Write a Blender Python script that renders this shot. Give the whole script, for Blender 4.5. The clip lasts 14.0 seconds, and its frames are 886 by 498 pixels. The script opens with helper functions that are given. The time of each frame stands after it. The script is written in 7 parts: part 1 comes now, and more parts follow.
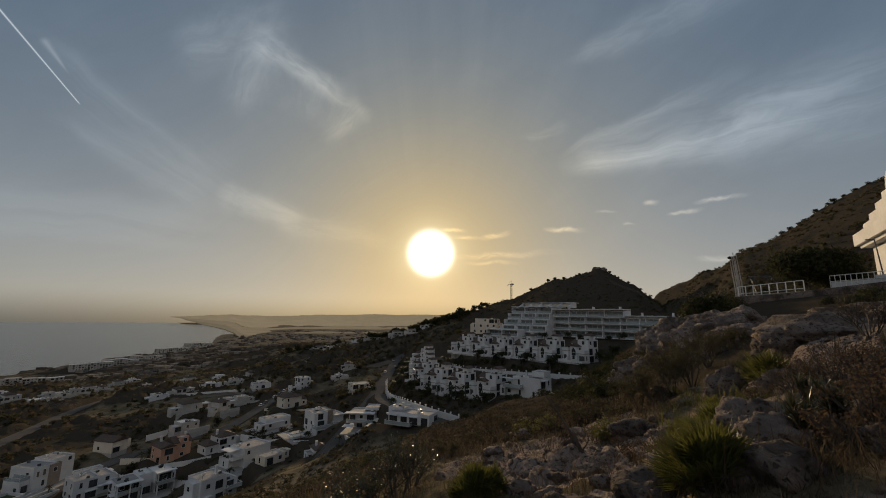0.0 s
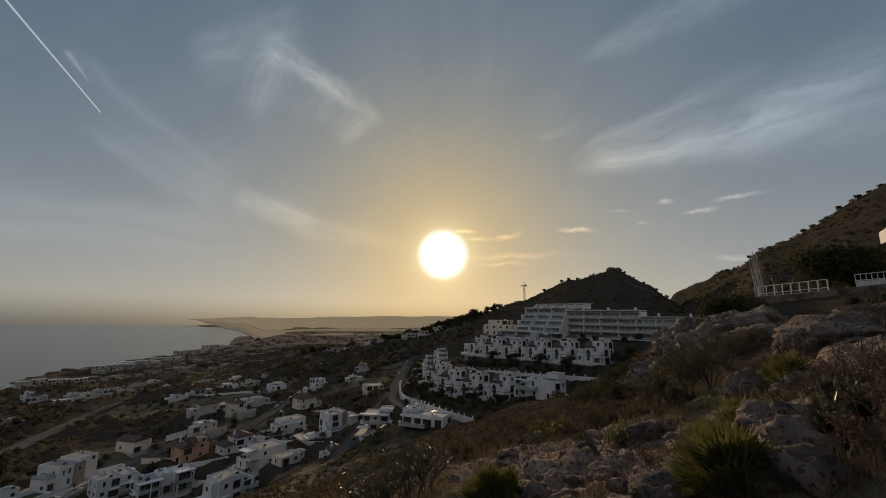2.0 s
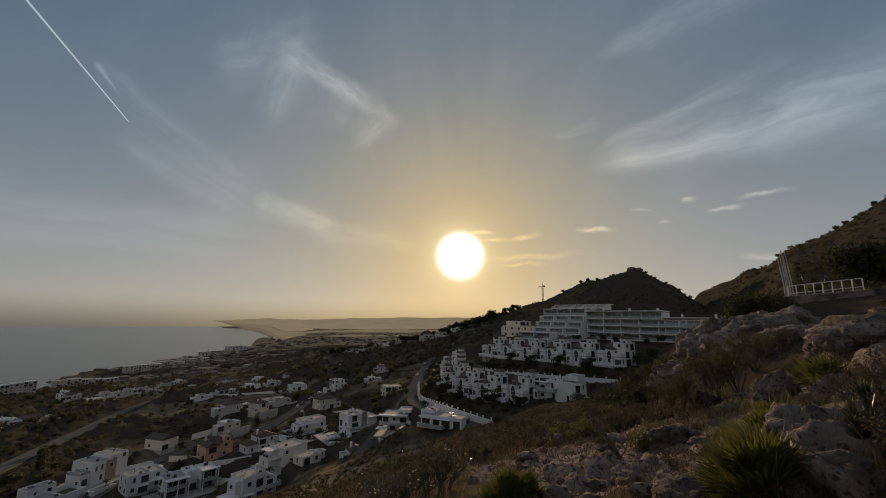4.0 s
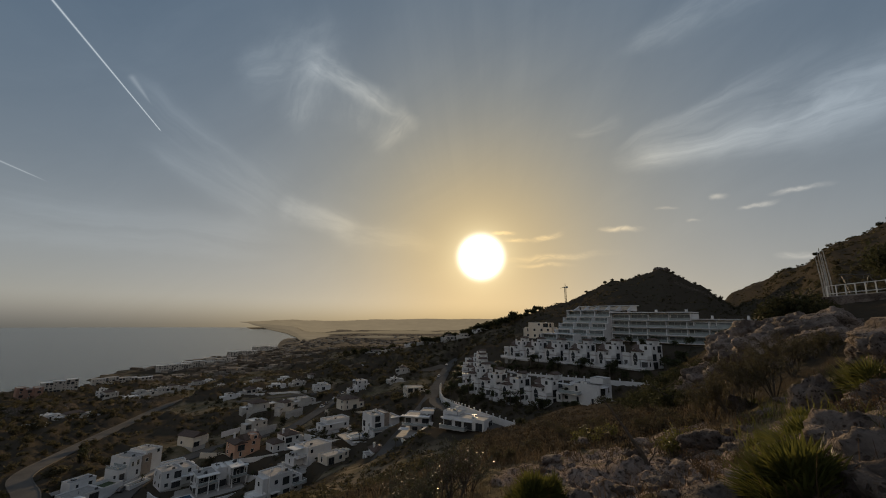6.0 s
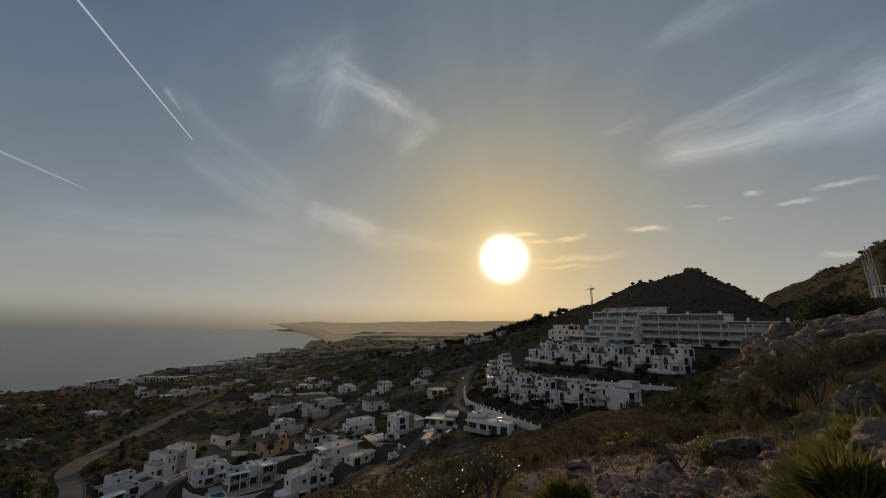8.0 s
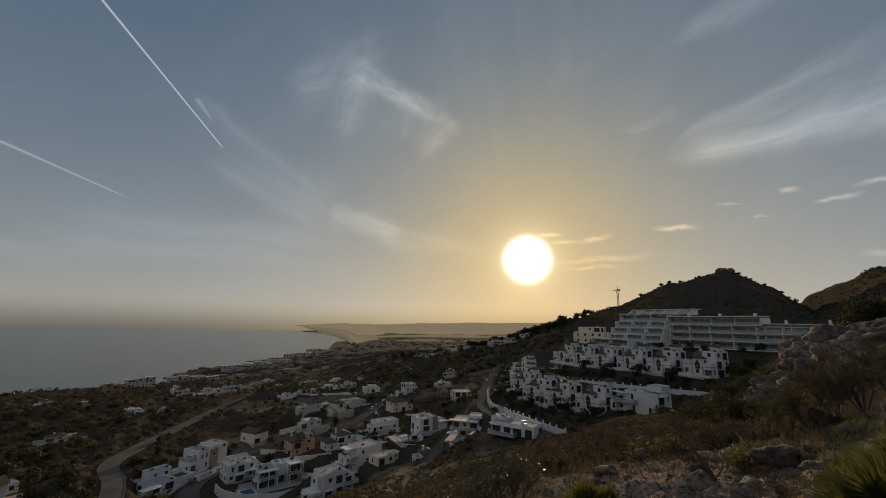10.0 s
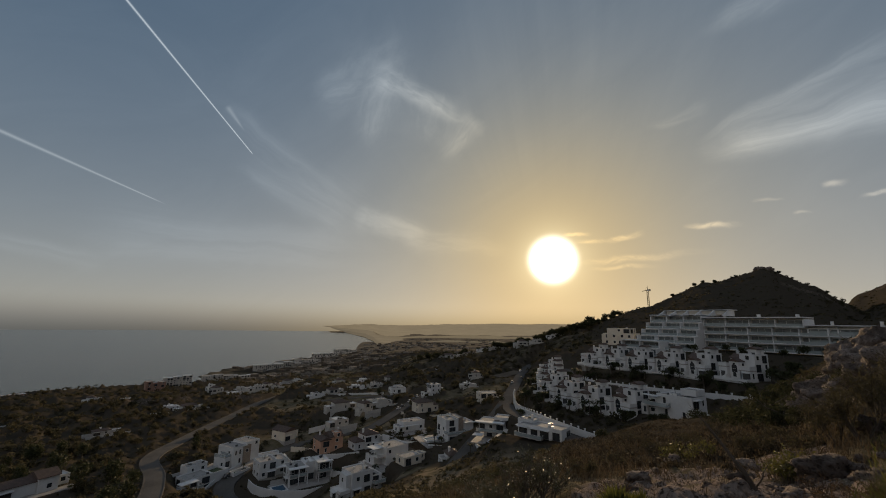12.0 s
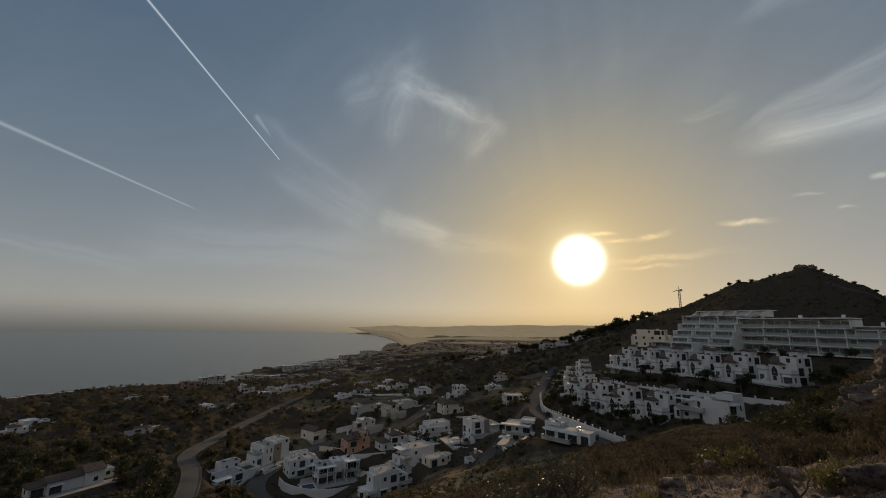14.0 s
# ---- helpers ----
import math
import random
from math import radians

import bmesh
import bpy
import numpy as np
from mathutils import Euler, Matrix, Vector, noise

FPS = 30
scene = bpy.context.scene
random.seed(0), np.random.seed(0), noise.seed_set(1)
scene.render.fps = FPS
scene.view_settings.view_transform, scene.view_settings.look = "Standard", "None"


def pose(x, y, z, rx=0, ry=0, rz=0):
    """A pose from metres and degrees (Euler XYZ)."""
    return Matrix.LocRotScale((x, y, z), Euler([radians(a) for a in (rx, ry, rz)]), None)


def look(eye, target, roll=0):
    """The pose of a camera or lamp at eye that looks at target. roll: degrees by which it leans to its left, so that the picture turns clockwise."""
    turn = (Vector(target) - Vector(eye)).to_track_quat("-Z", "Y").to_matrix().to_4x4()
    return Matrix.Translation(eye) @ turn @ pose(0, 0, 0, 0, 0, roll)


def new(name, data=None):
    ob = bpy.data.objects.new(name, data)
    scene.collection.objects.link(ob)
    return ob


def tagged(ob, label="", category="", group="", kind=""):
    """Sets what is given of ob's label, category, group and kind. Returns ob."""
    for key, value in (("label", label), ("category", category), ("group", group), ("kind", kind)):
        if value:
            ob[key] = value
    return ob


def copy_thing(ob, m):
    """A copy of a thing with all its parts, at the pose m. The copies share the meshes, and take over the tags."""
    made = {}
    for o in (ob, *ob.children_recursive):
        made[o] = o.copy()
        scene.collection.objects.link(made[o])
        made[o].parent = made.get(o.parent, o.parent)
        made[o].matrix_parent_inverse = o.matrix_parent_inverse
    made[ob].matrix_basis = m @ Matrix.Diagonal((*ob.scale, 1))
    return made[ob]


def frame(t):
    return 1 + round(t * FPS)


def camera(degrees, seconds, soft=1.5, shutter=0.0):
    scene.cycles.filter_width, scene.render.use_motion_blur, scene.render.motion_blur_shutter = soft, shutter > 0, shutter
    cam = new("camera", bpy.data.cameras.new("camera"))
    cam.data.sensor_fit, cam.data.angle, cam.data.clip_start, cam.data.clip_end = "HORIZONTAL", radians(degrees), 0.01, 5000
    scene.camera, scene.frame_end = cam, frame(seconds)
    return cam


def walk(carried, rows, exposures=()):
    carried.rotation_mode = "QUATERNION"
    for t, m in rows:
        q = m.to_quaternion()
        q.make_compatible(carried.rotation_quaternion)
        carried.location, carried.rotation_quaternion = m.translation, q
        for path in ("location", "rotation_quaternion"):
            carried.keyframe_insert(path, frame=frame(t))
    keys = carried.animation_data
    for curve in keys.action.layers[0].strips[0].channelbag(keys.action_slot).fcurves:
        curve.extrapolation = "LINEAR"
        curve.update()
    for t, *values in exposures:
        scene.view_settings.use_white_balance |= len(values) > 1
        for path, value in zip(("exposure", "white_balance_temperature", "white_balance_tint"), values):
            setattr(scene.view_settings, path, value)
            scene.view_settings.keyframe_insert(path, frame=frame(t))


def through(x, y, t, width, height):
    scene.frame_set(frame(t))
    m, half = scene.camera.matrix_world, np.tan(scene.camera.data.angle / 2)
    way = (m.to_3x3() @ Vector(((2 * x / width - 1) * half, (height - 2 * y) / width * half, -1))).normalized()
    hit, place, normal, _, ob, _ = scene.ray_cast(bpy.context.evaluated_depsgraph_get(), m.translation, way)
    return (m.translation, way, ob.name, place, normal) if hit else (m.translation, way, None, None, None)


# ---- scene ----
EYE = 112.0  # height of the camera over the sea
cam = camera(96.95, 14.0, 1.0)
walk(cam, [
    (0.0, pose(0, 0, EYE, 99.751, -0.986, -0.169)),
    (0.5, pose(0, 0, EYE, 99.784, -0.941, 0.203)),
    (1.0, pose(0, 0, EYE, 99.870, -0.907, 0.677)),
    (1.5, pose(0, 0, EYE, 99.890, -0.835, 1.115)),
    (2.0, pose(0, 0, EYE, 99.939, -0.779, 1.680)),
    (2.5, pose(0, 0, EYE, 99.992, -0.758, 2.217)),
    (3.0, pose(0, 0, EYE, 100.034, -0.712, 2.869)),
    (5.5, pose(0, 0, EYE, 100.187, -0.735, 6.434)),
    (6.0, pose(0, 0, EYE, 100.240, -0.734, 7.275)),
    (6.5, pose(0, 0, EYE, 100.316, -0.724, 8.054)),
    (7.0, pose(0, 0, EYE, 100.373, -0.750, 8.938)),
    (7.5, pose(0, 0, EYE, 100.436, -0.722, 9.748)),
    (8.0, pose(0, 0, EYE, 100.510, -0.753, 10.641)),
    (10.5, pose(0, 0, EYE, 100.715, -0.905, 14.798)),
    (11.0, pose(0, 0, EYE, 100.727, -0.911, 15.730)),
    (11.5, pose(0, 0, EYE, 100.755, -0.964, 16.566)),
    (12.0, pose(0, 0, EYE, 100.778, -0.970, 17.473)),
    (12.5, pose(0, 0, EYE, 100.802, -0.988, 18.298)),
    (13.0, pose(0, 0, EYE, 100.843, -0.926, 19.220)),
    (13.5, pose(0, 0, EYE, 100.893, -0.897, 20.058)),
    (14.0, pose(0, 0, EYE, 100.922, -0.919, 20.972)),
])

# ---- node helpers ----


def mth(nt, op, a, b=None, c=None, clamp=False):
    node = nt.nodes.new("ShaderNodeMath")
    node.operation, node.use_clamp = op, clamp
    for i, v in enumerate((a, b, c)):
        if v is None:
            continue
        if isinstance(v, (int, float)):
            node.inputs[i].default_value = v
        else:
            nt.links.new(v, node.inputs[i])
    return node.outputs[0]


def mixc(nt, fac, a, b, blend="MIX"):
    node = nt.nodes.new("ShaderNodeMix")
    node.data_type, node.blend_type = "RGBA", blend
    for i, v in ((0, fac), (6, a), (7, b)):
        if isinstance(v, (int, float)):
            node.inputs[i].default_value = v
        elif isinstance(v, tuple):
            node.inputs[i].default_value = (*v, 1.0)
        else:
            nt.links.new(v, node.inputs[i])
    return node.outputs[2]


def noise_tex(nt, vec, scale, detail=4.0, rough=0.55, distortion=0.0):
    node = nt.nodes.new("ShaderNodeTexNoise")
    node.inputs["Scale"].default_value = scale
    node.inputs["Detail"].default_value = detail
    node.inputs["Roughness"].default_value = rough
    node.inputs["Distortion"].default_value = distortion
    if vec is not None:
        nt.links.new(vec, node.inputs["Vector"])
    return node.outputs[0]


def step(nt, v, lo, hi):
    node = nt.nodes.new("ShaderNodeMapRange")
    node.interpolation_type = "SMOOTHSTEP"
    nt.links.new(v, node.inputs[0])
    node.inputs[1].default_value, node.inputs[2].default_value = lo, hi
    return node.outputs[0]


def vdot(nt, vec, d):
    node = nt.nodes.new("ShaderNodeVectorMath")
    node.operation = "DOT_PRODUCT"
    nt.links.new(vec, node.inputs[0])
    node.inputs[1].default_value = d
    return node.outputs["Value"]


def bearing(az, el):
    """The unit vector towards a bearing (clockwise from +y) and a height angle, in degrees."""
    a, e = radians(az), radians(el)
    return Vector((math.sin(a) * math.cos(e), math.cos(a) * math.cos(e), math.sin(e)))


# ---- sky and sun ----
SUN_AZ, SUN_EL = -1.8, 9.1
world = bpy.data.worlds.new("evening_sky")
scene.world = world
world.use_nodes = True
wt = world.node_tree
wt.nodes.clear()
direction = wt.nodes.new("ShaderNodeTexCoord").outputs["Generated"]
sky = wt.nodes.new("ShaderNodeTexSky")
sky.sky_type, sky.sun_disc = "NISHITA", False
sky.sun_elevation, sky.sun_rotation = radians(SUN_EL), radians(SUN_AZ)
sky.altitude, sky.air_density, sky.dust_density, sky.ozone_density = 100.0, 1.0, 2.2, 2.0

sep = wt.nodes.new("ShaderNodeSeparateXYZ")
wt.links.new(direction, sep.inputs[0])
el_deg = mth(wt, "MULTIPLY", mth(wt, "ARCSINE", sep.outputs[2]), 57.29578)
az_deg = mth(wt, "MULTIPLY", mth(wt, "ARCTAN2", sep.outputs[0], sep.outputs[1]), 57.29578)
sun_vec = bearing(SUN_AZ, SUN_EL)
sun_deg = mth(wt, "MULTIPLY", mth(wt, "ARCCOSINE", mth(wt, "MINIMUM", vdot(wt, direction, sun_vec), 1.0)), 57.29578)
comb = wt.nodes.new("ShaderNodeCombineXYZ")
wt.links.new(az_deg, comb.inputs[0])
wt.links.new(el_deg, comb.inputs[1])
dome = comb.outputs[0]


def scaled(color, k):
    """A sky colour times a number or a socket."""
    node = wt.nodes.new("ShaderNodeVectorMath")
    node.operation = "SCALE"
    if isinstance(color, tuple):
        node.inputs[0].default_value = color
    else:
        wt.links.new(color, node.inputs[0])
    if isinstance(k, (int, float)):
        node.inputs[3].default_value = k
    else:
        wt.links.new(k, node.inputs[3])
    return node.outputs[0]


def added(a, b):
    node = wt.nodes.new("ShaderNodeVectorMath")
    wt.links.new(a, node.inputs[0])
    wt.links.new(b, node.inputs[1])
    return node.outputs[0]


def gauss(v, width):
    q = mth(wt, "DIVIDE", v, width)
    return mth(wt, "EXPONENT", mth(wt, "MULTIPLY", mth(wt, "MULTIPLY", q, q), -1.0))


def streaks(turn, sx, sy, lo, hi, detail=6.0, distortion=0.6):
    """Noise drawn out along one direction of the sky."""
    rot = wt.nodes.new("ShaderNodeVectorRotate")
    rot.rotation_type = "Z_AXIS"
    rot.inputs[3].default_value = radians(turn)
    wt.links.new(dome, rot.inputs[0])
    m = wt.nodes.new("ShaderNodeMapping")
    m.inputs[3].default_value = (sx, sy, 1)
    wt.links.new(rot.outputs[0], m.inputs[0])
    return step(wt, noise_tex(wt, m.outputs[0], 1.0, detail, 0.6, distortion), lo, hi)


def total(parts):
    out = parts[0]
    for p in parts[1:]:
        out = mth(wt, "ADD", out, p)
    return out


SKY = 0.06
raw = scaled(sky.outputs[0], SKY)
# dust between the eye and the sun dims the brightest part of the clear sky
dim = wt.nodes.new("ShaderNodeVectorMath")
dim.operation = "MULTIPLY_ADD"
wt.links.new(raw, dim.inputs[0])
dim.inputs[1].default_value, dim.inputs[2].default_value = (5.0, 5.0, 5.0), (1.0, 1.0, 1.0)
quot = wt.nodes.new("ShaderNodeVectorMath")
quot.operation = "DIVIDE"
wt.links.new(raw, quot.inputs[0])
wt.links.new(dim.outputs[0], quot.inputs[1])
base = quot.outputs[0]
# dusty haze: a grey-blue veil, a warm band along the horizon and a glow round the sun
above = mth(wt, "MAXIMUM", el_deg, 0.0)
low = mth(wt, "EXPONENT", mth(wt, "MULTIPLY", above, -1 / 13.0))
haze = scaled((0.240, 0.202, 0.140), low)
glow = added(scaled((0.205, 0.128, 0.036), gauss(sun_deg, 14.0)), scaled((0.085, 0.080, 0.048), gauss(sun_deg, 32.0)))
corona = scaled((1.5, 1.36, 0.86), mth(wt, "EXPONENT", mth(wt, "MULTIPLY", sun_deg, -1 / 1.9)))
core = mth(wt, "POWER", mth(wt, "DIVIDE", sun_deg, 3.1), 6.0)
disc = scaled((2.3, 2.2, 1.95), mth(wt, "EXPONENT", mth(wt, "MULTIPLY", core, -1.0)))
ember = mth(wt, "MULTIPLY", gauss(mth(wt, "SUBTRACT", az_deg, SUN_AZ), 30.0), mth(wt, "EXPONENT", mth(wt, "MULTIPLY", above, -1 / 7.0)))
haze = added(haze, scaled((0.185, 0.088, 0.0), ember))
# the eastern sky, which the low sun lights full on
away = step(wt, vdot(wt, direction, (-sun_vec.x, -sun_vec.y, 0.25)), 0.0, 1.0)
veil = added(scaled((0.034, 0.067, 0.113), 1.0), scaled((0.250, 0.206, 0.172), away))

# cirrus


def feather(a, b, w0, w1, fibre=(0.10, 0.75), lo=0.30, hi=0.72, seed=0.0, ends=(0.18, 0.35), wave=0.7):
    """A fibrous plume of ice cloud from a to b (bearing, height angle), w0 to w1 degrees wide, streaked along itself."""
    ax, ay = b[0] - a[0], b[1] - a[1]
    length = math.hypot(ax, ay)
    m = wt.nodes.new("ShaderNodeMapping")
    m.vector_type = "TEXTURE"
    m.inputs[1].default_value = (a[0], a[1], 0)
    m.inputs[2].default_value = (0, 0, math.atan2(ay, ax))
    wt.links.new(warped, m.inputs[0])
    p = wt.nodes.new("ShaderNodeSeparateXYZ")
    wt.links.new(m.outputs[0], p.inputs[0])
    u = mth(wt, "DIVIDE", p.outputs[0], length)
    w = mth(wt, "MAXIMUM", mth(wt, "ADD", mth(wt, "MULTIPLY", u, w1 - w0), w0), 0.15)
    v = mth(wt, "DIVIDE", p.outputs[1], w)
    across = mth(wt, "EXPONENT", mth(wt, "MULTIPLY", mth(wt, "POWER", mth(wt, "ABSOLUTE", v), 2.6), -1.0))
    along = mth(wt, "MULTIPLY", step(wt, u, -0.04, ends[0]), mth(wt, "SUBTRACT", 1.0, step(wt, u, 1.0 - ends[1], 1.02)))
    q = wt.nodes.new("ShaderNodeCombineXYZ")
    wt.links.new(mth(wt, "MULTIPLY", p.outputs[0], fibre[0]), q.inputs[0])
    wt.links.new(mth(wt, "MULTIPLY", p.outputs[1], fibre[1]), q.inputs[1])
    q.inputs[2].default_value = seed
    grain = step(wt, noise_tex(wt, q.outputs[0], 1.0, 7.0, 0.62, wave), lo, hi)
    return mth(wt, "MULTIPLY", mth(wt, "MULTIPLY", across, along), mth(wt, "ADD", mth(wt, "MULTIPLY", grain, 0.85), 0.15))


# the wind bends every plume a little
wob = wt.nodes.new("ShaderNodeTexNoise")
wob.inputs["Scale"].default_value, wob.inputs["Detail"].default_value = 0.16, 4.0
wt.links.new(dome, wob.inputs["Vector"])
bend = wt.nodes.new("ShaderNodeVectorMath")
bend.operation = "MULTIPLY_ADD"
wt.links.new(wob.outputs[1], bend.inputs[0])
bend.inputs[1].default_value, bend.inputs[2].default_value = (3.6, 2.2, 0.0), (-1.8, -1.1, 0.0)
warped = added(dome, bend.outputs[0])

PLUMES = [  # strength, from, to, widths, and the grain of the fibres
    (1.00, (16.5, 21.4), (58, 23.0), 0.9, 4.2, (0.07, 0.42), 0.26, 0.70, 1.0),
    (0.65, (18.0, 20.6), (46, 21.6), 0.7, 1.7, (0.09, 0.8), 0.22, 0.66, 2.0),
    (0.55, (16.8, 22.8), (42, 28.6), 0.4, 1.2, (0.08, 0.9), 0.28, 0.66, 3.0),
    (0.55, (18.4, 34.2), (46, 38.0), 0.7, 2.4, (0.08, 0.5), 0.24, 0.68, 4.0),
    (0.40, (11.6, 25.4), (19.5, 26.4), 0.3, 0.6, (0.16, 0.9), 0.28, 0.66, 5.0),
    (0.95, (-29.5, 34.6), (-12.6, 28.2), 1.5, 0.55, (0.16, 0.75), 0.24, 0.68, 6.0),
    (0.75, (-12.4, 29.4), (-18.6, 23.2), 1.5, 0.8, (0.16, 0.7), 0.24, 0.70, 7.0),
    (0.55, (-38.0, 29.6), (-23.0, 38.5), 2.0, 2.6, (0.14, 0.32), 0.30, 0.72, 8.0),
    (0.60, (-27.0, 34.0), (-30.5, 24.4), 2.0, 1.6, (0.16, 0.5), 0.28, 0.72, 9.0),
    (0.42, (-20.0, 33.0), (-21.5, 25.5), 4.0, 4.0, (0.14, 0.3), 0.28, 0.74, 10.0),
    (0.30, (-50.0, 27.0), (-27.0, 14.0), 0.9, 2.8, (0.05, 0.55), 0.30, 0.72, 11.0),
    (0.36, (-47.0, 20.5), (-29.0, 12.5), 1.2, 2.4, (0.05, 0.5), 0.30, 0.72, 12.0),
    (0.70, (-31.5, 15.3), (-19.5, 12.4), 1.2, 1.4, (0.16, 0.45), 0.20, 0.64, 13.0),
    (0.42, (-24.0, 12.8), (-7.0, 10.4), 1.6, 1.2, (0.10, 0.5), 0.24, 0.68, 14.0),
    (0.34, (-62.0, 9.0), (-26.0, 10.5), 2.6, 2.0, (0.04, 0.4), 0.24, 0.74, 15.0),
    (0.30, (-72.0, 8.6), (-58.0, 5.6), 0.5, 0.8, (0.06, 0.8), 0.24, 0.70, 16.0),
]
cover = total([mth(wt, "MULTIPLY", feather(a, b, w0 * 1.25, w1 * 1.25, fibre, lo - 0.06, hi + 0.10, seed), k * 0.72) for k, a, b, w0, w1, fibre, lo, hi, seed in PLUMES])
# thin veils that fan up and out above the sun
fan_turn = mth(wt, "ARCTAN2", mth(wt, "SUBTRACT", az_deg, SUN_AZ), mth(wt, "ADD", mth(wt, "SUBTRACT", el_deg, SUN_EL), 14.0))
fan_at = wt.nodes.new("ShaderNodeCombineXYZ")
wt.links.new(mth(wt, "MULTIPLY", fan_turn, 7.0), fan_at.inputs[0])
wt.links.new(mth(wt, "MULTIPLY", el_deg, 0.02), fan_at.inputs[1])
fan = mth(wt, "MULTIPLY", step(wt, noise_tex(wt, fan_at.outputs[0], 1.0, 4.0, 0.6, 0.2), 0.35, 0.75),
          mth(wt, "MULTIPLY", step(wt, el_deg, 13.0, 26.0), gauss(mth(wt, "SUBTRACT", az_deg, SUN_AZ), 26.0)))
cover = total([cover, mth(wt, "MULTIPLY", fan, 0.07), mth(wt, "MULTIPLY", streaks(-30.0, 0.05, 0.12, 0.3, 0.85, 5.0, 1.0), 0.07)])
small = total([mth(wt, "MULTIPLY", feather(a, b, w * 0.8, w * 0.8, (0.5, 1.6), 0.22, 0.62, sd, (0.35, 0.6)), k * 0.9) for k, a, b, w, sd in (
    (1.0, (-0.6, 12.5), (3.6, 12.5), 0.30, 21.0), (0.7, (1.0, 11.5), (6.0, 11.5), 0.30, 22.0), (0.8, (5.0, 11.3), (10.6, 12.4), 0.42, 23.0), (1.0, (14.6, 12.4), (21.0, 11.7), 0.36, 24.0),
    (1.0, (30.2, 13.4), (35.2, 13.9), 0.26, 25.0), (0.9, (33.6, 14.6), (39.6, 14.8), 0.26, 26.0), (0.8, (27.2, 15.2), (30.2, 15.1), 0.30, 27.0),
    (0.4, (21.6, 14.3), (24.4, 14.3), 0.2, 28.0), (0.4, (25.0, 12.6), (27.0, 12.9), 0.2, 29.0), (0.5, (1.0, 8.6), (18.0, 9.2), 0.5, 30.0), (0.45, (3.0, 7.6), (12.0, 7.8), 0.35, 31.0), (0.6, (33.0, 7.4), (39.0, 7.6), 0.4, 32.0))])


def contrail(a, b, width, soft_tail, start=-0.6):
    """A straight trail between two bearings, thin at its fresh end b."""
    va, vb = bearing(*a), bearing(*b)
    n = va.cross(vb).normalized()
    along = (vb - va).normalized()
    off = mth(wt, "MULTIPLY", vdot(wt, direction, n), 57.29578)
    pos = mth(wt, "DIVIDE", mth(wt, "SUBTRACT", vdot(wt, direction, along), along.dot(va)), along.dot(vb - va))
    w = mth(wt, "ADD", mth(wt, "MULTIPLY", mth(wt, "SUBTRACT", 1.0, pos), width), 0.045)
    q = mth(wt, "DIVIDE", off, w)
    line = mth(wt, "EXPONENT", mth(wt, "MULTIPLY", mth(wt, "MULTIPLY", q, q), -1.0))
    ends = mth(wt, "MULTIPLY", step(wt, pos, start, start * 0.1), mth(wt, "SUBTRACT", 1.0, step(wt, pos, 1.0 - soft_tail, 1.0)))
    front = step(wt, vdot(wt, direction, va), 0.2, 0.4)
    return mth(wt, "MULTIPLY", mth(wt, "MULTIPLY", line, ends), front)


trails = total([contrail((-62.6, 34.8), (-45.1, 21.4), 0.06, 0.02),
                mth(wt, "MULTIPLY", contrail((-71.0, 18.2), (-53.7, 13.4), 0.13, 0.12), 0.40),
                mth(wt, "MULTIPLY", contrail((-48.6, 26.2), (-46.3, 23.9), 0.22, 0.5, -0.2), 0.24)])

warm = gauss(sun_deg, 26.0)
cloud_color = mixc(wt, warm, (0.20, 0.225, 0.245), (0.36, 0.29, 0.17))
air = added(added(added(base, veil), added(haze, glow)), scaled(cloud_color, mth(wt, "MINIMUM", cover, 0.9)))
air = added(air, scaled(mixc(wt, warm, (0.24, 0.23, 0.21), (0.50, 0.36, 0.16)), small))
air = added(air, scaled((0.36, 0.38, 0.38), trails))
# dusty air low round the sun swallows blue
air = mixc(wt, mth(wt, "MULTIPLY", gauss(sun_deg, 19.0), 0.85), air, (1.0, 0.84, 0.52), "MULTIPLY")
# below the skyline: the hazy end of the sea
deep = mixc(wt, gauss(mth(wt, "SUBTRACT", az_deg, -6.0), 30.0), (0.092, 0.097, 0.095), (0.40, 0.290, 0.140))
air = mixc(wt, mth(wt, "SUBTRACT", 1.0, step(wt, el_deg, -2.4, 2.8)), air, deep)
air = added(air, added(corona, disc))
out = wt.nodes.new("ShaderNodeBackground")
wt.links.new(air, out.inputs[0])
wt.links.new(out.outputs[0], wt.nodes.new("ShaderNodeOutputWorld").inputs[0])

sun = new("sun", bpy.data.lights.new("sun", "SUN"))
sun.data.energy, sun.data.angle, sun.data.color = 3.5, radians(1.0), (1.0, 0.72, 0.42)
sun.matrix_world = look(tuple(sun_vec * 300 + Vector((0, 0, EYE))), (0, 0, EYE))
scene.view_settings.exposure = 0.0

# ---- materials ----


def material(name, rough=0.8, metal=0.0, spec=0.5):
    m = bpy.data.materials.new(name)
    m.use_nodes = True
    nt = m.node_tree
    b = nt.nodes["Principled BSDF"]
    b.inputs["Roughness"].default_value, b.inputs["Metallic"].default_value = rough, metal
    b.inputs["Specular IOR Level"].default_value = spec
    return m, nt, b


def coords(nt, kind="Object"):
    return nt.nodes.new("ShaderNodeTexCoord").outputs[kind]


def where(nt):
    return nt.nodes.new("ShaderNodeNewGeometry").outputs["Position"]


def bump(nt, b, height, strength, distance):
    node = nt.nodes.new("ShaderNodeBump")
    node.inputs["Strength"].default_value, node.inputs["Distance"].default_value = strength, distance
    nt.links.new(height, node.inputs["Height"])
    nt.links.new(node.outputs[0], b.inputs["Normal"])


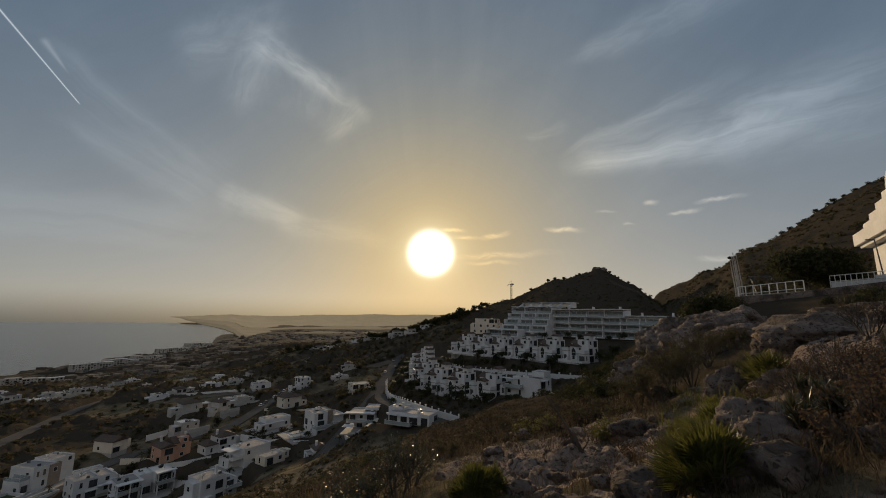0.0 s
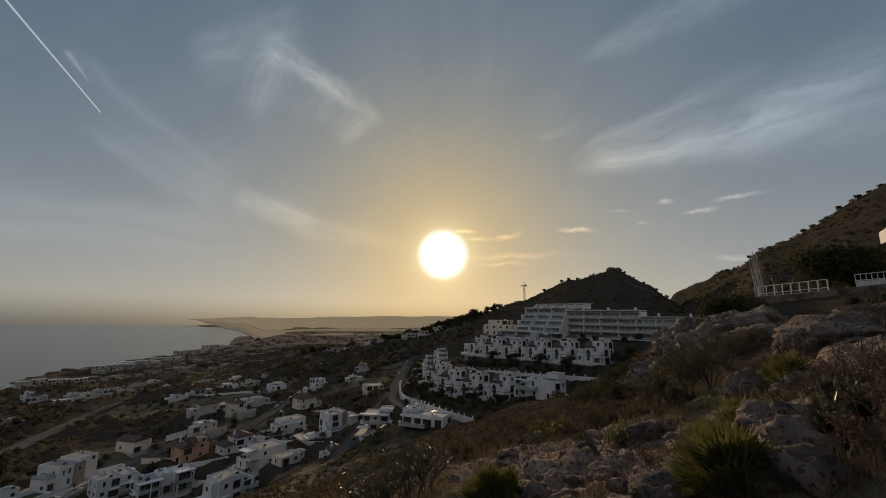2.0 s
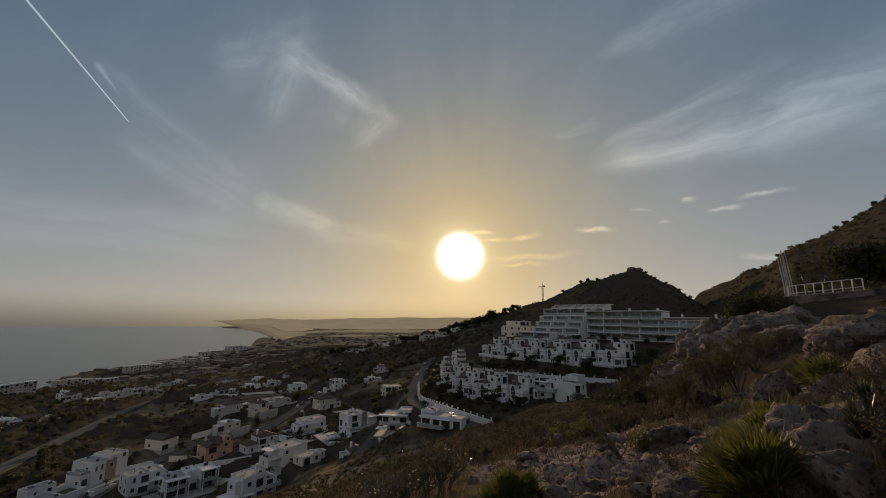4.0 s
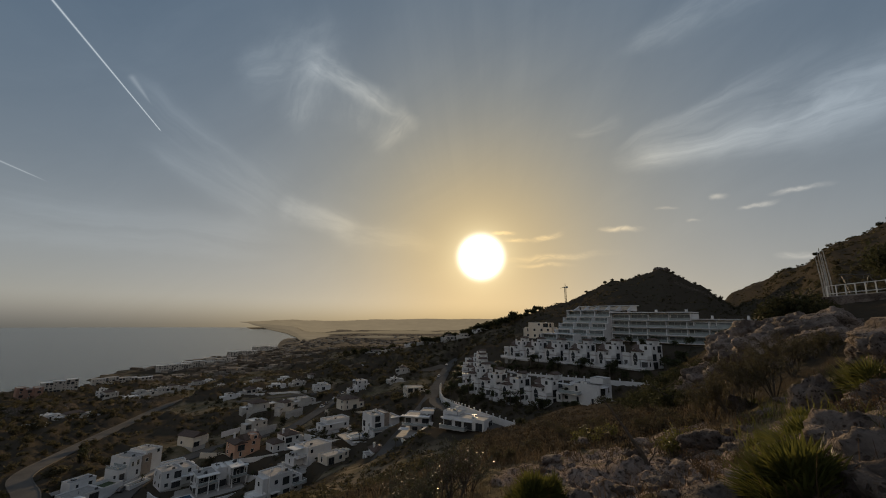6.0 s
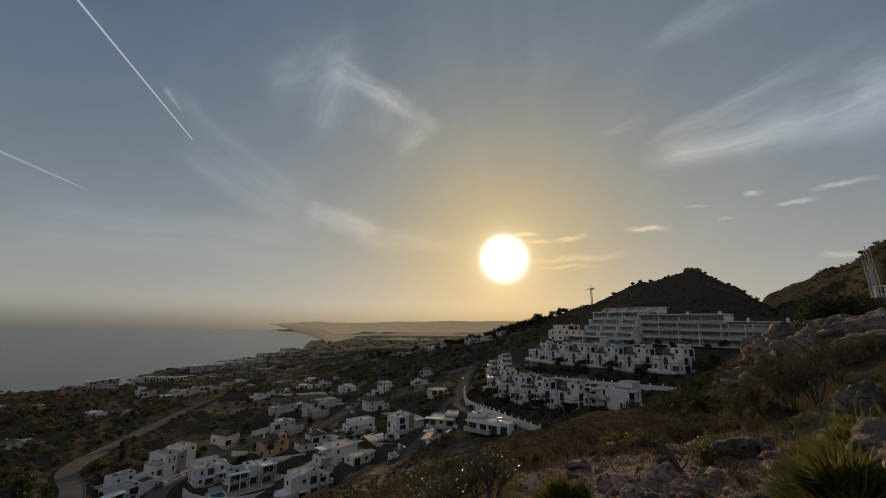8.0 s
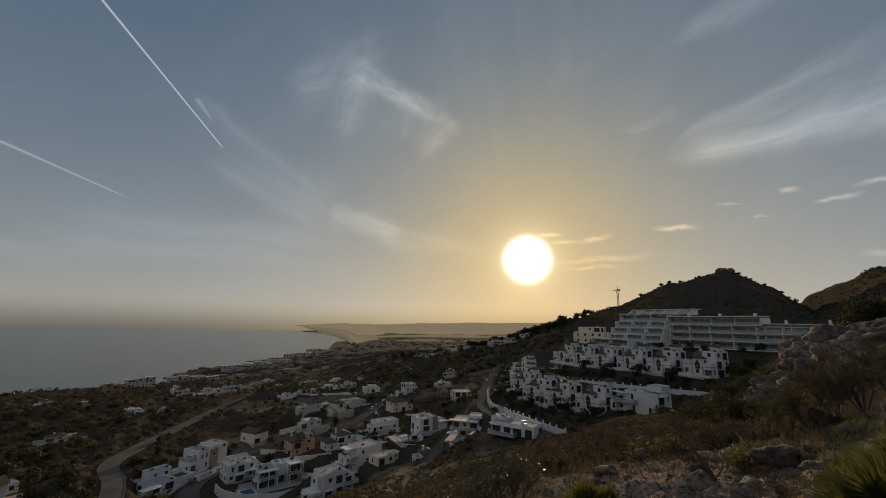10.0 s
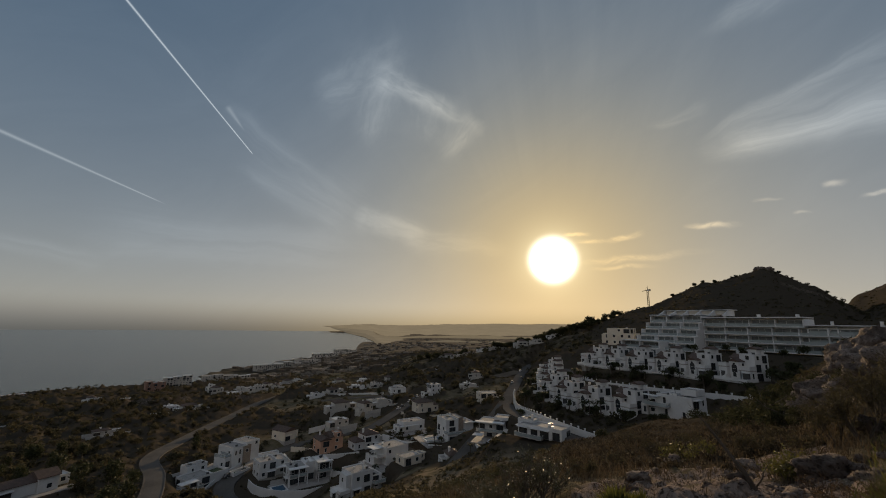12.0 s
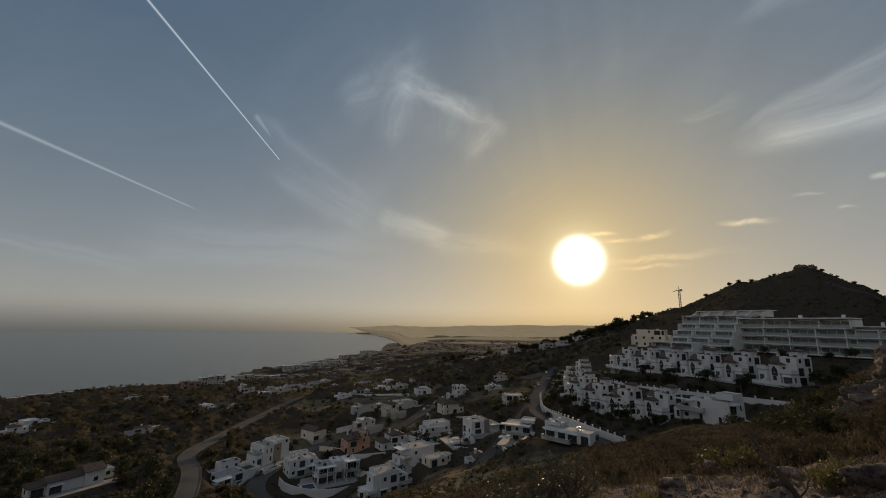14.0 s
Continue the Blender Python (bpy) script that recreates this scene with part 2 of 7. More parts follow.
def mottled(name, dark, light, scale, rough=0.85, relief=0.0, fine=8.0, metal=0.0, spec=0.5, stain=0.0):
    """A surface with two scales of variation, grain and, with stain, dirty patches."""
    m, nt, b = material(name, rough, metal, spec)
    p = where(nt)
    big = step(nt, noise_tex(nt, p, scale, 5.0), 0.3, 0.7)
    small = step(nt, noise_tex(nt, p, scale * fine, 6.0, 0.65), 0.3, 0.7)
    fac = mth(nt, "ADD", mth(nt, "MULTIPLY", big, 0.55), mth(nt, "MULTIPLY", small, 0.45))
    col = mixc(nt, fac, dark, light)
    if stain:
        s = step(nt, noise_tex(nt, p, scale * 2.3, 8.0, 0.7, 1.0), 0.52, 0.75)
        col = mixc(nt, mth(nt, "MULTIPLY", s, stain), col, tuple(c * 0.45 for c in dark))
    nt.links.new(col, b.inputs["Base Color"])
    if relief:
        bump(nt, b, small, 0.6, relief)
    return m


def leafy(name, dark, light, rough=0.55, through=0.25, spec=0.3):
    """Leaves: each island its own tone, some light passing through."""
    m, nt, b = material(name, rough, 0.0, spec)
    rnd = nt.nodes.new("ShaderNodeNewGeometry").outputs["Random Per Island"]
    col = mixc(nt, rnd, dark, light)
    col = mixc(nt, mth(nt, "MULTIPLY", step(nt, noise_tex(nt, where(nt), 0.35, 3.0), 0.35, 0.7), 0.5), col, tuple(c * 0.6 for c in dark))
    nt.links.new(col, b.inputs["Base Color"])
    tr = nt.nodes.new("ShaderNodeBsdfTranslucent")
    nt.links.new(col, tr.inputs[0])
    mx = nt.nodes.new("ShaderNodeMixShader")
    mx.inputs[0].default_value = through
    nt.links.new(b.outputs[0], mx.inputs[1])
    nt.links.new(tr.outputs[0], mx.inputs[2])
    nt.links.new(mx.outputs[0], nt.nodes["Material Output"].inputs[0])
    return m


WHITE = mottled("white_render", (0.52, 0.52, 0.515), (0.65, 0.65, 0.64), 0.25, 0.85, 0.004, 12.0, stain=0.16)
CREAM = mottled("cream_render", (0.52, 0.47, 0.39), (0.68, 0.62, 0.52), 0.25, 0.85, 0.004, 12.0, stain=0.12)
SHORE_RENDER = mottled("sea_worn_render", (0.36, 0.33, 0.285), (0.52, 0.475, 0.41), 0.05, 0.9, 0.0, 10.0, stain=0.25)
SHORE_BRICK = mottled("sea_worn_red_render", (0.24, 0.14, 0.10), (0.34, 0.20, 0.145), 0.05, 0.9, 0.0, 10.0, stain=0.25)
FAR_RENDER = mottled("dusty_pale_render", (0.34, 0.325, 0.30), (0.50, 0.485, 0.45), 0.08, 0.9, 0.0, 10.0, stain=0.35)
TERRA = mottled("terracotta_render", (0.42, 0.25, 0.17), (0.54, 0.335, 0.23), 0.3, 0.88, 0.004, 10.0, stain=0.12)
STONE_CLAD = mottled("brown_cladding", (0.20, 0.16, 0.13), (0.30, 0.25, 0.20), 1.2, 0.85, 0.01, 6.0)
GRAVEL = mottled("roof_gravel", (0.22, 0.21, 0.20), (0.36, 0.35, 0.33), 0.8, 0.95, 0.01, 14.0, stain=0.3)
PALE_ROOF = mottled("pale_roof_coating", (0.50, 0.50, 0.49), (0.66, 0.66, 0.65), 0.5, 0.33, 0.004, 10.0, stain=0.3)
TILE = mottled("clay_roof_tiles", (0.060, 0.042, 0.034), (0.120, 0.082, 0.064), 0.9, 0.9, 0.02, 7.0, stain=0.3)
CONCRETE = mottled("concrete", (0.30, 0.29, 0.27), (0.44, 0.43, 0.40), 0.5, 0.9, 0.006, 10.0, stain=0.3)
PAVING = mottled("terrace_paving", (0.26, 0.24, 0.22), (0.38, 0.36, 0.33), 0.6, 0.85, 0.004, 10.0, stain=0.2)
ASPHALT = mottled("asphalt", (0.088, 0.083, 0.076), (0.135, 0.127, 0.117), 0.12, 0.95, 0.006, 30.0, spec=0.0, stain=0.2)
DIRT_ROAD = mottled("dirt_track", (0.105, 0.086, 0.068), (0.17, 0.142, 0.112), 0.10, 0.95, 0.02, 20.0, spec=0.0, stain=0.2)
LAWN = mottled("lawn", (0.03, 0.045, 0.018), (0.06, 0.08, 0.03), 0.6, 0.9, 0.03, 10.0)
METAL_WHITE = mottled("white_painted_metal", (0.60, 0.59, 0.56), (0.74, 0.73, 0.70), 2.0, 0.5, 0.0, 6.0, stain=0.15)
METAL_DARK = mottled("dark_metal", (0.05, 0.05, 0.05), (0.10, 0.10, 0.10), 2.0, 0.45, 0.0, 6.0, 0.6)
CAR_PAINTS = [mottled("car_paint_white", (0.62, 0.62, 0.62), (0.72, 0.72, 0.72), 0.8, 0.25, 0.0),
              mottled("car_paint_grey", (0.10, 0.105, 0.11), (0.16, 0.165, 0.17), 0.8, 0.25, 0.0)]
RUBBER = mottled("tyre_rubber", (0.02, 0.02, 0.02), (0.04, 0.04, 0.04), 4.0, 0.8)
BARK = mottled("bark", (0.05, 0.04, 0.03), (0.12, 0.10, 0.08), 3.0, 0.95, 0.02, 8.0)
TWIG = mottled("bare_twigs", (0.035, 0.028, 0.022), (0.08, 0.065, 0.05), 6.0, 0.9, 0.005, 6.0)
CRANE_PAINT = mottled("weathered_crane_paint", (0.30, 0.24, 0.12), (0.42, 0.34, 0.18), 1.0, 0.6)
PINE_LEAF = leafy("pine_needles", (0.030, 0.033, 0.018), (0.075, 0.076, 0.038), 0.8, 0.30, 0.05)
CAROB_LEAF = leafy("dusty_carob_leaves", (0.050, 0.046, 0.028), (0.120, 0.107, 0.064), 0.85, 0.40, 0.05)
SCRUB_LEAF = leafy("scrub_leaves", (0.050, 0.045, 0.027), (0.115, 0.099, 0.056), 0.85, 0.35, 0.05)
HEATH_LEAF = leafy("heath_leaves", (0.034, 0.029, 0.020), (0.088, 0.072, 0.048), 0.85, 0.25, 0.05)
BUSH_LEAF = leafy("bush_leaves", (0.028, 0.034, 0.016), (0.075, 0.080, 0.035), 0.65, 0.22, 0.15)
GLINT_LEAF = leafy("glossy_small_leaves", (0.030, 0.034, 0.016), (0.080, 0.078, 0.036), 0.36, 0.25, 0.5)
PALM_LEAF = leafy("fan_palm_leaves", (0.058, 0.064, 0.016), (0.140, 0.136, 0.034), 0.5, 0.5)
YOUNG_LEAF = leafy("yellow_green_leaves", (0.085, 0.085, 0.022), (0.17, 0.155, 0.045), 0.55, 0.4)
DRY_GRASS = leafy("dry_grass", (0.060, 0.046, 0.030), (0.150, 0.112, 0.070), 0.85, 0.3, 0.1)
RUSTY_STALK = leafy("rust_brown_dry_stalks", (0.060, 0.042, 0.028), (0.135, 0.090, 0.056), 0.8, 0.35, 0.15)


def glass_material():
    m, nt, b = material("window_glass", 0.06, 0.0, 0.6)
    col = mixc(nt, noise_tex(nt, where(nt), 0.4, 2.0), (0.012, 0.014, 0.016), (0.05, 0.055, 0.06))
    nt.links.new(col, b.inputs["Base Color"])
    return m


GLASS = glass_material()


def clear_glass():
    m, nt, b = material("balcony_glass", 0.05, 0.0, 0.5)
    b.inputs["Base Color"].default_value = (0.42, 0.48, 0.48, 1)
    b.inputs["Alpha"].default_value = 0.45
    return m


RAIL_GLASS = clear_glass()
CURTAINED = mottled("curtained_glass", (0.06, 0.07, 0.07), (0.14, 0.155, 0.15), 0.15, 0.12, 0.0, 4.0)


def pool_material():
    m, nt, b = material("pool_water", 0.08)
    col = mixc(nt, noise_tex(nt, where(nt), 0.5, 3.0), (0.03, 0.075, 0.13), (0.05, 0.12, 0.19))
    nt.links.new(col, b.inputs["Base Color"])
    bump(nt, b, noise_tex(nt, where(nt), 3.0, 3.0), 0.15, 0.02)
    return m


POOL = pool_material()


def sea_material():
    m, nt, b = material("sea_water", 0.24, 0.0, 0.33)
    p = where(nt)
    col = mixc(nt, noise_tex(nt, p, 0.004, 4.0), (0.034, 0.033, 0.022), (0.050, 0.047, 0.031))
    nt.links.new(col, b.inputs["Base Color"])
    h = mth(nt, "ADD", noise_tex(nt, p, 0.06, 6.0, 0.6), noise_tex(nt, p, 0.5, 3.0))
    bump(nt, b, h, 0.34, 0.8)
    return m


SEA = sea_material()


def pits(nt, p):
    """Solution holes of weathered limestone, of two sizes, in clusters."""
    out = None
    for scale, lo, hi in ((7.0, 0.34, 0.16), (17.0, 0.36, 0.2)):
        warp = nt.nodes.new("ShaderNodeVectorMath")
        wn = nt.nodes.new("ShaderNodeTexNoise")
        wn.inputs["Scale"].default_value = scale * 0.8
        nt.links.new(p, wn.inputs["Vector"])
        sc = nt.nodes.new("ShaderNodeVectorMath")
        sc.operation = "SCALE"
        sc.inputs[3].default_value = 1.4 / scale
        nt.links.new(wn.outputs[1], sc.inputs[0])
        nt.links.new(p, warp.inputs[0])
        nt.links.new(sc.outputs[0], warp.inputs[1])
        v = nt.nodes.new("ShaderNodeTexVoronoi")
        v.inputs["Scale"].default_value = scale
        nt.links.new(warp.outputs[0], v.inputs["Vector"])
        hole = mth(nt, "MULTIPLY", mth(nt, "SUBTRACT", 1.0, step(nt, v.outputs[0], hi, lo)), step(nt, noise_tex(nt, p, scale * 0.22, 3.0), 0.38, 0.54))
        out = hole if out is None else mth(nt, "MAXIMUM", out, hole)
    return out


def town_material():
    """Weathered walls and roofs of a far town, each building its own tone."""
    m, nt, b = material("weathered_town_walls", 0.95, 0.0, 0.0)
    rnd = nt.nodes.new("ShaderNodeNewGeometry").outputs["Random Per Island"]
    col = mixc(nt, mth(nt, "POWER", rnd, 1.8), (0.085, 0.070, 0.055), (0.34, 0.30, 0.25))
    col = mixc(nt, mth(nt, "MULTIPLY", step(nt, noise_tex(nt, where(nt), 0.35, 3.0), 0.5, 0.6), 0.5), col, (0.06, 0.052, 0.045))
    nt.links.new(col, b.inputs["Base Color"])
    return m


TOWN = town_material()


def ground_material():
    """Dry scrubland: soil, dry grass, low green growth and bare limestone where the sheet carries rock."""
    m, nt, b = material("scrubland", 1.0, 0.0, 0.0)
    p = where(nt)
    at = nt.nodes.new("ShaderNodeAttribute")
    at.attribute_name = "rock"
    wide = step(nt, noise_tex(nt, p, 0.012, 5.0, 0.6), 0.38, 0.62)
    mid = step(nt, noise_tex(nt, p, 0.16, 6.0, 0.65), 0.40, 0.64)
    fine = noise_tex(nt, p, 3.5, 8.0, 0.7)
    soil = mixc(nt, fine, (0.130, 0.104, 0.073), (0.245, 0.198, 0.140))
    grass = mixc(nt, fine, (0.112, 0.091, 0.059), (0.215, 0.176, 0.115))
    green = mixc(nt, fine, (0.056, 0.052, 0.028), (0.112, 0.102, 0.055))
    col = mixc(nt, wide, grass, soil)
    col = mixc(nt, mth(nt, "MULTIPLY", mid, 0.85), col, green)
    cv = nt.nodes.new("ShaderNodeAttribute")
    cv.attribute_name = "cover"
    pl = nt.nodes.new("ShaderNodeAttribute")
    pl.attribute_name = "pale"
    # haze painted into the base colour: patchy soil that pales with range
    far_haze = mixc(nt, step(nt, noise_tex(nt, p, 0.02, 7.0, 0.7), 0.35, 0.65), (0.12, 0.099, 0.072), (0.27, 0.222, 0.162))
    col = mixc(nt, pl.outputs["Fac"], col, far_haze)
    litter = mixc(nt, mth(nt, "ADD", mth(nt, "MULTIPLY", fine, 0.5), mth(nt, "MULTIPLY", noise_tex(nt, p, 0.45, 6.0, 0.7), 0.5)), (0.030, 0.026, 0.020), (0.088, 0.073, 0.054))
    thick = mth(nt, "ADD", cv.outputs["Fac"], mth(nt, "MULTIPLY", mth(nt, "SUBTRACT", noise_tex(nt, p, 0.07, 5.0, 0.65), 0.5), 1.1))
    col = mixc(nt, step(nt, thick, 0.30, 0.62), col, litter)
    v = nt.nodes.new("ShaderNodeTexVoronoi")
    v.feature = "DISTANCE_TO_EDGE"
    v.inputs["Scale"].default_value = 1.3
    warp = nt.nodes.new("ShaderNodeVectorMath")
    nt.links.new(p, warp.inputs[0])
    wn = nt.nodes.new("ShaderNodeTexNoise")
    wn.inputs["Scale"].default_value = 1.7
    nt.links.new(p, wn.inputs["Vector"])
    nt.links.new(wn.outputs[1], warp.inputs[1])
    nt.links.new(warp.outputs[0], v.inputs["Vector"])
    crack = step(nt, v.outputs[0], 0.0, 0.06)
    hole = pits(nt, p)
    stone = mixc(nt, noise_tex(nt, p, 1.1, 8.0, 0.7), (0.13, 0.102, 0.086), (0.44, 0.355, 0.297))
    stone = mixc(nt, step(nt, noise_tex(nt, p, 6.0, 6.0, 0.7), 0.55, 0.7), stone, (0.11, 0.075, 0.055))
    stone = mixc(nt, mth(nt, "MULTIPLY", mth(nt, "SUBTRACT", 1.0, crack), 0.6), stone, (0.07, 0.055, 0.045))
    # shade inside the holes painted near-black into the stone colour
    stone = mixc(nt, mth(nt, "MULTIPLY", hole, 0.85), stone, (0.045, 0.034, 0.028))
    edge = mth(nt, "ADD", at.outputs["Fac"], mth(nt, "MULTIPLY", mth(nt, "SUBTRACT", noise_tex(nt, p, 1.6, 6.0, 0.7), 0.5), 0.9))
    col = mixc(nt, step(nt, edge, 0.42, 0.62), col, stone)
    nt.links.new(col, b.inputs["Base Color"])
    h = mth(nt, "ADD", noise_tex(nt, p, 2.2, 10.0, 0.72), mth(nt, "MULTIPLY", mth(nt, "MULTIPLY", crack, at.outputs["Fac"]), 0.12))
    h = mth(nt, "SUBTRACT", h, mth(nt, "MULTIPLY", mth(nt, "MULTIPLY", hole, at.outputs["Fac"]), 0.5))
    bump(nt, b, h, 1.0, 0.20)
    return m


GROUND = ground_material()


def rock_material():
    m, nt, b = material("limestone", 0.95, 0.0, 0.08)
    p = where(nt)
    big = noise_tex(nt, p, 0.9, 6.0, 0.65, 0.6)
    small = noise_tex(nt, p, 7.0, 9.0, 0.72)
    col = mixc(nt, step(nt, big, 0.35, 0.65), (0.088, 0.070, 0.060), (0.285, 0.232, 0.197))
    col = mixc(nt, step(nt, small, 0.54, 0.70), col, (0.10, 0.07, 0.052))
    col = mixc(nt, mth(nt, "MULTIPLY", step(nt, noise_tex(nt, p, 2.4, 6.0, 0.7), 0.58, 0.72), 0.5), col, (0.30, 0.265, 0.235))
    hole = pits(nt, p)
    # the holes' inner shade is put into the colour here as well
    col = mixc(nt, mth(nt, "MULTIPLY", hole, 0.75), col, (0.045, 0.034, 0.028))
    nt.links.new(col, b.inputs["Base Color"])
    h = mth(nt, "SUBTRACT", mth(nt, "ADD", mth(nt, "MULTIPLY", big, 1.4), small), mth(nt, "MULTIPLY", hole, 0.5))
    bump(nt, b, h, 1.0, 0.13)
    return m


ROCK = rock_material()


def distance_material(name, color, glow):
    """Far land; the haze of kilometres of bright air is painted in as emission."""
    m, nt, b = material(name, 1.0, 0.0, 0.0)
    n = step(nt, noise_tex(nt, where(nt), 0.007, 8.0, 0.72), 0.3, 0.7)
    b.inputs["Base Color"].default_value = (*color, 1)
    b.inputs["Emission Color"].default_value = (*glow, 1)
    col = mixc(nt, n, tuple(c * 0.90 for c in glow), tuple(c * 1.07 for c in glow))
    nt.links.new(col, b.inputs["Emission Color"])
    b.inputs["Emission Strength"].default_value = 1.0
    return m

# ---- the lie of the land ----


def vnoise(x, y, seed=0):
    """Smooth value noise on numpy arrays, 0 to 1."""
    xi, yi = np.floor(x).astype(np.int64), np.floor(y).astype(np.int64)
    fx, fy = x - xi, y - yi
    fx, fy = fx * fx * (3 - 2 * fx), fy * fy * (3 - 2 * fy)

    def cell(i, j):
        h = (i * 374761393 + j * 668265263 + seed * 982451653) & 0xFFFFFFFF
        h = ((h ^ (h >> 13)) * 1274126177) & 0xFFFFFFFF
        return ((h ^ (h >> 16)) & 0xFFFFFF) / 16777215.0

    a, b_, c, d = cell(xi, yi), cell(xi + 1, yi), cell(xi, yi + 1), cell(xi + 1, yi + 1)
    return (a * (1 - fx) + b_ * fx) * (1 - fy) + (c * (1 - fx) + d * fx) * fy


def fbm(x, y, octaves=4, seed=0, gain=0.5):
    out, amp, s = 0.0, 1.0, 0.0
    for o in range(octaves):
        out = out + amp * vnoise(x * 2 ** o, y * 2 ** o, seed + o)
        s += amp
        amp *= gain
    return out / s


def smooth(v, lo, hi):
    q = np.clip((v - lo) / (hi - lo), 0, 1)
    return q * q * (3 - 2 * q)


# relief table centred on the camera, along bearings: range, height over it
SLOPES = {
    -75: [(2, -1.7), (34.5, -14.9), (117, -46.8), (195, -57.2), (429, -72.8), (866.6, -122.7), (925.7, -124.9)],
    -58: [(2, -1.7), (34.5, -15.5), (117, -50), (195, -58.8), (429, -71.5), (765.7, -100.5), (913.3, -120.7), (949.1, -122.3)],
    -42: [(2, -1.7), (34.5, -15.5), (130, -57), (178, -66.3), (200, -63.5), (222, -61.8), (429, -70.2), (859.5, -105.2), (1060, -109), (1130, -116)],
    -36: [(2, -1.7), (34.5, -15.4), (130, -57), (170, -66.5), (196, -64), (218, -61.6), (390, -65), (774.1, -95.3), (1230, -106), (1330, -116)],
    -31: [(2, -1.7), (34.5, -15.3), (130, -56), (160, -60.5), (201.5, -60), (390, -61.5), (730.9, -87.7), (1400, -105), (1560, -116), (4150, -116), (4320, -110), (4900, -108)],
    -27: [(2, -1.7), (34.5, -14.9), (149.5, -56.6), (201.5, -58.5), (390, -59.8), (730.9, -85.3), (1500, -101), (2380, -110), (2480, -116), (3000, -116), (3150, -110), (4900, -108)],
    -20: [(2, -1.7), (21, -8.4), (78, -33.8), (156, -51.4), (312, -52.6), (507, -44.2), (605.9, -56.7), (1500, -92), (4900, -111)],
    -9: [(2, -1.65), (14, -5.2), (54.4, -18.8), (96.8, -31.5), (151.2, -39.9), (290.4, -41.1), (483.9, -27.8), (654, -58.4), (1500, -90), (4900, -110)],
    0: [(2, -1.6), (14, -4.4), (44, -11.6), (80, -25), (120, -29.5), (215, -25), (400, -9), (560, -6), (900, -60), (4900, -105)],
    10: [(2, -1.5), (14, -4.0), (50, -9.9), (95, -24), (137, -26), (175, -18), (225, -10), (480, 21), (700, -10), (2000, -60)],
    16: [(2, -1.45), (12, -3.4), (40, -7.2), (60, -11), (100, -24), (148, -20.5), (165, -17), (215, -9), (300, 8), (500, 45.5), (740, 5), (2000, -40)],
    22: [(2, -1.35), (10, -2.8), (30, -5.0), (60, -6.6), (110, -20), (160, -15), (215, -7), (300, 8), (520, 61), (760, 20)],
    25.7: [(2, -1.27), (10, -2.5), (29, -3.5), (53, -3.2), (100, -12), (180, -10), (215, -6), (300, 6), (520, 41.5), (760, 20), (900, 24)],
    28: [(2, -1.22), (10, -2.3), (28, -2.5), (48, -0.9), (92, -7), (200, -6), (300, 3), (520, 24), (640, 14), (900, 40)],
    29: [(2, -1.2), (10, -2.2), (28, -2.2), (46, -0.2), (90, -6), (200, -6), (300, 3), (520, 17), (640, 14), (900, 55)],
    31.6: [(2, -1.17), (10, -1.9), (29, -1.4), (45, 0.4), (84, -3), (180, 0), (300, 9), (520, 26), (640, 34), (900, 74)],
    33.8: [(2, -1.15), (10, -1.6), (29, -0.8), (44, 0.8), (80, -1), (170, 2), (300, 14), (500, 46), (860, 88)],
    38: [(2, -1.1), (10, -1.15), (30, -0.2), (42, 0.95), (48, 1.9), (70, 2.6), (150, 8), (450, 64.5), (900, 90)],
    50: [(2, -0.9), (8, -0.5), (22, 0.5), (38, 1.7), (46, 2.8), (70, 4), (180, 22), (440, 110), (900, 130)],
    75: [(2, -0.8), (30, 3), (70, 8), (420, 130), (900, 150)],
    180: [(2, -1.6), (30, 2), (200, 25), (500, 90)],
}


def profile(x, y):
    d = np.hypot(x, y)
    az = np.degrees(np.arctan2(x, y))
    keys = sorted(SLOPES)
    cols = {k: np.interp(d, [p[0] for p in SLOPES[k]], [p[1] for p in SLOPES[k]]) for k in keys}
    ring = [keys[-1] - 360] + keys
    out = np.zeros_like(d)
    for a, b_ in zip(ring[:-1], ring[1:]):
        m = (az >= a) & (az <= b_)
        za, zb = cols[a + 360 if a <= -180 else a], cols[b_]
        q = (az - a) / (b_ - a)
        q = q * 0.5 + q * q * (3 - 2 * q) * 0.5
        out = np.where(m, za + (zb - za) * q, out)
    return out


def rockiness(x, y):
    """Bare limestone: most of the near hillside, and crags on the hilltops."""
    d = np.hypot(x, y)
    az = np.degrees(np.arctan2(x, y))
    near = smooth(fbm(x * 0.28 + 3, y * 0.28, 4, 11), 0.36, 0.52) * smooth(-d, -14, -7) * smooth(az, -6, 4)
    shelf = smooth(az, 3, 10) * smooth(-az, -29, -23) * smooth(-d, -18, -12) * smooth(fbm(x * 0.4 + 9, y * 0.4, 4, 12), 0.30, 0.46)
    near = np.maximum(near, shelf)
    bank = smooth(az, 36, 40) * smooth(d, 6, 8) * smooth(-d, -18, -14) * smooth(fbm(x * 0.5, y * 0.5, 3, 13), 0.3, 0.5)
    near = np.maximum(near, bank)
    crag = smooth(az, 20.5, 24) * smooth(-az, -38, -33) * smooth(d, 16, 24) * smooth(-d, -52, -44)
    far = smooth(fbm(x * 0.02, y * 0.02, 4, 5), 0.60, 0.72) * smooth(d, 300, 420) * 0.45
    return np.clip(np.maximum(near, np.maximum(crag * 0.5, far)), 0, 1)


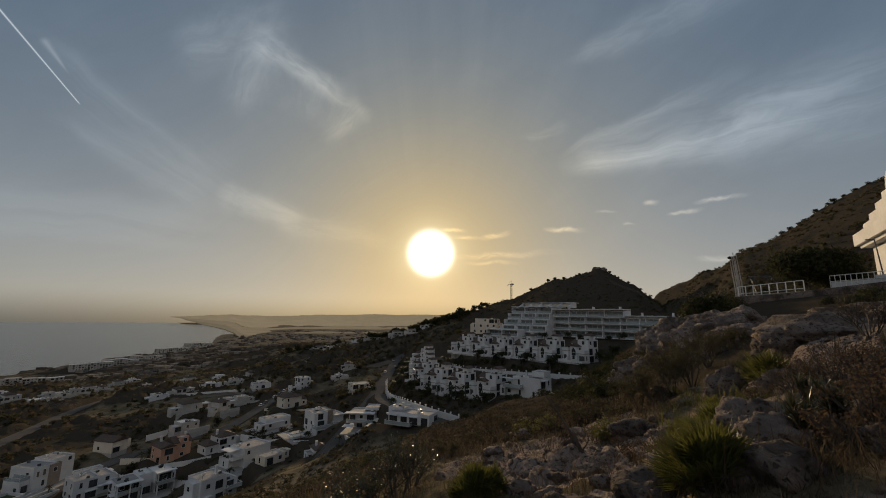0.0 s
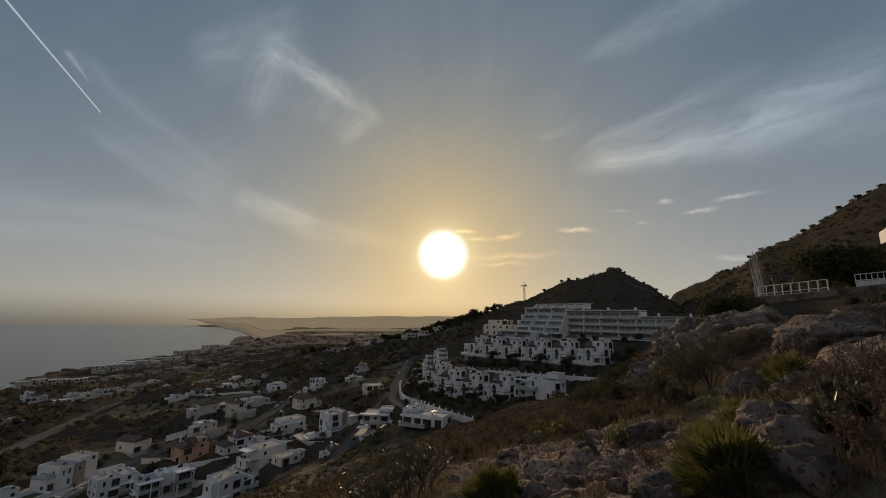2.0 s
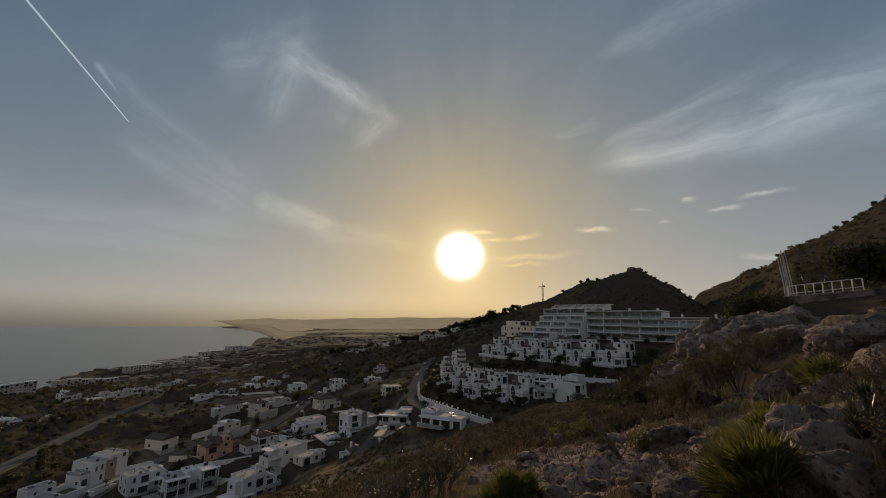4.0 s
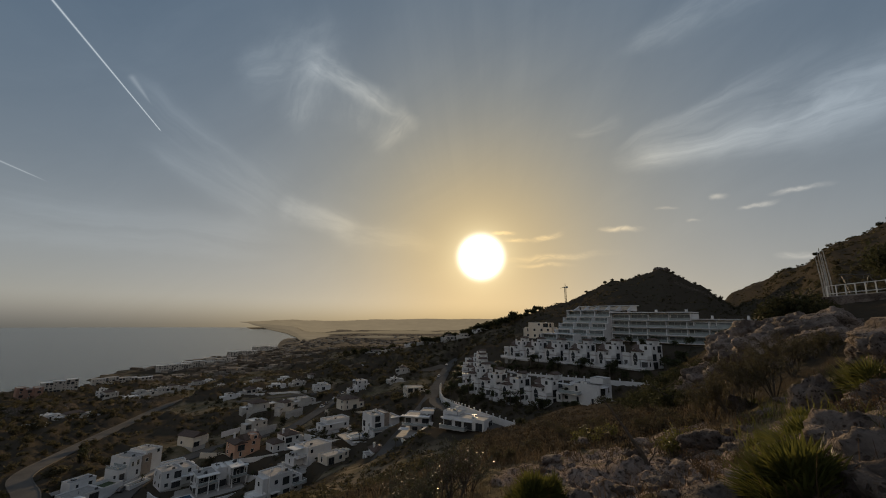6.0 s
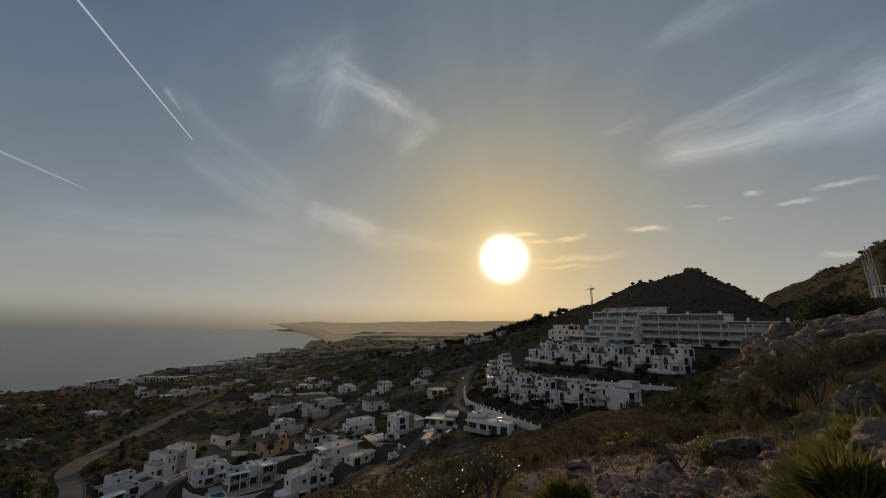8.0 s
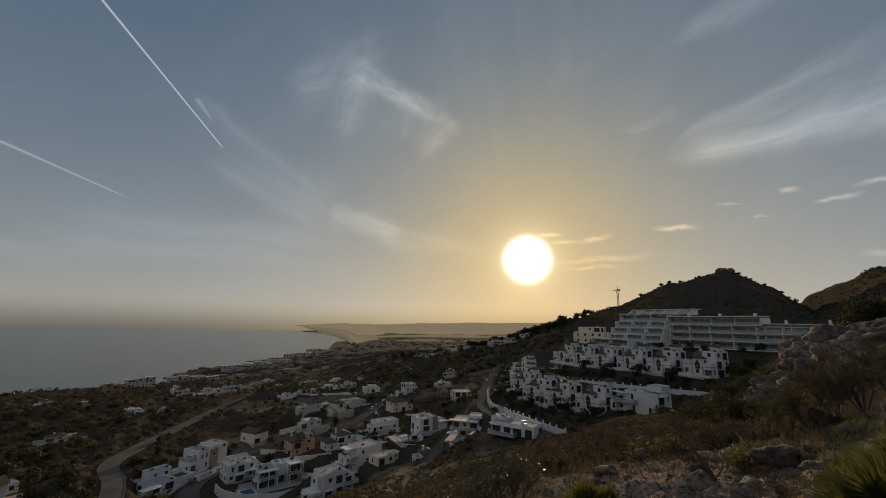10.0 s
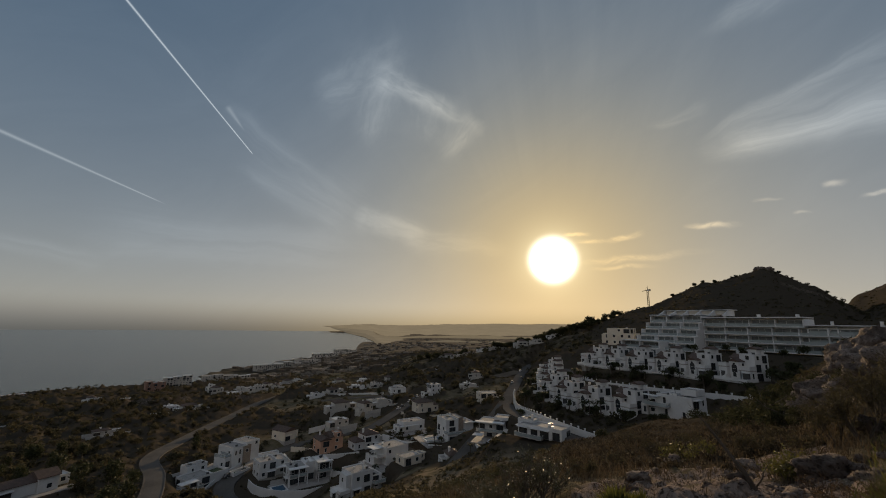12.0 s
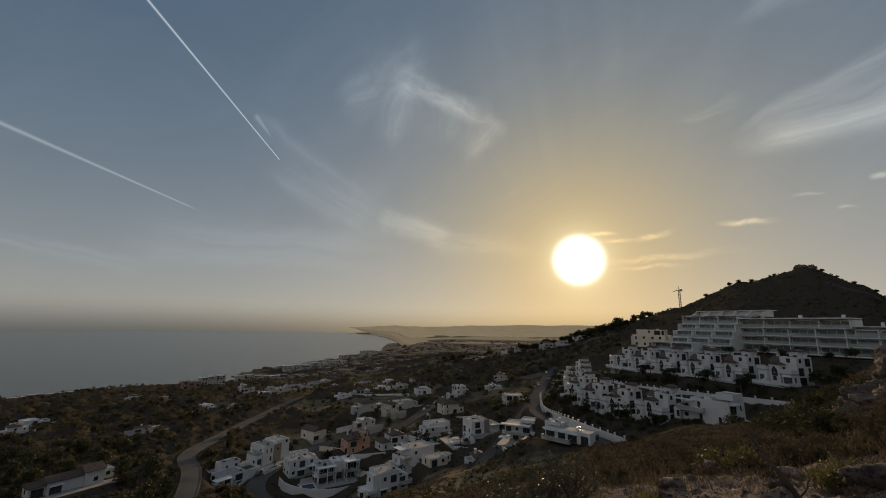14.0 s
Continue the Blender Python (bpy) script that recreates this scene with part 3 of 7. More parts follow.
def covering(x, y):
    """How thickly low scrub and its litter cover the soil."""
    d = np.hypot(x, y)
    az = np.degrees(np.arctan2(x, y))
    west = 1.15 * smooth(-az, 40, 47) * smooth(d, 60, 120) * smooth(-d, -1000, -700)
    ridge_side = smooth(az, -26, -18) * smooth(-az, -8, -4) * smooth(d, 245, 300) * smooth(-d, -640, -500) * 0.55
    hills = smooth(az, 2, 6) * smooth(d, 215, 260)
    hills = np.maximum(hills, smooth(az, 29, 33) * smooth(d, 50, 72))
    spur = smooth(-d, -110, -70) * smooth(d, 10, 18)
    plain = np.maximum(smooth(d, 600, 900) * 0.45 * smooth(-d, -1500, -1000), smooth(d, 90, 130) * smooth(-d, -1500, -1000) * (0.30 + 0.55 * smooth(fbm(x * 0.018, y * 0.018, 3, 63), 0.42, 0.56)))
    return np.clip(np.maximum.reduce([west, ridge_side, hills, spur, plain]), 0, 1)


def canopy(x, y):
    """Height of the closed scrub, clump by clump, where it covers the ground."""
    d = np.hypot(x, y)
    clumps = smooth(fbm(x * 0.13, y * 0.13, 3, 91), 0.40, 0.66) * (0.6 + 0.8 * vnoise(x * 0.5, y * 0.5, 92))
    return clumps * smooth(covering(x, y), 0.25, 0.8) * smooth(d, 110, 200) * smooth(-d, -2200, -1400) * np.clip(d / 220, 0.8, 2.2) * 1.7 * (1 - 0.65 * smooth(np.degrees(np.arctan2(x, y)), 2, 7))


PLOTS = []  # x, y, height, radius of the levelled ground under each house
TRACKS = []  # road beds: arrays of x, y, z and the half width


def ground(x, y, built=True):
    """Height over the sea of the finished ground."""
    x, y = np.atleast_1d(np.asarray(x, float)), np.atleast_1d(np.asarray(y, float))
    d = np.hypot(x, y)
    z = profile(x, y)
    z = z + (fbm(x * 0.03, y * 0.03, 4, 2) - 0.5) * np.clip((d - 40) / 60, 0, 1) * 4.0 * smooth(-d, -2500, -500)
    z = z + (fbm(x * 0.09, y * 0.09, 4, 3) - 0.5) * np.clip((d - 6) / 30, 0, 1) * 1.6
    z = z + (fbm(x * 0.012, y * 0.012, 4, 8) - 0.5) * smooth(d, 300, 500) * smooth(-d, -1400, -700) * (4 + 10 * smooth(-np.degrees(np.arctan2(x, y)), -2, 8))
    rk = rockiness(x, y)
    lumps = fbm(x * 1.6, y * 1.6, 4, 31, 0.6)
    near = smooth(-d, -90, -40)
    knobs = np.abs(fbm(x * 0.6, y * 0.6, 2, 21) * 2 - 1) * 0.30
    for k, (freq, amp) in enumerate(((1.1, 0.15), (2.3, 0.14), (4.9, 0.085), (9.7, 0.05), (18.0, 0.028))):
        wx, wy = x * freq + 0.8 * knobs * freq, y * freq * 0.75 - 0.6 * knobs * freq
        knobs = knobs + np.abs(vnoise(wx, wy, 23 + k) * 2 - 1) * amp
    hollow = smooth(vnoise(x * 3.4 + 0.7 * knobs, y * 3.4, 51), 0.70, 0.88) * 0.10 + smooth(vnoise(x * 8.0, y * 8.0 + knobs, 52), 0.72, 0.9) * 0.05
    knobs = knobs - hollow
    z = z + near * (rk * (knobs - 0.30) + (lumps - 0.5) * 0.22) * np.clip((d - 1.0) / 5, 0.15, 1)
    az = np.degrees(np.arctan2(x, y))
    z = z + 0.42 * smooth(az, 39.5, 42) * smooth(-az, -64, -56) * smooth(d, 7.2, 9.4) * smooth(-d, -17, -12)  # the big outcrop
    z = z + canopy(x, y) * smooth(z, -110, -104)
    if built:
        for px, py, pz, r in PLOTS:
            m = np.hypot(x - px, y - py)
            near_plot = m < r * 1.7
            w = smooth(-m[near_plot], -r * 1.7, -r)
            z[near_plot] = z[near_plot] * (1 - w) + pz * w
        for bed, half in TRACKS:
            lo, hi = bed.min(0) - half * 4, bed.max(0) + half * 4
            idx = np.nonzero((x > lo[0]) & (x < hi[0]) & (y > lo[1]) & (y < hi[1]))[0]
            for s in range(0, len(idx), 20000):
                k = idx[s:s + 20000]
                q = np.hypot(x[k, None] - bed[None, :, 0], y[k, None] - bed[None, :, 1])
                n = q.argmin(1)
                w = smooth(-q[np.arange(len(k)), n], -half * 3.0, -half * 1.25)
                z[k] = z[k] * (1 - w) + (bed[n, 2] - 0.35) * w
    return z if not built else z + EYE


def gz(x, y):
    return float(ground([x], [y])[0])


def spot(az, d):
    """The place at a bearing from the camera and a range in metres."""
    return d * math.sin(radians(az)), d * math.cos(radians(az))


def bed_of(nodes, gap=2.5):
    """A smooth road bed through (bearing, range, height over the eye)."""
    pts = [Vector((*spot(a, d), z)) for a, d, z in nodes]
    pts = [pts[0] * 2 - pts[1]] + pts + [pts[-1] * 2 - pts[-2]]
    out = []
    for p0, p1, p2, p3 in zip(pts, pts[1:], pts[2:], pts[3:]):
        n = max(2, int((p2 - p1).length / gap))
        for i in range(n):
            q = i / n
            out.append(0.5 * (2 * p1 + (p2 - p0) * q + (2 * p0 - 5 * p1 + 4 * p2 - p3) * q * q + (3 * p1 - p0 - 3 * p2 + p3) * q ** 3))
    out.append(pts[-2])
    return np.array([tuple(p) for p in out])


ROADS = [  # name, label, half width, material, nodes
    ("road", "grey asphalt road climbing between white villas and terraces", 3.1, ASPHALT,
     [(-15.6, 142, -46.8), (-11.4, 172, -41.8), (-9.35, 200, -39.5), (-8.1, 236, -38.5), (-7.2, 280, -37.6), (-6.4, 325, -36.4), (-5.5, 365, -35.4), (-4.4, 385, -34)]),
    ("road", "pale worn asphalt road bending down through the valley", 3.3, ASPHALT,
     [(-54, 130, -55.2), (-51.6, 166.4, -57.9), (-51.2, 195, -58.8), (-51.8, 223.6, -59.7), (-49.3, 253.5, -61.4), (-44.8, 312, -64.5), (-39.5, 416, -70.2), (-32.6, 546, -78)]),
    ("road", "curved residential street with white kerb walls", 3.4, ASPHALT,
     [(-37, 153.4, -63.7), (-43, 174.2, -65.7), (-44.2, 188.5, -64.5), (-42.6, 200.2, -62.7), (-40.2, 213.2, -62.1), (-36, 228.8, -61.9)]),
    ("road", "narrow asphalt lane rising past villas across the valley", 2.8, ASPHALT,
     [(-36, 228.8, -61.9), (-31, 234, -60.1), (-27.2, 237.9, -58), (-24.2, 260, -55.9), (-19.9, 318.5, -53.6), (-16.5, 377, -51.4), (-13.6, 442, -47.5)]),
    ("road", "straight pale lane crossing the dry valley floor", 2.6, ASPHALT,
     [(-34, 345, -62.3), (-28, 332.8, -58), (-20.5, 318.5, -54.3)]),
    ("road", "terrace street between two rows of townhouses", 2.8, ASPHALT,
     [(19.5, 145, -19.4), (16.2, 150, -19.9), (9.4, 163, -21.3), (3.4, 182, -22.7), (0.2, 212, -24.6), (-0.6, 245, -24.2)]),
    ("road", "lower access lane along a white balustrade wall", 2.4, ASPHALT,
     [(4.5, 109, -29.4), (1.2, 116, -29.6), (-4.4, 133, -30.0), (-8.0, 174, -34.9), (-8.3, 196, -36.5)]),
    ("dirt_track", "bare earth parking ground beside the climbing road", 5.5, DIRT_ROAD,
     [(-6.8, 335, -36.6), (-8.2, 326, -37.9), (-9.8, 316, -39.2)]),
    ("dirt_track", "pale bare earth track on the far slope", 5.0, DIRT_ROAD,
     [(-20.5, 435.5, -50.1), (-17, 483.6, -47.5), (-15, 513.5, -45.5)]),
]
for _, _, half, _, nodes in ROADS:
    TRACKS.append((bed_of(nodes), half))

# ---- building helpers ----


def mesh_of(name, bm, mat):
    me = bpy.data.meshes.new(name)
    bm.to_mesh(me)
    bm.free()
    me.materials.append(mat)
    return me


def part(name, bm, mat, parent, label=""):
    """Links a bmesh, or a mesh, as one object under a thing or under a part."""
    me = bm if isinstance(bm, bpy.types.Mesh) else mesh_of(name, bm, mat)
    ob = new(name, me)
    ob.parent = parent
    return tagged(ob, label)


def np_mesh(name, verts, faces, mat, soft=False):
    """A mesh from numpy arrays of vertices and of equal-sided faces."""
    verts, faces = np.asarray(verts, np.float32), np.asarray(faces, np.int32)
    me = bpy.data.meshes.new(name)
    n, k = faces.shape
    me.vertices.add(len(verts))
    me.vertices.foreach_set("co", verts.ravel())
    me.loops.add(n * k)
    me.loops.foreach_set("vertex_index", faces.ravel())
    me.polygons.add(n)
    me.polygons.foreach_set("loop_start", np.arange(0, n * k, k, dtype=np.int32))
    me.polygons.foreach_set("use_smooth", np.full(n, soft))
    me.update(calc_edges=True)
    me.materials.append(mat)
    return me


def box(bm, x0, x1, y0, y1, z0, z1):
    m = Matrix.Translation(((x0 + x1) / 2, (y0 + y1) / 2, (z0 + z1) / 2)) @ Matrix.Diagonal((x1 - x0, y1 - y0, z1 - z0, 1))
    return bmesh.ops.create_cube(bm, size=1, matrix=m)["verts"]


def boxes(*specs):
    bm = bmesh.new()
    for s in specs:
        box(bm, *s)
    return bm


def rod(bm, a, b_, r0, r1=None, sides=6):
    """A tapered round bar between two points."""
    a, b_ = Vector(a), Vector(b_)
    m = Matrix.Translation((a + b_) / 2) @ (b_ - a).to_track_quat("Z", "Y").to_matrix().to_4x4()
    bmesh.ops.create_cone(bm, cap_ends=True, segments=sides, radius1=r0, radius2=r0 if r1 is None else r1, depth=(b_ - a).length, matrix=m)


def thing(name, m, label, category, group="", kind=""):
    ob = new(name)
    ob.empty_display_size = 0.5
    ob.matrix_world = m
    return tagged(ob, label, category, group, kind)


CACHE = {}


def window_meshes(w, h):
    key = (round(w, 2), round(h, 2))
    if key not in CACHE:
        f = boxes((-w / 2 - 0.07, w / 2 + 0.07, -0.05, 0.0, h, h + 0.08), (-w / 2 - 0.12, w / 2 + 0.12, -0.12, 0.0, -0.08, 0.0),
                  (-w / 2 - 0.07, -w / 2, -0.05, 0.0, 0, h), (w / 2, w / 2 + 0.07, -0.05, 0.0, 0, h))
        if w > 1.5:
            box(f, -0.03, 0.03, -0.045, -0.012, 0, h)
        g = boxes((-w / 2, w / 2, -0.012, 0.03, 0, h))
        CACHE[key] = (mesh_of("frame", f, METAL_DARK if w > 1.5 else METAL_WHITE), mesh_of("pane", g, GLASS))
    return CACHE[key]


def window(parent, x, y, z, turn, w, h):
    frame_mesh, pane_mesh = window_meshes(w, h)
    ob = part("window", frame_mesh, None, parent)
    ob.matrix_local = pose(x, y, z, 0, 0, turn)
    part("pane", pane_mesh, None, ob)
    return ob


def inside(p, blocks, skip):
    for i, q in enumerate(blocks):
        if i != skip and q[0] - 0.05 < p[0] < q[1] + 0.05 and q[2] - 0.05 < p[1] < q[3] + 0.05 and q[4] - 0.05 < p[2] < q[5] + 0.05:
            return True
    return False


def gable(bm, x0, x1, y0, y1, z0, rise, over=0.35, along_x=True, hip=0.0, thick=0.16):
    """A pitched roof slab over a rectangle, with its own thickness."""
    x0, x1, y0, y1 = x0 - over, x1 + over, y0 - over, y1 + over
    if along_x:
        ym = (y0 + y1) / 2
        ends = [(x0 + hip, ym), (x1 - hip, ym)]
        low = [(x0, y0), (x1, y0), (x1, y1), (x0, y1)]
        quads = [(0, 1, 5, 4), (2, 3, 4, 5)]
        tris = [(1, 2, 5), (3, 0, 4)]
    else:
        xm = (x0 + x1) / 2
        ends = [(xm, y0 + hip), (xm, y1 - hip)]
        low = [(x0, y0), (x1, y0), (x1, y1), (x0, y1)]
        quads = [(1, 2, 5, 4), (3, 0, 4, 5)]
        tris = [(0, 1, 4), (2, 3, 5)]
    top = [bm.verts.new((*p, z0)) for p in low] + [bm.verts.new((*p, z0 + rise)) for p in ends]
    bot = [bm.verts.new((*p, z0 - thick)) for p in low]
    for q in quads + tris:
        bm.faces.new([top[i] for i in q])
    for i in range(4):
        j = (i + 1) % 4
        bm.faces.new([bot[i], bot[j], top[j], top[i]])
    bm.faces.new(bot[::-1])


def volume(parent, q, mat):
    """One block of a house: q is x0, x1, y0, y1, z0, z1, roof."""
    x0, x1, y0, y1, z0, z1, roof = q
    bm = bmesh.new()
    vs = box(bm, x0, x1, y0, y1, z0, z1)
    if roof == "flat":
        top = [f for f in bm.faces if f.normal.z > 0.9]
        ring = bmesh.ops.inset_individual(bm, faces=top, thickness=0.28)
        for v in top[0].verts:
            v.co.z -= 0.35
    bmesh.ops.bevel(bm, geom=[e for e in bm.edges if e.calc_length() > 0.5], offset=0.03, segments=1, affect="EDGES")
    if roof in ("gable", "gable_front"):
        along = roof == "gable"
        g = bmesh.new()
        rise = ((y1 - y0) if along else (x1 - x0)) * 0.24
        wall = bmesh.new()
        gable(wall, x0 + 0.02, x1 - 0.02, y0 + 0.02, y1 - 0.02, z1, rise - 0.05, 0.0, along, 0.0, 0.02)
        extra = mesh_of("tmp", wall, mat)
        bm.from_mesh(extra)
        bpy.data.meshes.remove(extra)
        gable(g, x0, x1, y0, y1, z1 + 0.12, rise, 0.4, along)
        part("roof", g, TILE, parent, "weathered brown clay tile roof")
    elif roof == "hip":
        g = bmesh.new()
        gable(g, x0, x1, y0, y1, z1 + 0.10, (y1 - y0) * 0.20, 0.45, (x1 - x0) >= (y1 - y0), min(x1 - x0, y1 - y0) * 0.45)
        part("roof", g, TILE, parent, "weathered brown clay tile roof")
    part("wall", bm, mat, parent)
    if roof == "flat":
        part("roof", boxes((x0 + 0.3, x1 - 0.3, y0 + 0.3, y1 - 0.3, z1 - 0.349, z1 - 0.28)),
             PALE_ROOF if (x1 - x0) % 2 > 1 else GRAVEL, parent, "flat roof behind a low parapet")


def parent_paint(parent):
    """The render of the walls that a house already has."""
    return next(c.data.materials[0] for c in parent.children if c.name.startswith("wall"))


def rooftop(parent, q, rng):
    """What stands on a flat roof: a stair head, air conditioners, a vent pipe, roof lights."""
    x0, x1, y0, y1, z1 = q[0] + 0.6, q[1] - 0.6, q[2] + 0.6, q[3] - 0.6, q[5] - 0.3
    if x1 - x0 < 2.5 or y1 - y0 < 2.5:
        return
    for _ in range(rng.randint(1, 3)):
        x, y = rng.uniform(x0, x1 - 1.0), rng.uniform(y0, y1 - 0.6)
        bm = boxes((x, x + 0.9, y, y + 0.35, z1 + 0.1, z1 + 0.75), (x + 0.1, x + 0.2, y, y + 0.3, z1, z1 + 0.1), (x + 0.7, x + 0.8, y, y + 0.3, z1, z1 + 0.1))
        part("air_conditioner", bm, METAL_WHITE if rng.random() < 0.5 else METAL_DARK, parent)
    if rng.random() < 0.6:
        x, y = rng.uniform(x0, x1 - 1.2), rng.uniform(y0, y1 - 1.4)
        part("roof_light", boxes((x, x + 1.2, y, y + 1.4, z1, z1 + 0.35)), GLASS, parent)
    if rng.random() < 0.7:
        x, y = rng.uniform(x0, x1), rng.uniform(y0, y1)
        bm = bmesh.new()
        rod(bm, (x, y, z1), (x, y, z1 + rng.uniform(1.0, 2.2)), 0.07, 0.06, 6)
        part("vent_pipe", bm, METAL_DARK, parent)


def facades(parent, blocks, rng, big=0.4, faces="-y -x +x", skip=0.16):
    """Windows and glazed doors, storey by storey, on the open faces of every block."""
    for i, q in enumerate(blocks):
        x0, x1, y0, y1, z0, z1, roof = q
        storeys = max(1, round((z1 - z0) / 3.1))
        sh = (z1 - z0) / storeys
        for face in faces.split():
            length = (x1 - x0) if face[1] == "y" else (y1 - y0)
            if length < 1.8 or z1 - z0 < 2.2:
                continue
            n = max(1, int(length / 3.4))
            for s in range(storeys):
                for k in range(n):
                    if rng.random() < skip:
                        continue
                    u = (k + 0.5) / n * length + rng.uniform(-0.3, 0.3)
                    w, h, sill = (rng.choice((2.2, 2.8)), 2.2, 0.08) if rng.random() < big and length / n > 2.8 else ((1.2, 1.3, 0.95) if rng.random() < 0.7 else (0.8, 1.7, 0.6))
                    w = min(w, length / n - 0.5)
                    h = min(h, sh - sill - 0.5)
                    if face == "-y":
                        x, y, turn = x0 + u, y0, 0
                    elif face == "+y":
                        x, y, turn = x1 - u, y1, 180
                    elif face == "-x":
                        x, y, turn = x0, y1 - u, -90
                    else:
                        x, y, turn = x1, y0 + u, 90
                    z = z0 + s * sh + sill
                    d = pose(0, 0, 0, 0, 0, turn) @ Vector((0, -0.4, 0))
                    if any(inside((x + d.x + o * math.cos(radians(turn)) * w / 2, y + d.y + o * math.sin(radians(turn)) * w / 2, z + h / 2), blocks, i) for o in (-1, 0, 1)):
                        continue
                    window(parent, x, y, z, turn, w, h)
                    if w > 1.9 and rng.random() < 0.45:
                        ob = part("canopy", boxes((-w / 2 - 0.4, w / 2 + 0.4, -1.1, -0.002, h + 0.12, h + 0.32)), parent_paint(parent), parent)
                        ob.matrix_local = pose(x, y, z, 0, 0, turn)


def chimney(parent, x, y, z, h=1.3):
    bm = boxes((x - 0.35, x + 0.35, y - 0.3, y + 0.3, z - 0.4, z + h), (x - 0.45, x + 0.45, y - 0.4, y + 0.4, z + h, z + h + 0.12))
    for o in (-0.25, 0.25):
        box(bm, x + o - 0.06, x + o + 0.06, y - 0.25, y + 0.25, z + h + 0.12, z + h + 0.32)
    box(bm, x - 0.42, x + 0.42, y - 0.36, y + 0.36, z + h + 0.32, z + h + 0.40)
    part("chimney", bm, WHITE, parent)


def deck(parent, x0, x1, y0, y1, z, rail="glass"):
    """A terrace or balcony slab with its rail on the three open sides."""
    part("terrace", boxes((x0, x1, y0, y1, z - 0.28, z)), PAVING, parent)
    r = boxes((x0, x1, y0, y0 + 0.04, z + 0.05, z + 1.0), (x0, x0 + 0.04, y0 + 0.05, y1, z + 0.05, z + 1.0), (x1 - 0.04, x1, y0 + 0.05, y1, z + 0.05, z + 1.0))
    part("railing", r, RAIL_GLASS if rail == "glass" else WHITE, parent, "glass balustrade" if rail == "glass" else "")
    part("handrail", boxes((x0 - 0.01, x1 + 0.01, y0 - 0.01, y0 + 0.05, z + 1.0, z + 1.06), (x0 - 0.01, x0 + 0.05, y0 + 0.06, y1, z + 1.0, z + 1.06),
                           (x1 - 0.05, x1 + 0.01, y0 + 0.06, y1, z + 1.0, z + 1.06)), METAL_WHITE, parent)


def pool(parent, x0, x1, y0, y1, z):
    bm = boxes((x0 - 0.5, x1 + 0.5, y0 - 0.5, y0, z - 0.6, z + 0.12), (x0 - 0.5, x1 + 0.5, y1, y1 + 0.5, z - 0.6, z + 0.12),
               (x0 - 0.5, x0, y0, y1, z - 0.6, z + 0.12), (x1, x1 + 0.5, y0, y1, z - 0.6, z + 0.12))
    part("pool_edge", bm, WHITE, parent)
    part("pool_water", boxes((x0, x1, y0, y1, z - 0.6, z - 0.02)), POOL, parent, "blue swimming pool water")


def house(label, at, blocks, mat=WHITE, seed=0, big=0.4, extras=(), category="house", name="house", faces="-y -x +x", mats=None, group="", skip=0.16):
    h = thing(name, at, label, category, group)
    rng = random.Random(seed)
    skirt = boxes(*[(q[0] + 0.05, q[1] - 0.05, q[2] + 0.05, q[3] - 0.05, q[4] - 3.0, q[4]) for q in blocks if q[4] < 0.5])
    part("foundation", skirt, CONCRETE, h)
    for i, q in enumerate(blocks):
        volume(h, q, (mats or {}).get(i, mat))
    facades(h, blocks, rng, big, faces, skip)
    for q in blocks:
        if q[6] == "flat" and name == "house" and q[5] - q[4] > 2:
            rooftop(h, q, rng)
    for kind, *a in extras:
        if kind == "deck":
            deck(h, *a)
        elif kind == "pool":
            pool(h, *a)
        elif kind == "chimney":
            chimney(h, *a)
        elif kind == "slab":
            part("canopy", boxes(a), WHITE, h)
        elif kind == "win":
            window(h, *a)
        elif kind == "post":
            x, y, z0, z1 = a
            part("column", boxes((x - 0.16, x + 0.16, y - 0.16, y + 0.16, z0, z1)), WHITE, h)
        elif kind == "lawn":
            x0, x1, y0, y1, z = a
            part("terrace_wall", boxes((x0, x1, y0, y0 + 0.3, z - 4, z + 0.9), (x0, x1, y1 - 0.3, y1, z - 4, z + 0.9),
                                       (x0, x0 + 0.3, y0 + 0.3, y1 - 0.3, z - 4, z + 0.9), (x1 - 0.3, x1, y0 + 0.3, y1 - 0.3, z - 4, z + 0.9)), WHITE, h)
            part("lawn", boxes((x0 + 0.3, x1 - 0.3, y0 + 0.3, y1 - 0.3, z - 0.4, z)), LAWN, h, "dark green roof lawn")
        elif kind == "glazing":
            x0, x1, y, z0, z1 = a
            n = max(2, round((x1 - x0) / 1.4))
            bars = [(x0 + (x1 - x0) * k / n - 0.04, x0 + (x1 - x0) * k / n + 0.04, y - 0.07, y, z0, z1) for k in range(n + 1)]
            win = part("window", boxes((x0, x1, y - 0.06, y, z1, z1 + 0.1), *bars), METAL_DARK, h)
            part("pane", boxes((x0 + 0.05, x1 - 0.05, y - 0.03, y - 0.002, z0, z1)), GLASS, win)
        elif kind == "paving":
            part("patio", boxes(a), PAVING, h)
    return h


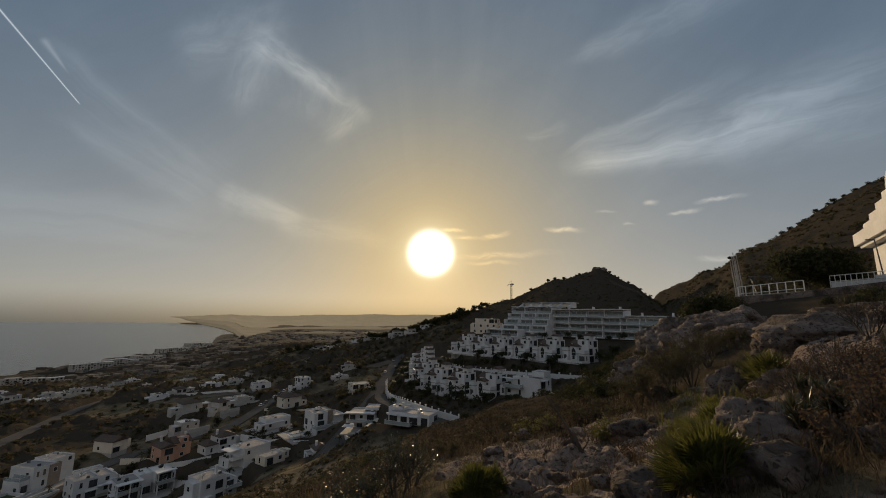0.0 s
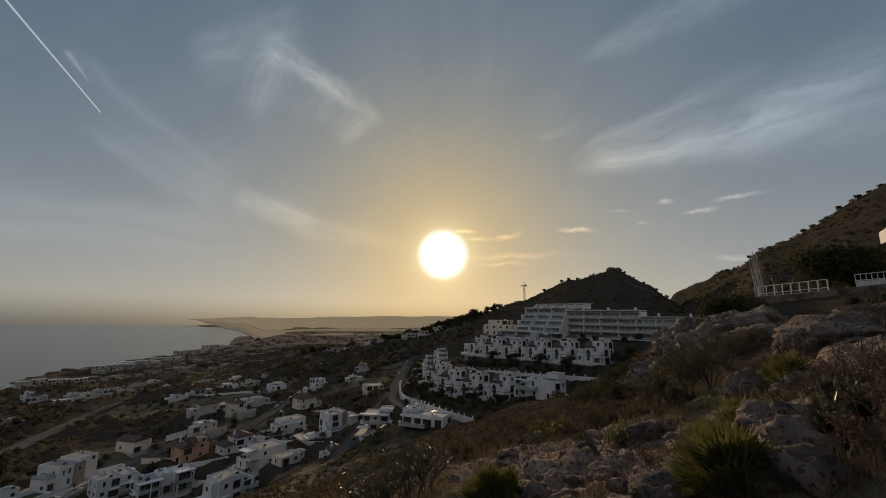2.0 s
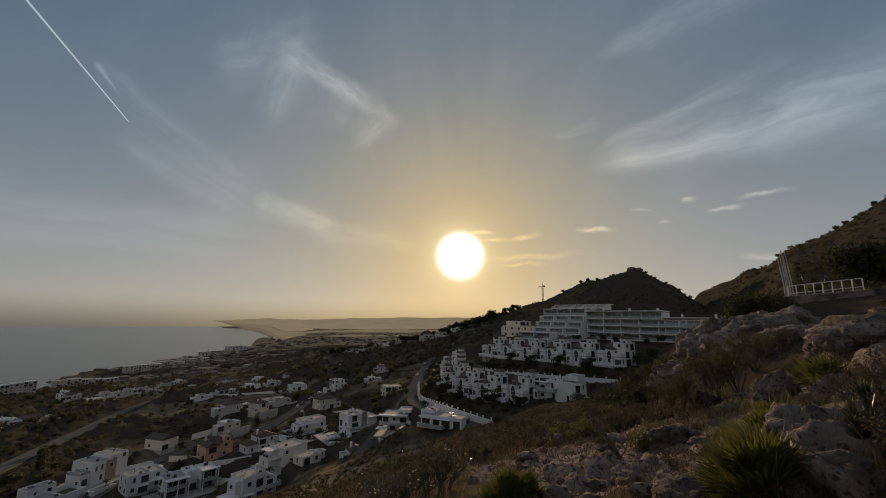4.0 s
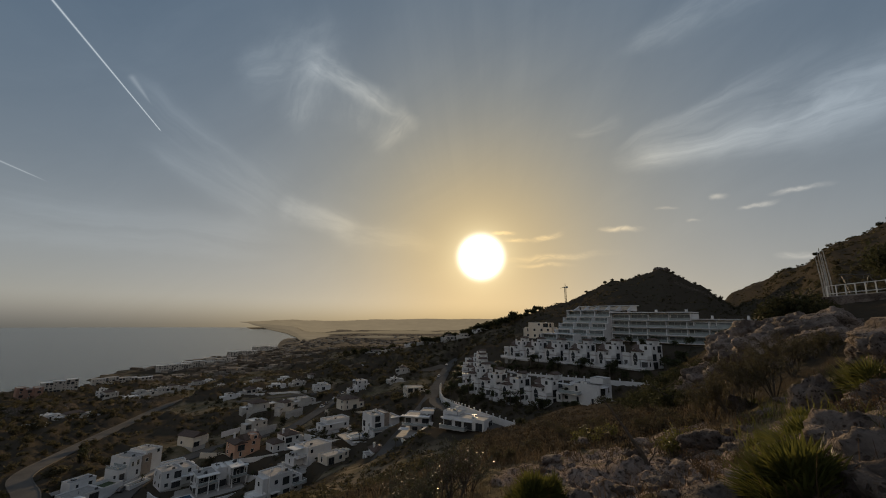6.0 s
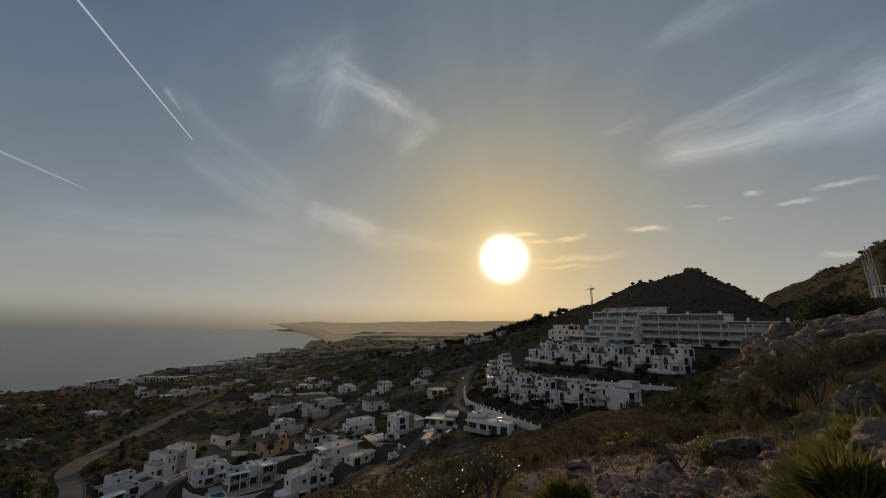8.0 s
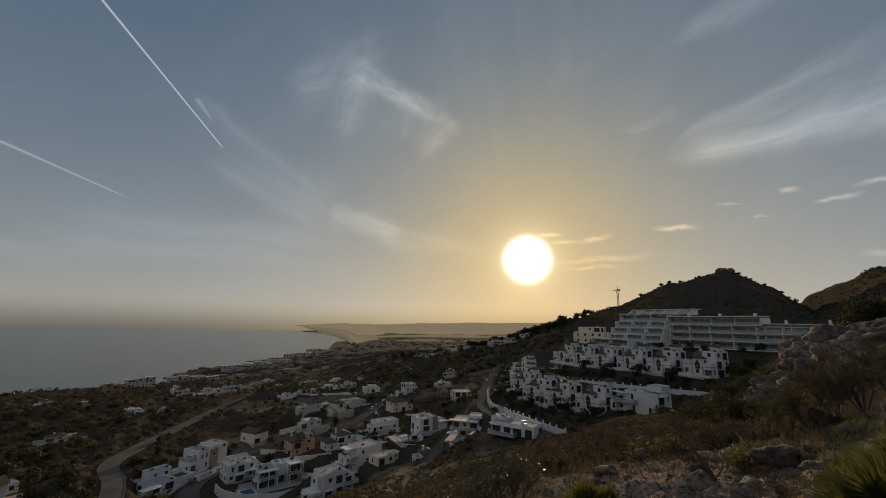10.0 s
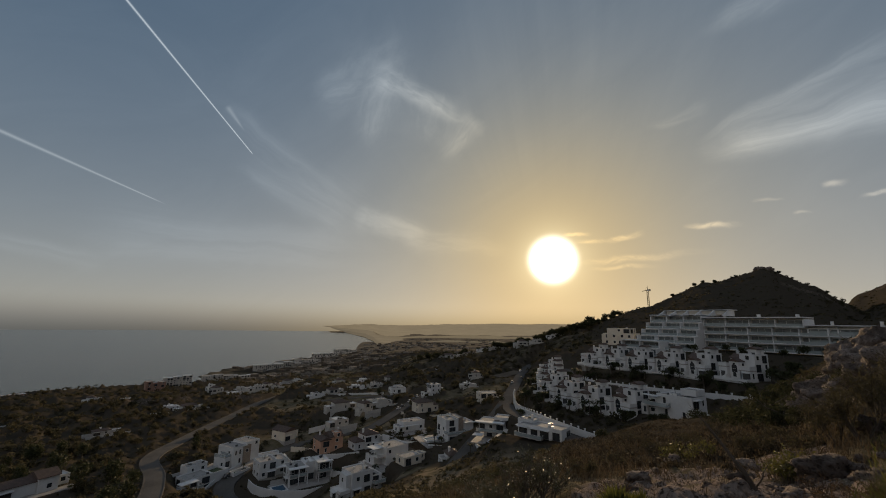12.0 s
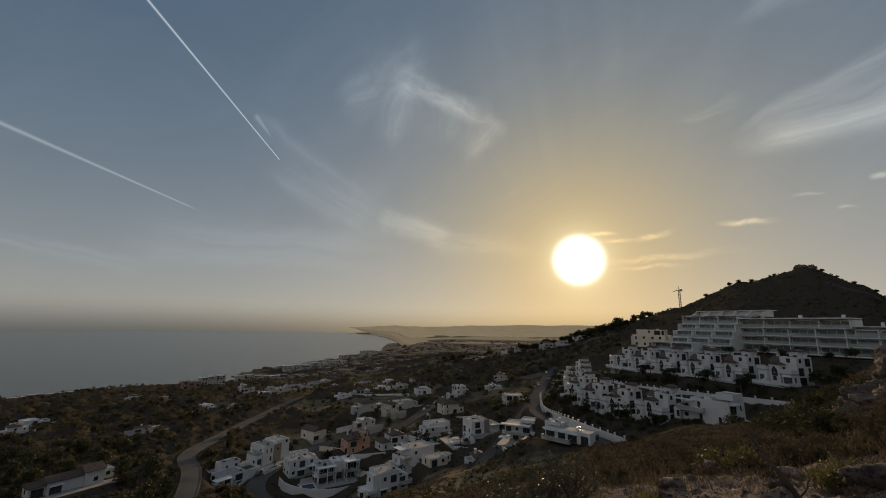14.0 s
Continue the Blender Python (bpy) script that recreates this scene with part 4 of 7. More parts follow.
def wall_line(label, nodes, height, mat, thick=0.3, posts=0.0, name="garden_wall", sink=1.5):
    """A garden wall along (bearing, range, height over the eye), with capped posts every so many metres."""
    bed = bed_of(nodes, 1.5)
    top = thing(name, Matrix.Translation((bed[0][0], bed[0][1], bed[0][2] + EYE)), label, "wall")
    bm = bmesh.new()
    o = Vector(bed[0])
    rings = []
    for i, p in enumerate(bed):
        q = Vector(bed[min(i + 1, len(bed) - 1)] - bed[max(i - 1, 0)])
        side = Vector((-q.y, q.x, 0)).normalized() * thick / 2
        c = Vector(p) - o
        rings.append([bm.verts.new(c + side * s + Vector((0, 0, dz))) for s, dz in ((1, -sink), (1, height), (-1, height), (-1, -sink))])
    for a, b_ in zip(rings, rings[1:]):
        for k in range(3):
            bm.faces.new((a[k], b_[k], b_[k + 1], a[k + 1]))
    bm.faces.new(rings[0][::-1])
    bm.faces.new(rings[-1])
    bmesh.ops.recalc_face_normals(bm, faces=bm.faces)
    part("wall", bm, mat, top)
    if posts:
        me = mesh_of("post", boxes((-0.2, 0.2, -0.2, 0.2, -0.2, 0.55), (-0.26, 0.26, -0.26, 0.26, 0.55, 0.65)), mat)
        run = 0.0
        for a, b_ in zip(bed, bed[1:]):
            run += float(np.linalg.norm(b_ - a))
            if run > posts:
                run = 0.0
                ob = part("post", me, None, top)
                ob.matrix_local = Matrix.Translation(Vector(b_) - o + Vector((0, 0, height)))
    return top

# ---- plots: bearing, range, height over the eye, turn, radius of levelled ground ----


def stand(az, d, z, turn, radius):
    """The pose of a house on levelled ground; turn 0 faces the camera."""
    x, y = spot(az, d)
    if radius:
        PLOTS.append((x, y, z - 0.12, radius))
    return pose(x, y, EYE + z, 0, 0, -az + turn)


AT = {
    "cube": stand(-42.9, 211.9, -62.1, 38, 11), "stepped": stand(-47.1, 195, -66.3, 30, 9),
    "curve": stand(-39.2, 195, -63.7, 20, 8), "modern": stand(-35, 188.5, -64.7, 18, 12),
    "orange": stand(-32.3, 208, -59.9, 24, 9), "chapel": stand(-38, 234, -60.1, 40, 7),
    "tiled": stand(-27.9, 205.4, -58.5, 28, 9), "white": stand(-24.4, 178.1, -55.9, 36, 10),
    "chimney": stand(-28.2, 156, -58.8, 30, 9), "garage": stand(-21.8, 163.8, -52.5, 34, 6),
    "tall": stand(-15.8, 189.8, -49.9, 26, 11), "low": stand(-21.6, 210.6, -52.3, 30, 9),
    "hip": stand(-20.1, 243.1, -50.3, 30, 8), "small": stand(-15.3, 154.7, -49.7, 20, 6),
    "glass_a": stand(-9.6, 156.4, -40.2, -12, 10), "glass_b": stand(-3.9, 121, -31.2, -26, 11),
    "shed": stand(-11.1, 245, -44.7, 20, 9), "block": stand(-18.6, 308.1, -52.8, 25, 7),
    "farm": stand(-61.6, 186, -54.0, 20, 10), "ranch": stand(-23.5, 334.1, -54.6, 20, 8),
}
for key in AT:
    AT[key] = AT[key] @ Matrix.Scale(0.86 if key.startswith("glass") else 1.0, 4)
# valley houses farther off: bearing, range, height, turn, width, depth, height of the walls
FAR_A = [(-29, 392.6, -60.7, 10, 13, 8, 4.2), (-32, 379.6, -61.6, 25, 15, 8, 3.6), (-34.2, 366.6, -62.3, 15, 12, 8, 3.6),
         (-30.7, 282.1, -55.6, 22, 17, 9, 4.6), (-27.9, 267.8, -54.6, 40, 9, 8, 5.6), (-31.2, 241.8, -56.6, 30, 10, 8, 4.4),
         (-26.5, 390, -59.1, 15, 12, 8, 5.0), (-24.8, 429, -59.8, 30, 10, 8, 5.4)]
FAR_B = [(-46.1, 496.6, -74.5, 20, 12, 9, 5.2), (-44.1, 470.6, -74.9, 25, 18, 9, 3.8), (-48.4, 379.6, -68.5, 20, 18, 8, 3.4),
         (-50.5, 386.1, -69.4, 25, 10, 8, 4.2), (-42.1, 522.6, -78.1, 30, 16, 9, 3.4), (-51.6, 353.6, -68, 15, 11, 7, 3.2),
         (-65.2, 392.6, -69.9, 20, 15, 10, 4.0), (-66.5, 457.6, -73.2, 10, 16, 8, 3.6), (-56, 301.6, -64, 10, 14, 5, 2.8),
         (-66.3, 353.6, -66, 10, 10, 7, 3.6), (-63.4, 546, -85.8, 12, 18, 8, 3.6), (-46.8, 546, -79.3, 0, 7, 7, 7.0)]
FAR_C = [(-16.4, 522.6, -41.9, 5, 22, 8, 3.6), (-13.3, 522.6, -40.6, 10, 26, 8, 4.6), (-9.4, 504.5, -30.1, 8, 18, 9, 5.0),
         (-6, 449.1, -21.3, 15, 16, 9, 5.0), (-4.1, 413.5, -17.1, 5, 12, 8, 5.0), (-1.6, 410, -12, 10, 14, 8, 5.0),
         (-11.4, 538.8, -34.6, 8, 16, 9, 5.0), (-18.2, 429, -50.7, 30, 10, 8, 4.0)]
FAR_D = []
for az, d, turn, w, dp, h in ((-43.4, 505, 20, 11, 8, 4.4), (-42.4, 488, 35, 9, 7, 3.2), (-41.4, 512, 10, 12, 8, 5.0), (-40.4, 540, 25, 13, 8, 4.2), (-39.3, 520, 15, 9, 7, 3.4), (-38.0, 560, 20, 14, 8, 5.0), (-36.8, 590, 10, 12, 8, 4.2),
                              (-35.4, 470, 20, 10, 7, 4.2), (-33.6, 455, 10, 13, 8, 3.4), (-31.4, 470, 25, 12, 8, 5.0), (-28.2, 470, 20, 11, 8, 4.4), (-26.8, 310, 30, 10, 7, 3.2), (-25.4, 300, 20, 12, 8, 4.6), (-13.6, 300, 15, 10, 8, 3.2),
                              (-12.6, 330, 10, 9, 7, 4.4), (-54.5, 470, 15, 14, 8, 3.4), (-57.5, 520, 10, 12, 8, 4.2)):
    px, py = spot(az, d)
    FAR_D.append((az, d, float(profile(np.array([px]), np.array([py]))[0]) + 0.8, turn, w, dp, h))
for row in (FAR_A, FAR_B, FAR_C, FAR_D):
    for i, (az, d, z, turn, w, dp, h) in enumerate(row):
        row[i] = (stand(az, d, z, turn, w * 0.6), w * 0.9, dp * 0.9, h * 0.85)
# townhouses on two terraces
UPPER = [stand(19.0, 161, -15.8, -34, 9), stand(14.9, 169, -16.6, -36, 9), stand(11.4, 178, -17.2, -38, 9),
         stand(8.1, 188, -17.6, -40, 9), stand(5.4, 198, -17.8, -42, 9), stand(3.2, 208, -18.0, -42, 9)]
LOWER = [stand(6.6, 143, -27.2, -40, 9), stand(2.4, 152, -28.4, -44, 9), stand(-0.6, 164, -28.6, -48, 9),
         stand(-2.4, 180, -28.4, -54, 8), stand(-2.7, 197, -27.8, -60, 8), stand(-2.7, 214, -27.0, -62, 8), stand(-2.6, 232, -26.4, -64, 8)]
CORNER = stand(12.4, 139, -25.6, -28, 9)
ROUND = stand(6.5, 237, -9.6, -20, 8)
HOTEL = pose(*spot(9.3, 218), EYE - 8.8, 0, 0, math.degrees(math.atan2(-47, 55)))
for k in range(10):
    p = HOTEL @ Vector((k * 9.0, 2, 0))
    PLOTS.append((p.x, p.y, -9.2, 11))
BASIN = stand(-7.0, 136, -36.4, -15, 7)

# ---- ground, sea and distance ----


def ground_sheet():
    # polar grid about the camera, fine only across its view
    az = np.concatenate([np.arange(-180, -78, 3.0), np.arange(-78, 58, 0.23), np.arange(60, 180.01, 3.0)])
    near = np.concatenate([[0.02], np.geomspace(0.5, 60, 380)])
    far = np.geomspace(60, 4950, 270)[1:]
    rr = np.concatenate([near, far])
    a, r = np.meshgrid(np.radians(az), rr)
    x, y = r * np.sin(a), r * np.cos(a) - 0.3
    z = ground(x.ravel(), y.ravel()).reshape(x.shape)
    nr, na = x.shape
    verts = np.column_stack([x.ravel(), y.ravel(), z.ravel()])
    i = np.arange(nr * na).reshape(nr, na)
    faces = np.column_stack([i[:-1, :-1].ravel(), i[:-1, 1:].ravel(), i[1:, 1:].ravel(), i[1:, :-1].ravel()])[:, ::-1]
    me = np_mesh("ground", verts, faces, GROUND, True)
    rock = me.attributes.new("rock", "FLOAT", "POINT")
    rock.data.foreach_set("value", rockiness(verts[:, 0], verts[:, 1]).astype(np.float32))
    # share of painted haze, rising from 550 m to 1500 m
    far_haze = me.attributes.new("pale", "FLOAT", "POINT")
    far_haze.data.foreach_set("value", (0.9 * smooth(np.hypot(verts[:, 0], verts[:, 1]), 550, 1500)).astype(np.float32))
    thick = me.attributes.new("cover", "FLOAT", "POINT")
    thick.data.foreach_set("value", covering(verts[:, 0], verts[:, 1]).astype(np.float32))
    return tagged(new("ground", me), "dry scrub-covered hillside and valley with bare limestone", "ground", kind="structure")


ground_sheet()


def sea():
    rr = np.concatenate([[600.0], np.geomspace(620, 4980, 40)])
    aa = np.radians(np.arange(-180, -8, 2.0))
    a, r = np.meshgrid(aa, rr)
    verts = np.column_stack([(r * np.sin(a)).ravel(), (r * np.cos(a)).ravel(), np.zeros(a.size)])
    i = np.arange(a.size).reshape(a.shape)
    faces = np.column_stack([i[:-1, :-1].ravel(), i[:-1, 1:].ravel(), i[1:, 1:].ravel(), i[1:, :-1].ravel()])[:, ::-1]
    tagged(new("sea", np_mesh("sea", verts, faces, SEA, True)), "calm grey evening sea under low haze", "sea", kind="structure")


sea()

for name, label, half, mat, nodes in ROADS:
    bed = bed_of(nodes)
    bm = bmesh.new()
    rings = []
    for i, p in enumerate(bed):
        q = Vector(bed[min(i + 1, len(bed) - 1)] - bed[max(i - 1, 0)])
        side = Vector((-q.y, q.x, 0)).normalized() * half
        c = Vector((p[0], p[1], p[2] + EYE))
        rings.append([bm.verts.new(c + side * s + Vector((0, 0, dz))) for s, dz in ((1.05, -0.6), (1.05, 0.12), (0.93, 0.12), (0.92, 0.0), (0, 0.05), (-0.92, 0.0), (-0.93, 0.12), (-1.05, 0.12), (-1.05, -0.6))])
    for a, b_ in zip(rings, rings[1:]):
        for k in range(8):
            bm.faces.new((a[k], b_[k], b_[k + 1], a[k + 1]))
    bmesh.ops.recalc_face_normals(bm, faces=bm.faces)
    tagged(new(name, mesh_of(name, bm, mat)), label, "road", kind="structure")


def far_ridge(label, az0, az1, d, foot, height, seed, glow, lumps=0.35, fall=8.0):
    """A hazy ridge at the end of the view, as a long low hill with a crest and two flanks."""
    n = 160
    aa = np.linspace(az0, az1, n)
    q = np.linspace(0, 1, n)
    ends = np.sqrt(np.clip(q * (az1 - az0) / fall, 0, 1)) * smooth(1 - q, 0, 0.08)
    crest = foot + (height - foot) * ends * (1 - lumps + lumps * fbm(aa * 0.25 + seed * 7, aa * 0, 5, seed))
    verts = []
    for dd, zz in ((d - 160, np.full(n, foot)), (d - 70, foot + (crest - foot) * 0.6), (d, crest), (d + 90, np.full(n, foot))):
        verts.append(np.column_stack([dd * np.sin(np.radians(aa)), dd * np.cos(np.radians(aa)), zz + EYE]))
    i = np.arange(4 * n).reshape(4, n)
    faces = np.column_stack([i[:-1, :-1].ravel(), i[:-1, 1:].ravel(), i[1:, 1:].ravel(), i[1:, :-1].ravel()])[:, ::-1]
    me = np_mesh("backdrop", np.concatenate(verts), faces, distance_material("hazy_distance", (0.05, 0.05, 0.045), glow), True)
    tagged(new("backdrop", me), label, "hills", kind="structure")


def far_plain(label, shade, near, far, seed):
    """One belt of the coastal plain round the bay, rising towards the hills behind; near and far are shares of its depth."""
    aa = np.linspace(-34.2, 16, 240)
    shore = np.interp(aa, (-34.2, -33.3, -32.6, -30.5, -28.6, -27.3, -26.7, -25.6, 16), (-0.66, -0.75, -1.02, -1.62, -2.05, -2.60, -3.3, -3.8, -4.0)) + 0.10 * (fbm(aa * 1.3, aa * 0, 4, 8) - 0.5)
    crest = np.interp(aa, (-34.2, -31, -27.8, -26.5, -22, -15.4, -7, -1.8, 16), (-0.60, -0.47, -0.22, -0.36, -0.34, -0.06, 0.10, 0.16, 0.1)) + 0.13 * (fbm(aa * 0.6, aa * 0, 5, seed) - 0.5)
    q = np.linspace(near, far, 14)[:, None]
    el = np.radians(shore + (crest - shore) * q)
    d0 = np.minimum(4550, 112 / np.tan(np.radians(-shore)))
    reach = 112 / np.maximum(np.tan(-el), 1e-3)  # range at which this line of sight meets the water
    d = np.minimum(d0 + (4780 - d0) * q ** 0.6, np.maximum(0.97 * reach, d0))
    wave = 0.0016 * (fbm(aa[None, :] * 0.8 + q * 3, q * 6 + aa[None, :] * 0, 4, seed) - 0.5) * np.minimum(q * 8, 1)
    x, y, z = d * np.sin(np.radians(aa)), d * np.cos(np.radians(aa)), EYE + d * (np.tan(el) + wave) + 3
    i = np.arange(x.size).reshape(x.shape)
    faces = np.column_stack([i[:-1, :-1].ravel(), i[:-1, 1:].ravel(), i[1:, 1:].ravel(), i[1:, :-1].ravel()])[:, ::-1]
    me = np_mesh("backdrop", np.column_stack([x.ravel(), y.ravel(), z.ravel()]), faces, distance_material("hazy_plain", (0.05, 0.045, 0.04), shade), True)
    tagged(new("backdrop", me), label, "plain", kind="structure")


# belts and ridges glow brighter with range: haze put into their emission
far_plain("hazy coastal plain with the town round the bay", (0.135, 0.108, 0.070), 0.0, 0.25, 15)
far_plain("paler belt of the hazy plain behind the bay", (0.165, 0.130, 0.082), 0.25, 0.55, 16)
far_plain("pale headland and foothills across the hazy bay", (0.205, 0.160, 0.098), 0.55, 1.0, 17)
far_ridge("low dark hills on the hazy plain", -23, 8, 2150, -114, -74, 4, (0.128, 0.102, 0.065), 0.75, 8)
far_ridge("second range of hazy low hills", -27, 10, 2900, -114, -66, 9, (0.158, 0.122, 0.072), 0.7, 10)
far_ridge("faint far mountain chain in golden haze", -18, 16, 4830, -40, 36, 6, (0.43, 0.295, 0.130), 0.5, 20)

# ---- villas on the valley side ----
house("white cubic villa with brown clad panel and flat roof", AT["cube"],
      [(-7, 0, -5, 5, 0, 7.6, "flat"), (0.02, 7, -4, 5, 0, 8.2, "flat"), (-10, -7.02, -4, 3, 0, 4.2, "flat"), (-2.2, 1.6, -5.35, -4.0, 0, 7.2, "flat")],
      seed=1, big=0.1, mats={3: STONE_CLAD}, skip=0.8, extras=[("paving", -12, 9, -9, 7, -0.3, -0.02), ("win", -3.6, -5, 0.9, 0, 0.9, 1.9), ("win", -3.6, -5, 4.4, 0, 0.9, 1.9), ("win", -5.6, -5, 4.4, 0, 0.8, 1.7),
      ("glazing", -9.4, -7.6, -4.0, 0.3, 2.5), ("deck", -10, -7.1, -3.9, 3, 4.3), ("lawn", -18.5, -11.5, -9, -2, 0.9), ("lawn", -11.3, -3.5, -12.5, -9.2, -0.6)])
house("stepped white villa with terraces down the slope", AT["stepped"],
      [(-6, 4, -4, 4, 0, 6.2, "flat"), (-2, 6, 4.02, 9, 1.5, 8.4, "flat"), (-9, -6.02, -3, 3, 0, 3.2, "flat"), (4.02, 8, -3, 3, 0, 3.8, "flat")],
      seed=2, big=0.5, skip=0.3, extras=[("deck", -9, -1, -7.0, -4.05, 3.1), ("deck", -5, 3, 9.05, 13, 4.6, "solid"), ("slab", -9.6, -3, -7.4, -4.1, 5.9, 6.15), ("post", -9.3, -7.1, 3.1, 5.9), ("post", -3.4, -7.1, 3.1, 5.9),
      ("glazing", 0.4, 3.4, -4.0, 0.4, 2.6), ("lawn", 4.6, 9.5, -8.5, -3.2, 0.6)])
house("white villa standing on the bend of the street", AT["curve"],
      [(-6, 1, -4, 4, 0, 6.6, "flat"), (1.02, 6, -3, 5, 0, 6.0, "flat"), (-3, 5, 5.02, 8, 0, 6.8, "flat")], seed=3, big=0.3,
      extras=[("slab", 0.5, 6.5, -5, -3.05, 3.0, 3.25)])
house("modern white villa with deep balcony and pool", AT["modern"],
      [(-8, -1, -4, 4, 0, 6.4, "flat"), (-0.98, 3, -2, 5, 0, 6.8, "flat"), (3.02, 8.5, -5, 3, 3.4, 7.2, "flat"), (3.6, 8, -3.5, 3, 0, 3.38, "flat")], seed=4, big=0.75,
      extras=[("deck", -8, -1.2, -6.2, -4.05, 3.3), ("slab", -8.4, -0.8, -6.4, -4.05, 6.1, 6.35), ("deck", 3.2, 8.8, -6.8, -5.05, 3.5), ("slab", 2.8, 9.2, -7.1, -5.05, 7.22, 7.45), ("post", -8.2, -6.2, 0, 6.1), ("post", -4.6, -6.2, 0, 6.1), ("post", -1.1, -6.2, 0, 6.1), ("post", 3.4, -6.6, 0, 7.2), ("post", 8.6, -6.6, 0, 7.2),
      ("glazing", -7.4, -1.6, -4.0, 0.15, 2.6), ("glazing", -7.4, -1.6, -4.0, 3.5, 5.9), ("glazing", 3.6, 8.0, -5.0, 3.6, 6.2), ("glazing", 4.0, 7.6, -3.5, 0.15, 2.6), ("pool", -14, -9.5, -8, -2.5, 0.1), ("paving", -15, 9, -9.5, 5, -0.4, -0.03)])
house("orange rendered house with steep tiled roofs and dormer", AT["orange"],
      [(-6, -1, -4, 5, 0, 5.6, "gable_front"), (-0.98, 5.5, -3, 5, 0, 6.2, "gable"), (1.0, 4.0, -3.8, 1, 5.6, 8.4, "flat")], TERRA, 5, 0.15,
      extras=[("chimney", -4.5, 1, 7.6, 1.4), ("chimney", 5.0, 2, 7.4, 1.2)])
house("small pale chapel-like house with steep gable", AT["chapel"], [(-3.5, 3.5, -5, 5, 0, 4.4, "gable_front"), (3.52, 7.5, -2, 4, 0, 3.0, "flat")], CREAM, 6, 0.5)
house("white family house with hipped tile roof", AT["tiled"],
      [(-1, 6, -4, 4, 0, 6.0, "hip"), (-6, -1.02, -3, 4, 0, 3.4, "hip"), (6.02, 9, -2, 3, 0, 4.2, "flat")], WHITE, 7, 0.15, extras=[("chimney", -0.4, 0, 6.6, 1.5)])
house("plain white box villa with low side wing", AT["white"],
      [(-5, 6, -5, 4, 0, 6.4, "flat"), (-9, -5.02, -2, 4, 0, 3.4, "flat"), (0, 7, -7.5, -5.02, 0, 2.8, "flat")], seed=8, big=0.15, skip=0.65,
      extras=[("deck", -9, -5.1, -4.5, -2.05, 3.2, "solid"), ("slab", -9.4, -5, -2.6, 3, 5.9, 6.1), ("paving", -11, 9, -10, 6, -0.4, -0.03)])
house("tall white villa with stepped roofs and chimney", AT["chimney"],
      [(-5, 3, -4, 4, 0, 7.6, "flat"), (3.02, 7.5, -3, 4, 0, 5.0, "flat"), (-6.8, -5.02, -3, 2, 0, 7.0, "flat"), (-10, -6.82, -4, 2, 0, 2.8, "flat")], seed=9, big=0.35,
      extras=[("chimney", 1, -1, 7.6, 2.0), ("deck", 3.1, 7.7, -5.5, -3.05, 2.9), ("deck", -10.4, -7, -6.4, -4.05, 2.7, "solid")])
house("low pale garage with a dark flat roof", AT["garage"], [(-4, 4, -3, 3, 0, 3.0, "flat"), (4.02, 7, -1, 3, 0, 2.6, "flat")], CREAM, 10, 0.6)
house("tall modern white villa with brown tower and roof terrace", AT["tall"],
      [(-6, 0, -5, 5, 0, 8.6, "flat"), (0.02, 3, -4, 5, 0, 8.8, "flat"), (3.02, 7.5, -5, 3, 2.8, 7.0, "flat"), (3.6, 7, -4, 3, 0, 2.78, "flat"), (-7, 2, -9.5, -5.02, 0, 3.2, "flat")], seed=11, big=0.55, skip=0.35,
      mats={1: STONE_CLAD}, extras=[("glazing", -6.4, 1.4, -9.5, 0.3, 2.6), ("slab", 2.8, 8.2, -6.2, -5.05, 6.7, 6.95), ("deck", 3.02, 7.6, -6.4, -5.05, 2.9), ("deck", -7, 2, -9.6, -5.1, 3.5), ("chimney", -1, 2, 8.4, 0.9), ("pool", -15, -8.5, -6, -1.5, 1.0), ("paving", -17, 8, -11, 6, -0.4, -0.03)])
house("low white modern villa with dark roof", AT["low"],
      [(-6, 6, -3, 4, 0, 4.6, "flat"), (-9, -6.02, -4, 2, 0, 3.2, "flat")], seed=12, big=0.6, extras=[("slab", -9, 2, -5.2, -4.05, 3.0, 3.2), ("paving", -12, 8, -8.5, 5, -0.4, -0.03)])
house("pale house with hipped roof beside the lane", AT["hip"], [(-5, 5, -4, 4, 0, 5.4, "hip"), (5.02, 9, -3, 3, 0, 3.4, "hip")], CREAM, 13, 0.2)
house("small white cottage with tiled porch and chimney", AT["small"],
      [(-4, 1, -3, 3, 0, 3.6, "hip"), (1.02, 5, -2, 3, 0, 3.2, "hip"), (-6.5, -4.02, -2, 2, 0, 2.8, "flat")], WHITE, 14, 0.2, extras=[("chimney", -3, 0, 3.9, 1.6)])
house("white modern villa with overhanging roof planes and pool", AT["glass_a"],
      [(-8, 3, -4, 4, 2.8, 6.4, "flat"), (-2, 4, -1, 6, 6.42, 7.6, "flat"), (-6, 3, -3, 4, 0, 2.78, "flat"), (3.02, 8, -6, 3, 0, 4.4, "flat")], seed=15, big=0.8,
      extras=[("slab", -9.2, 3.2, -6.6, -4.05, 6.0, 6.4), ("deck", -8.6, 3, -6.4, -4.05, 2.7), ("pool", -2, 5, -12.5, -8.5, 0.3), ("paving", -9, 9, -13.5, 6, -0.4, -0.03), ("slab", -8.5, -4.5, -12.4, -8.8, 2.3, 2.5)])
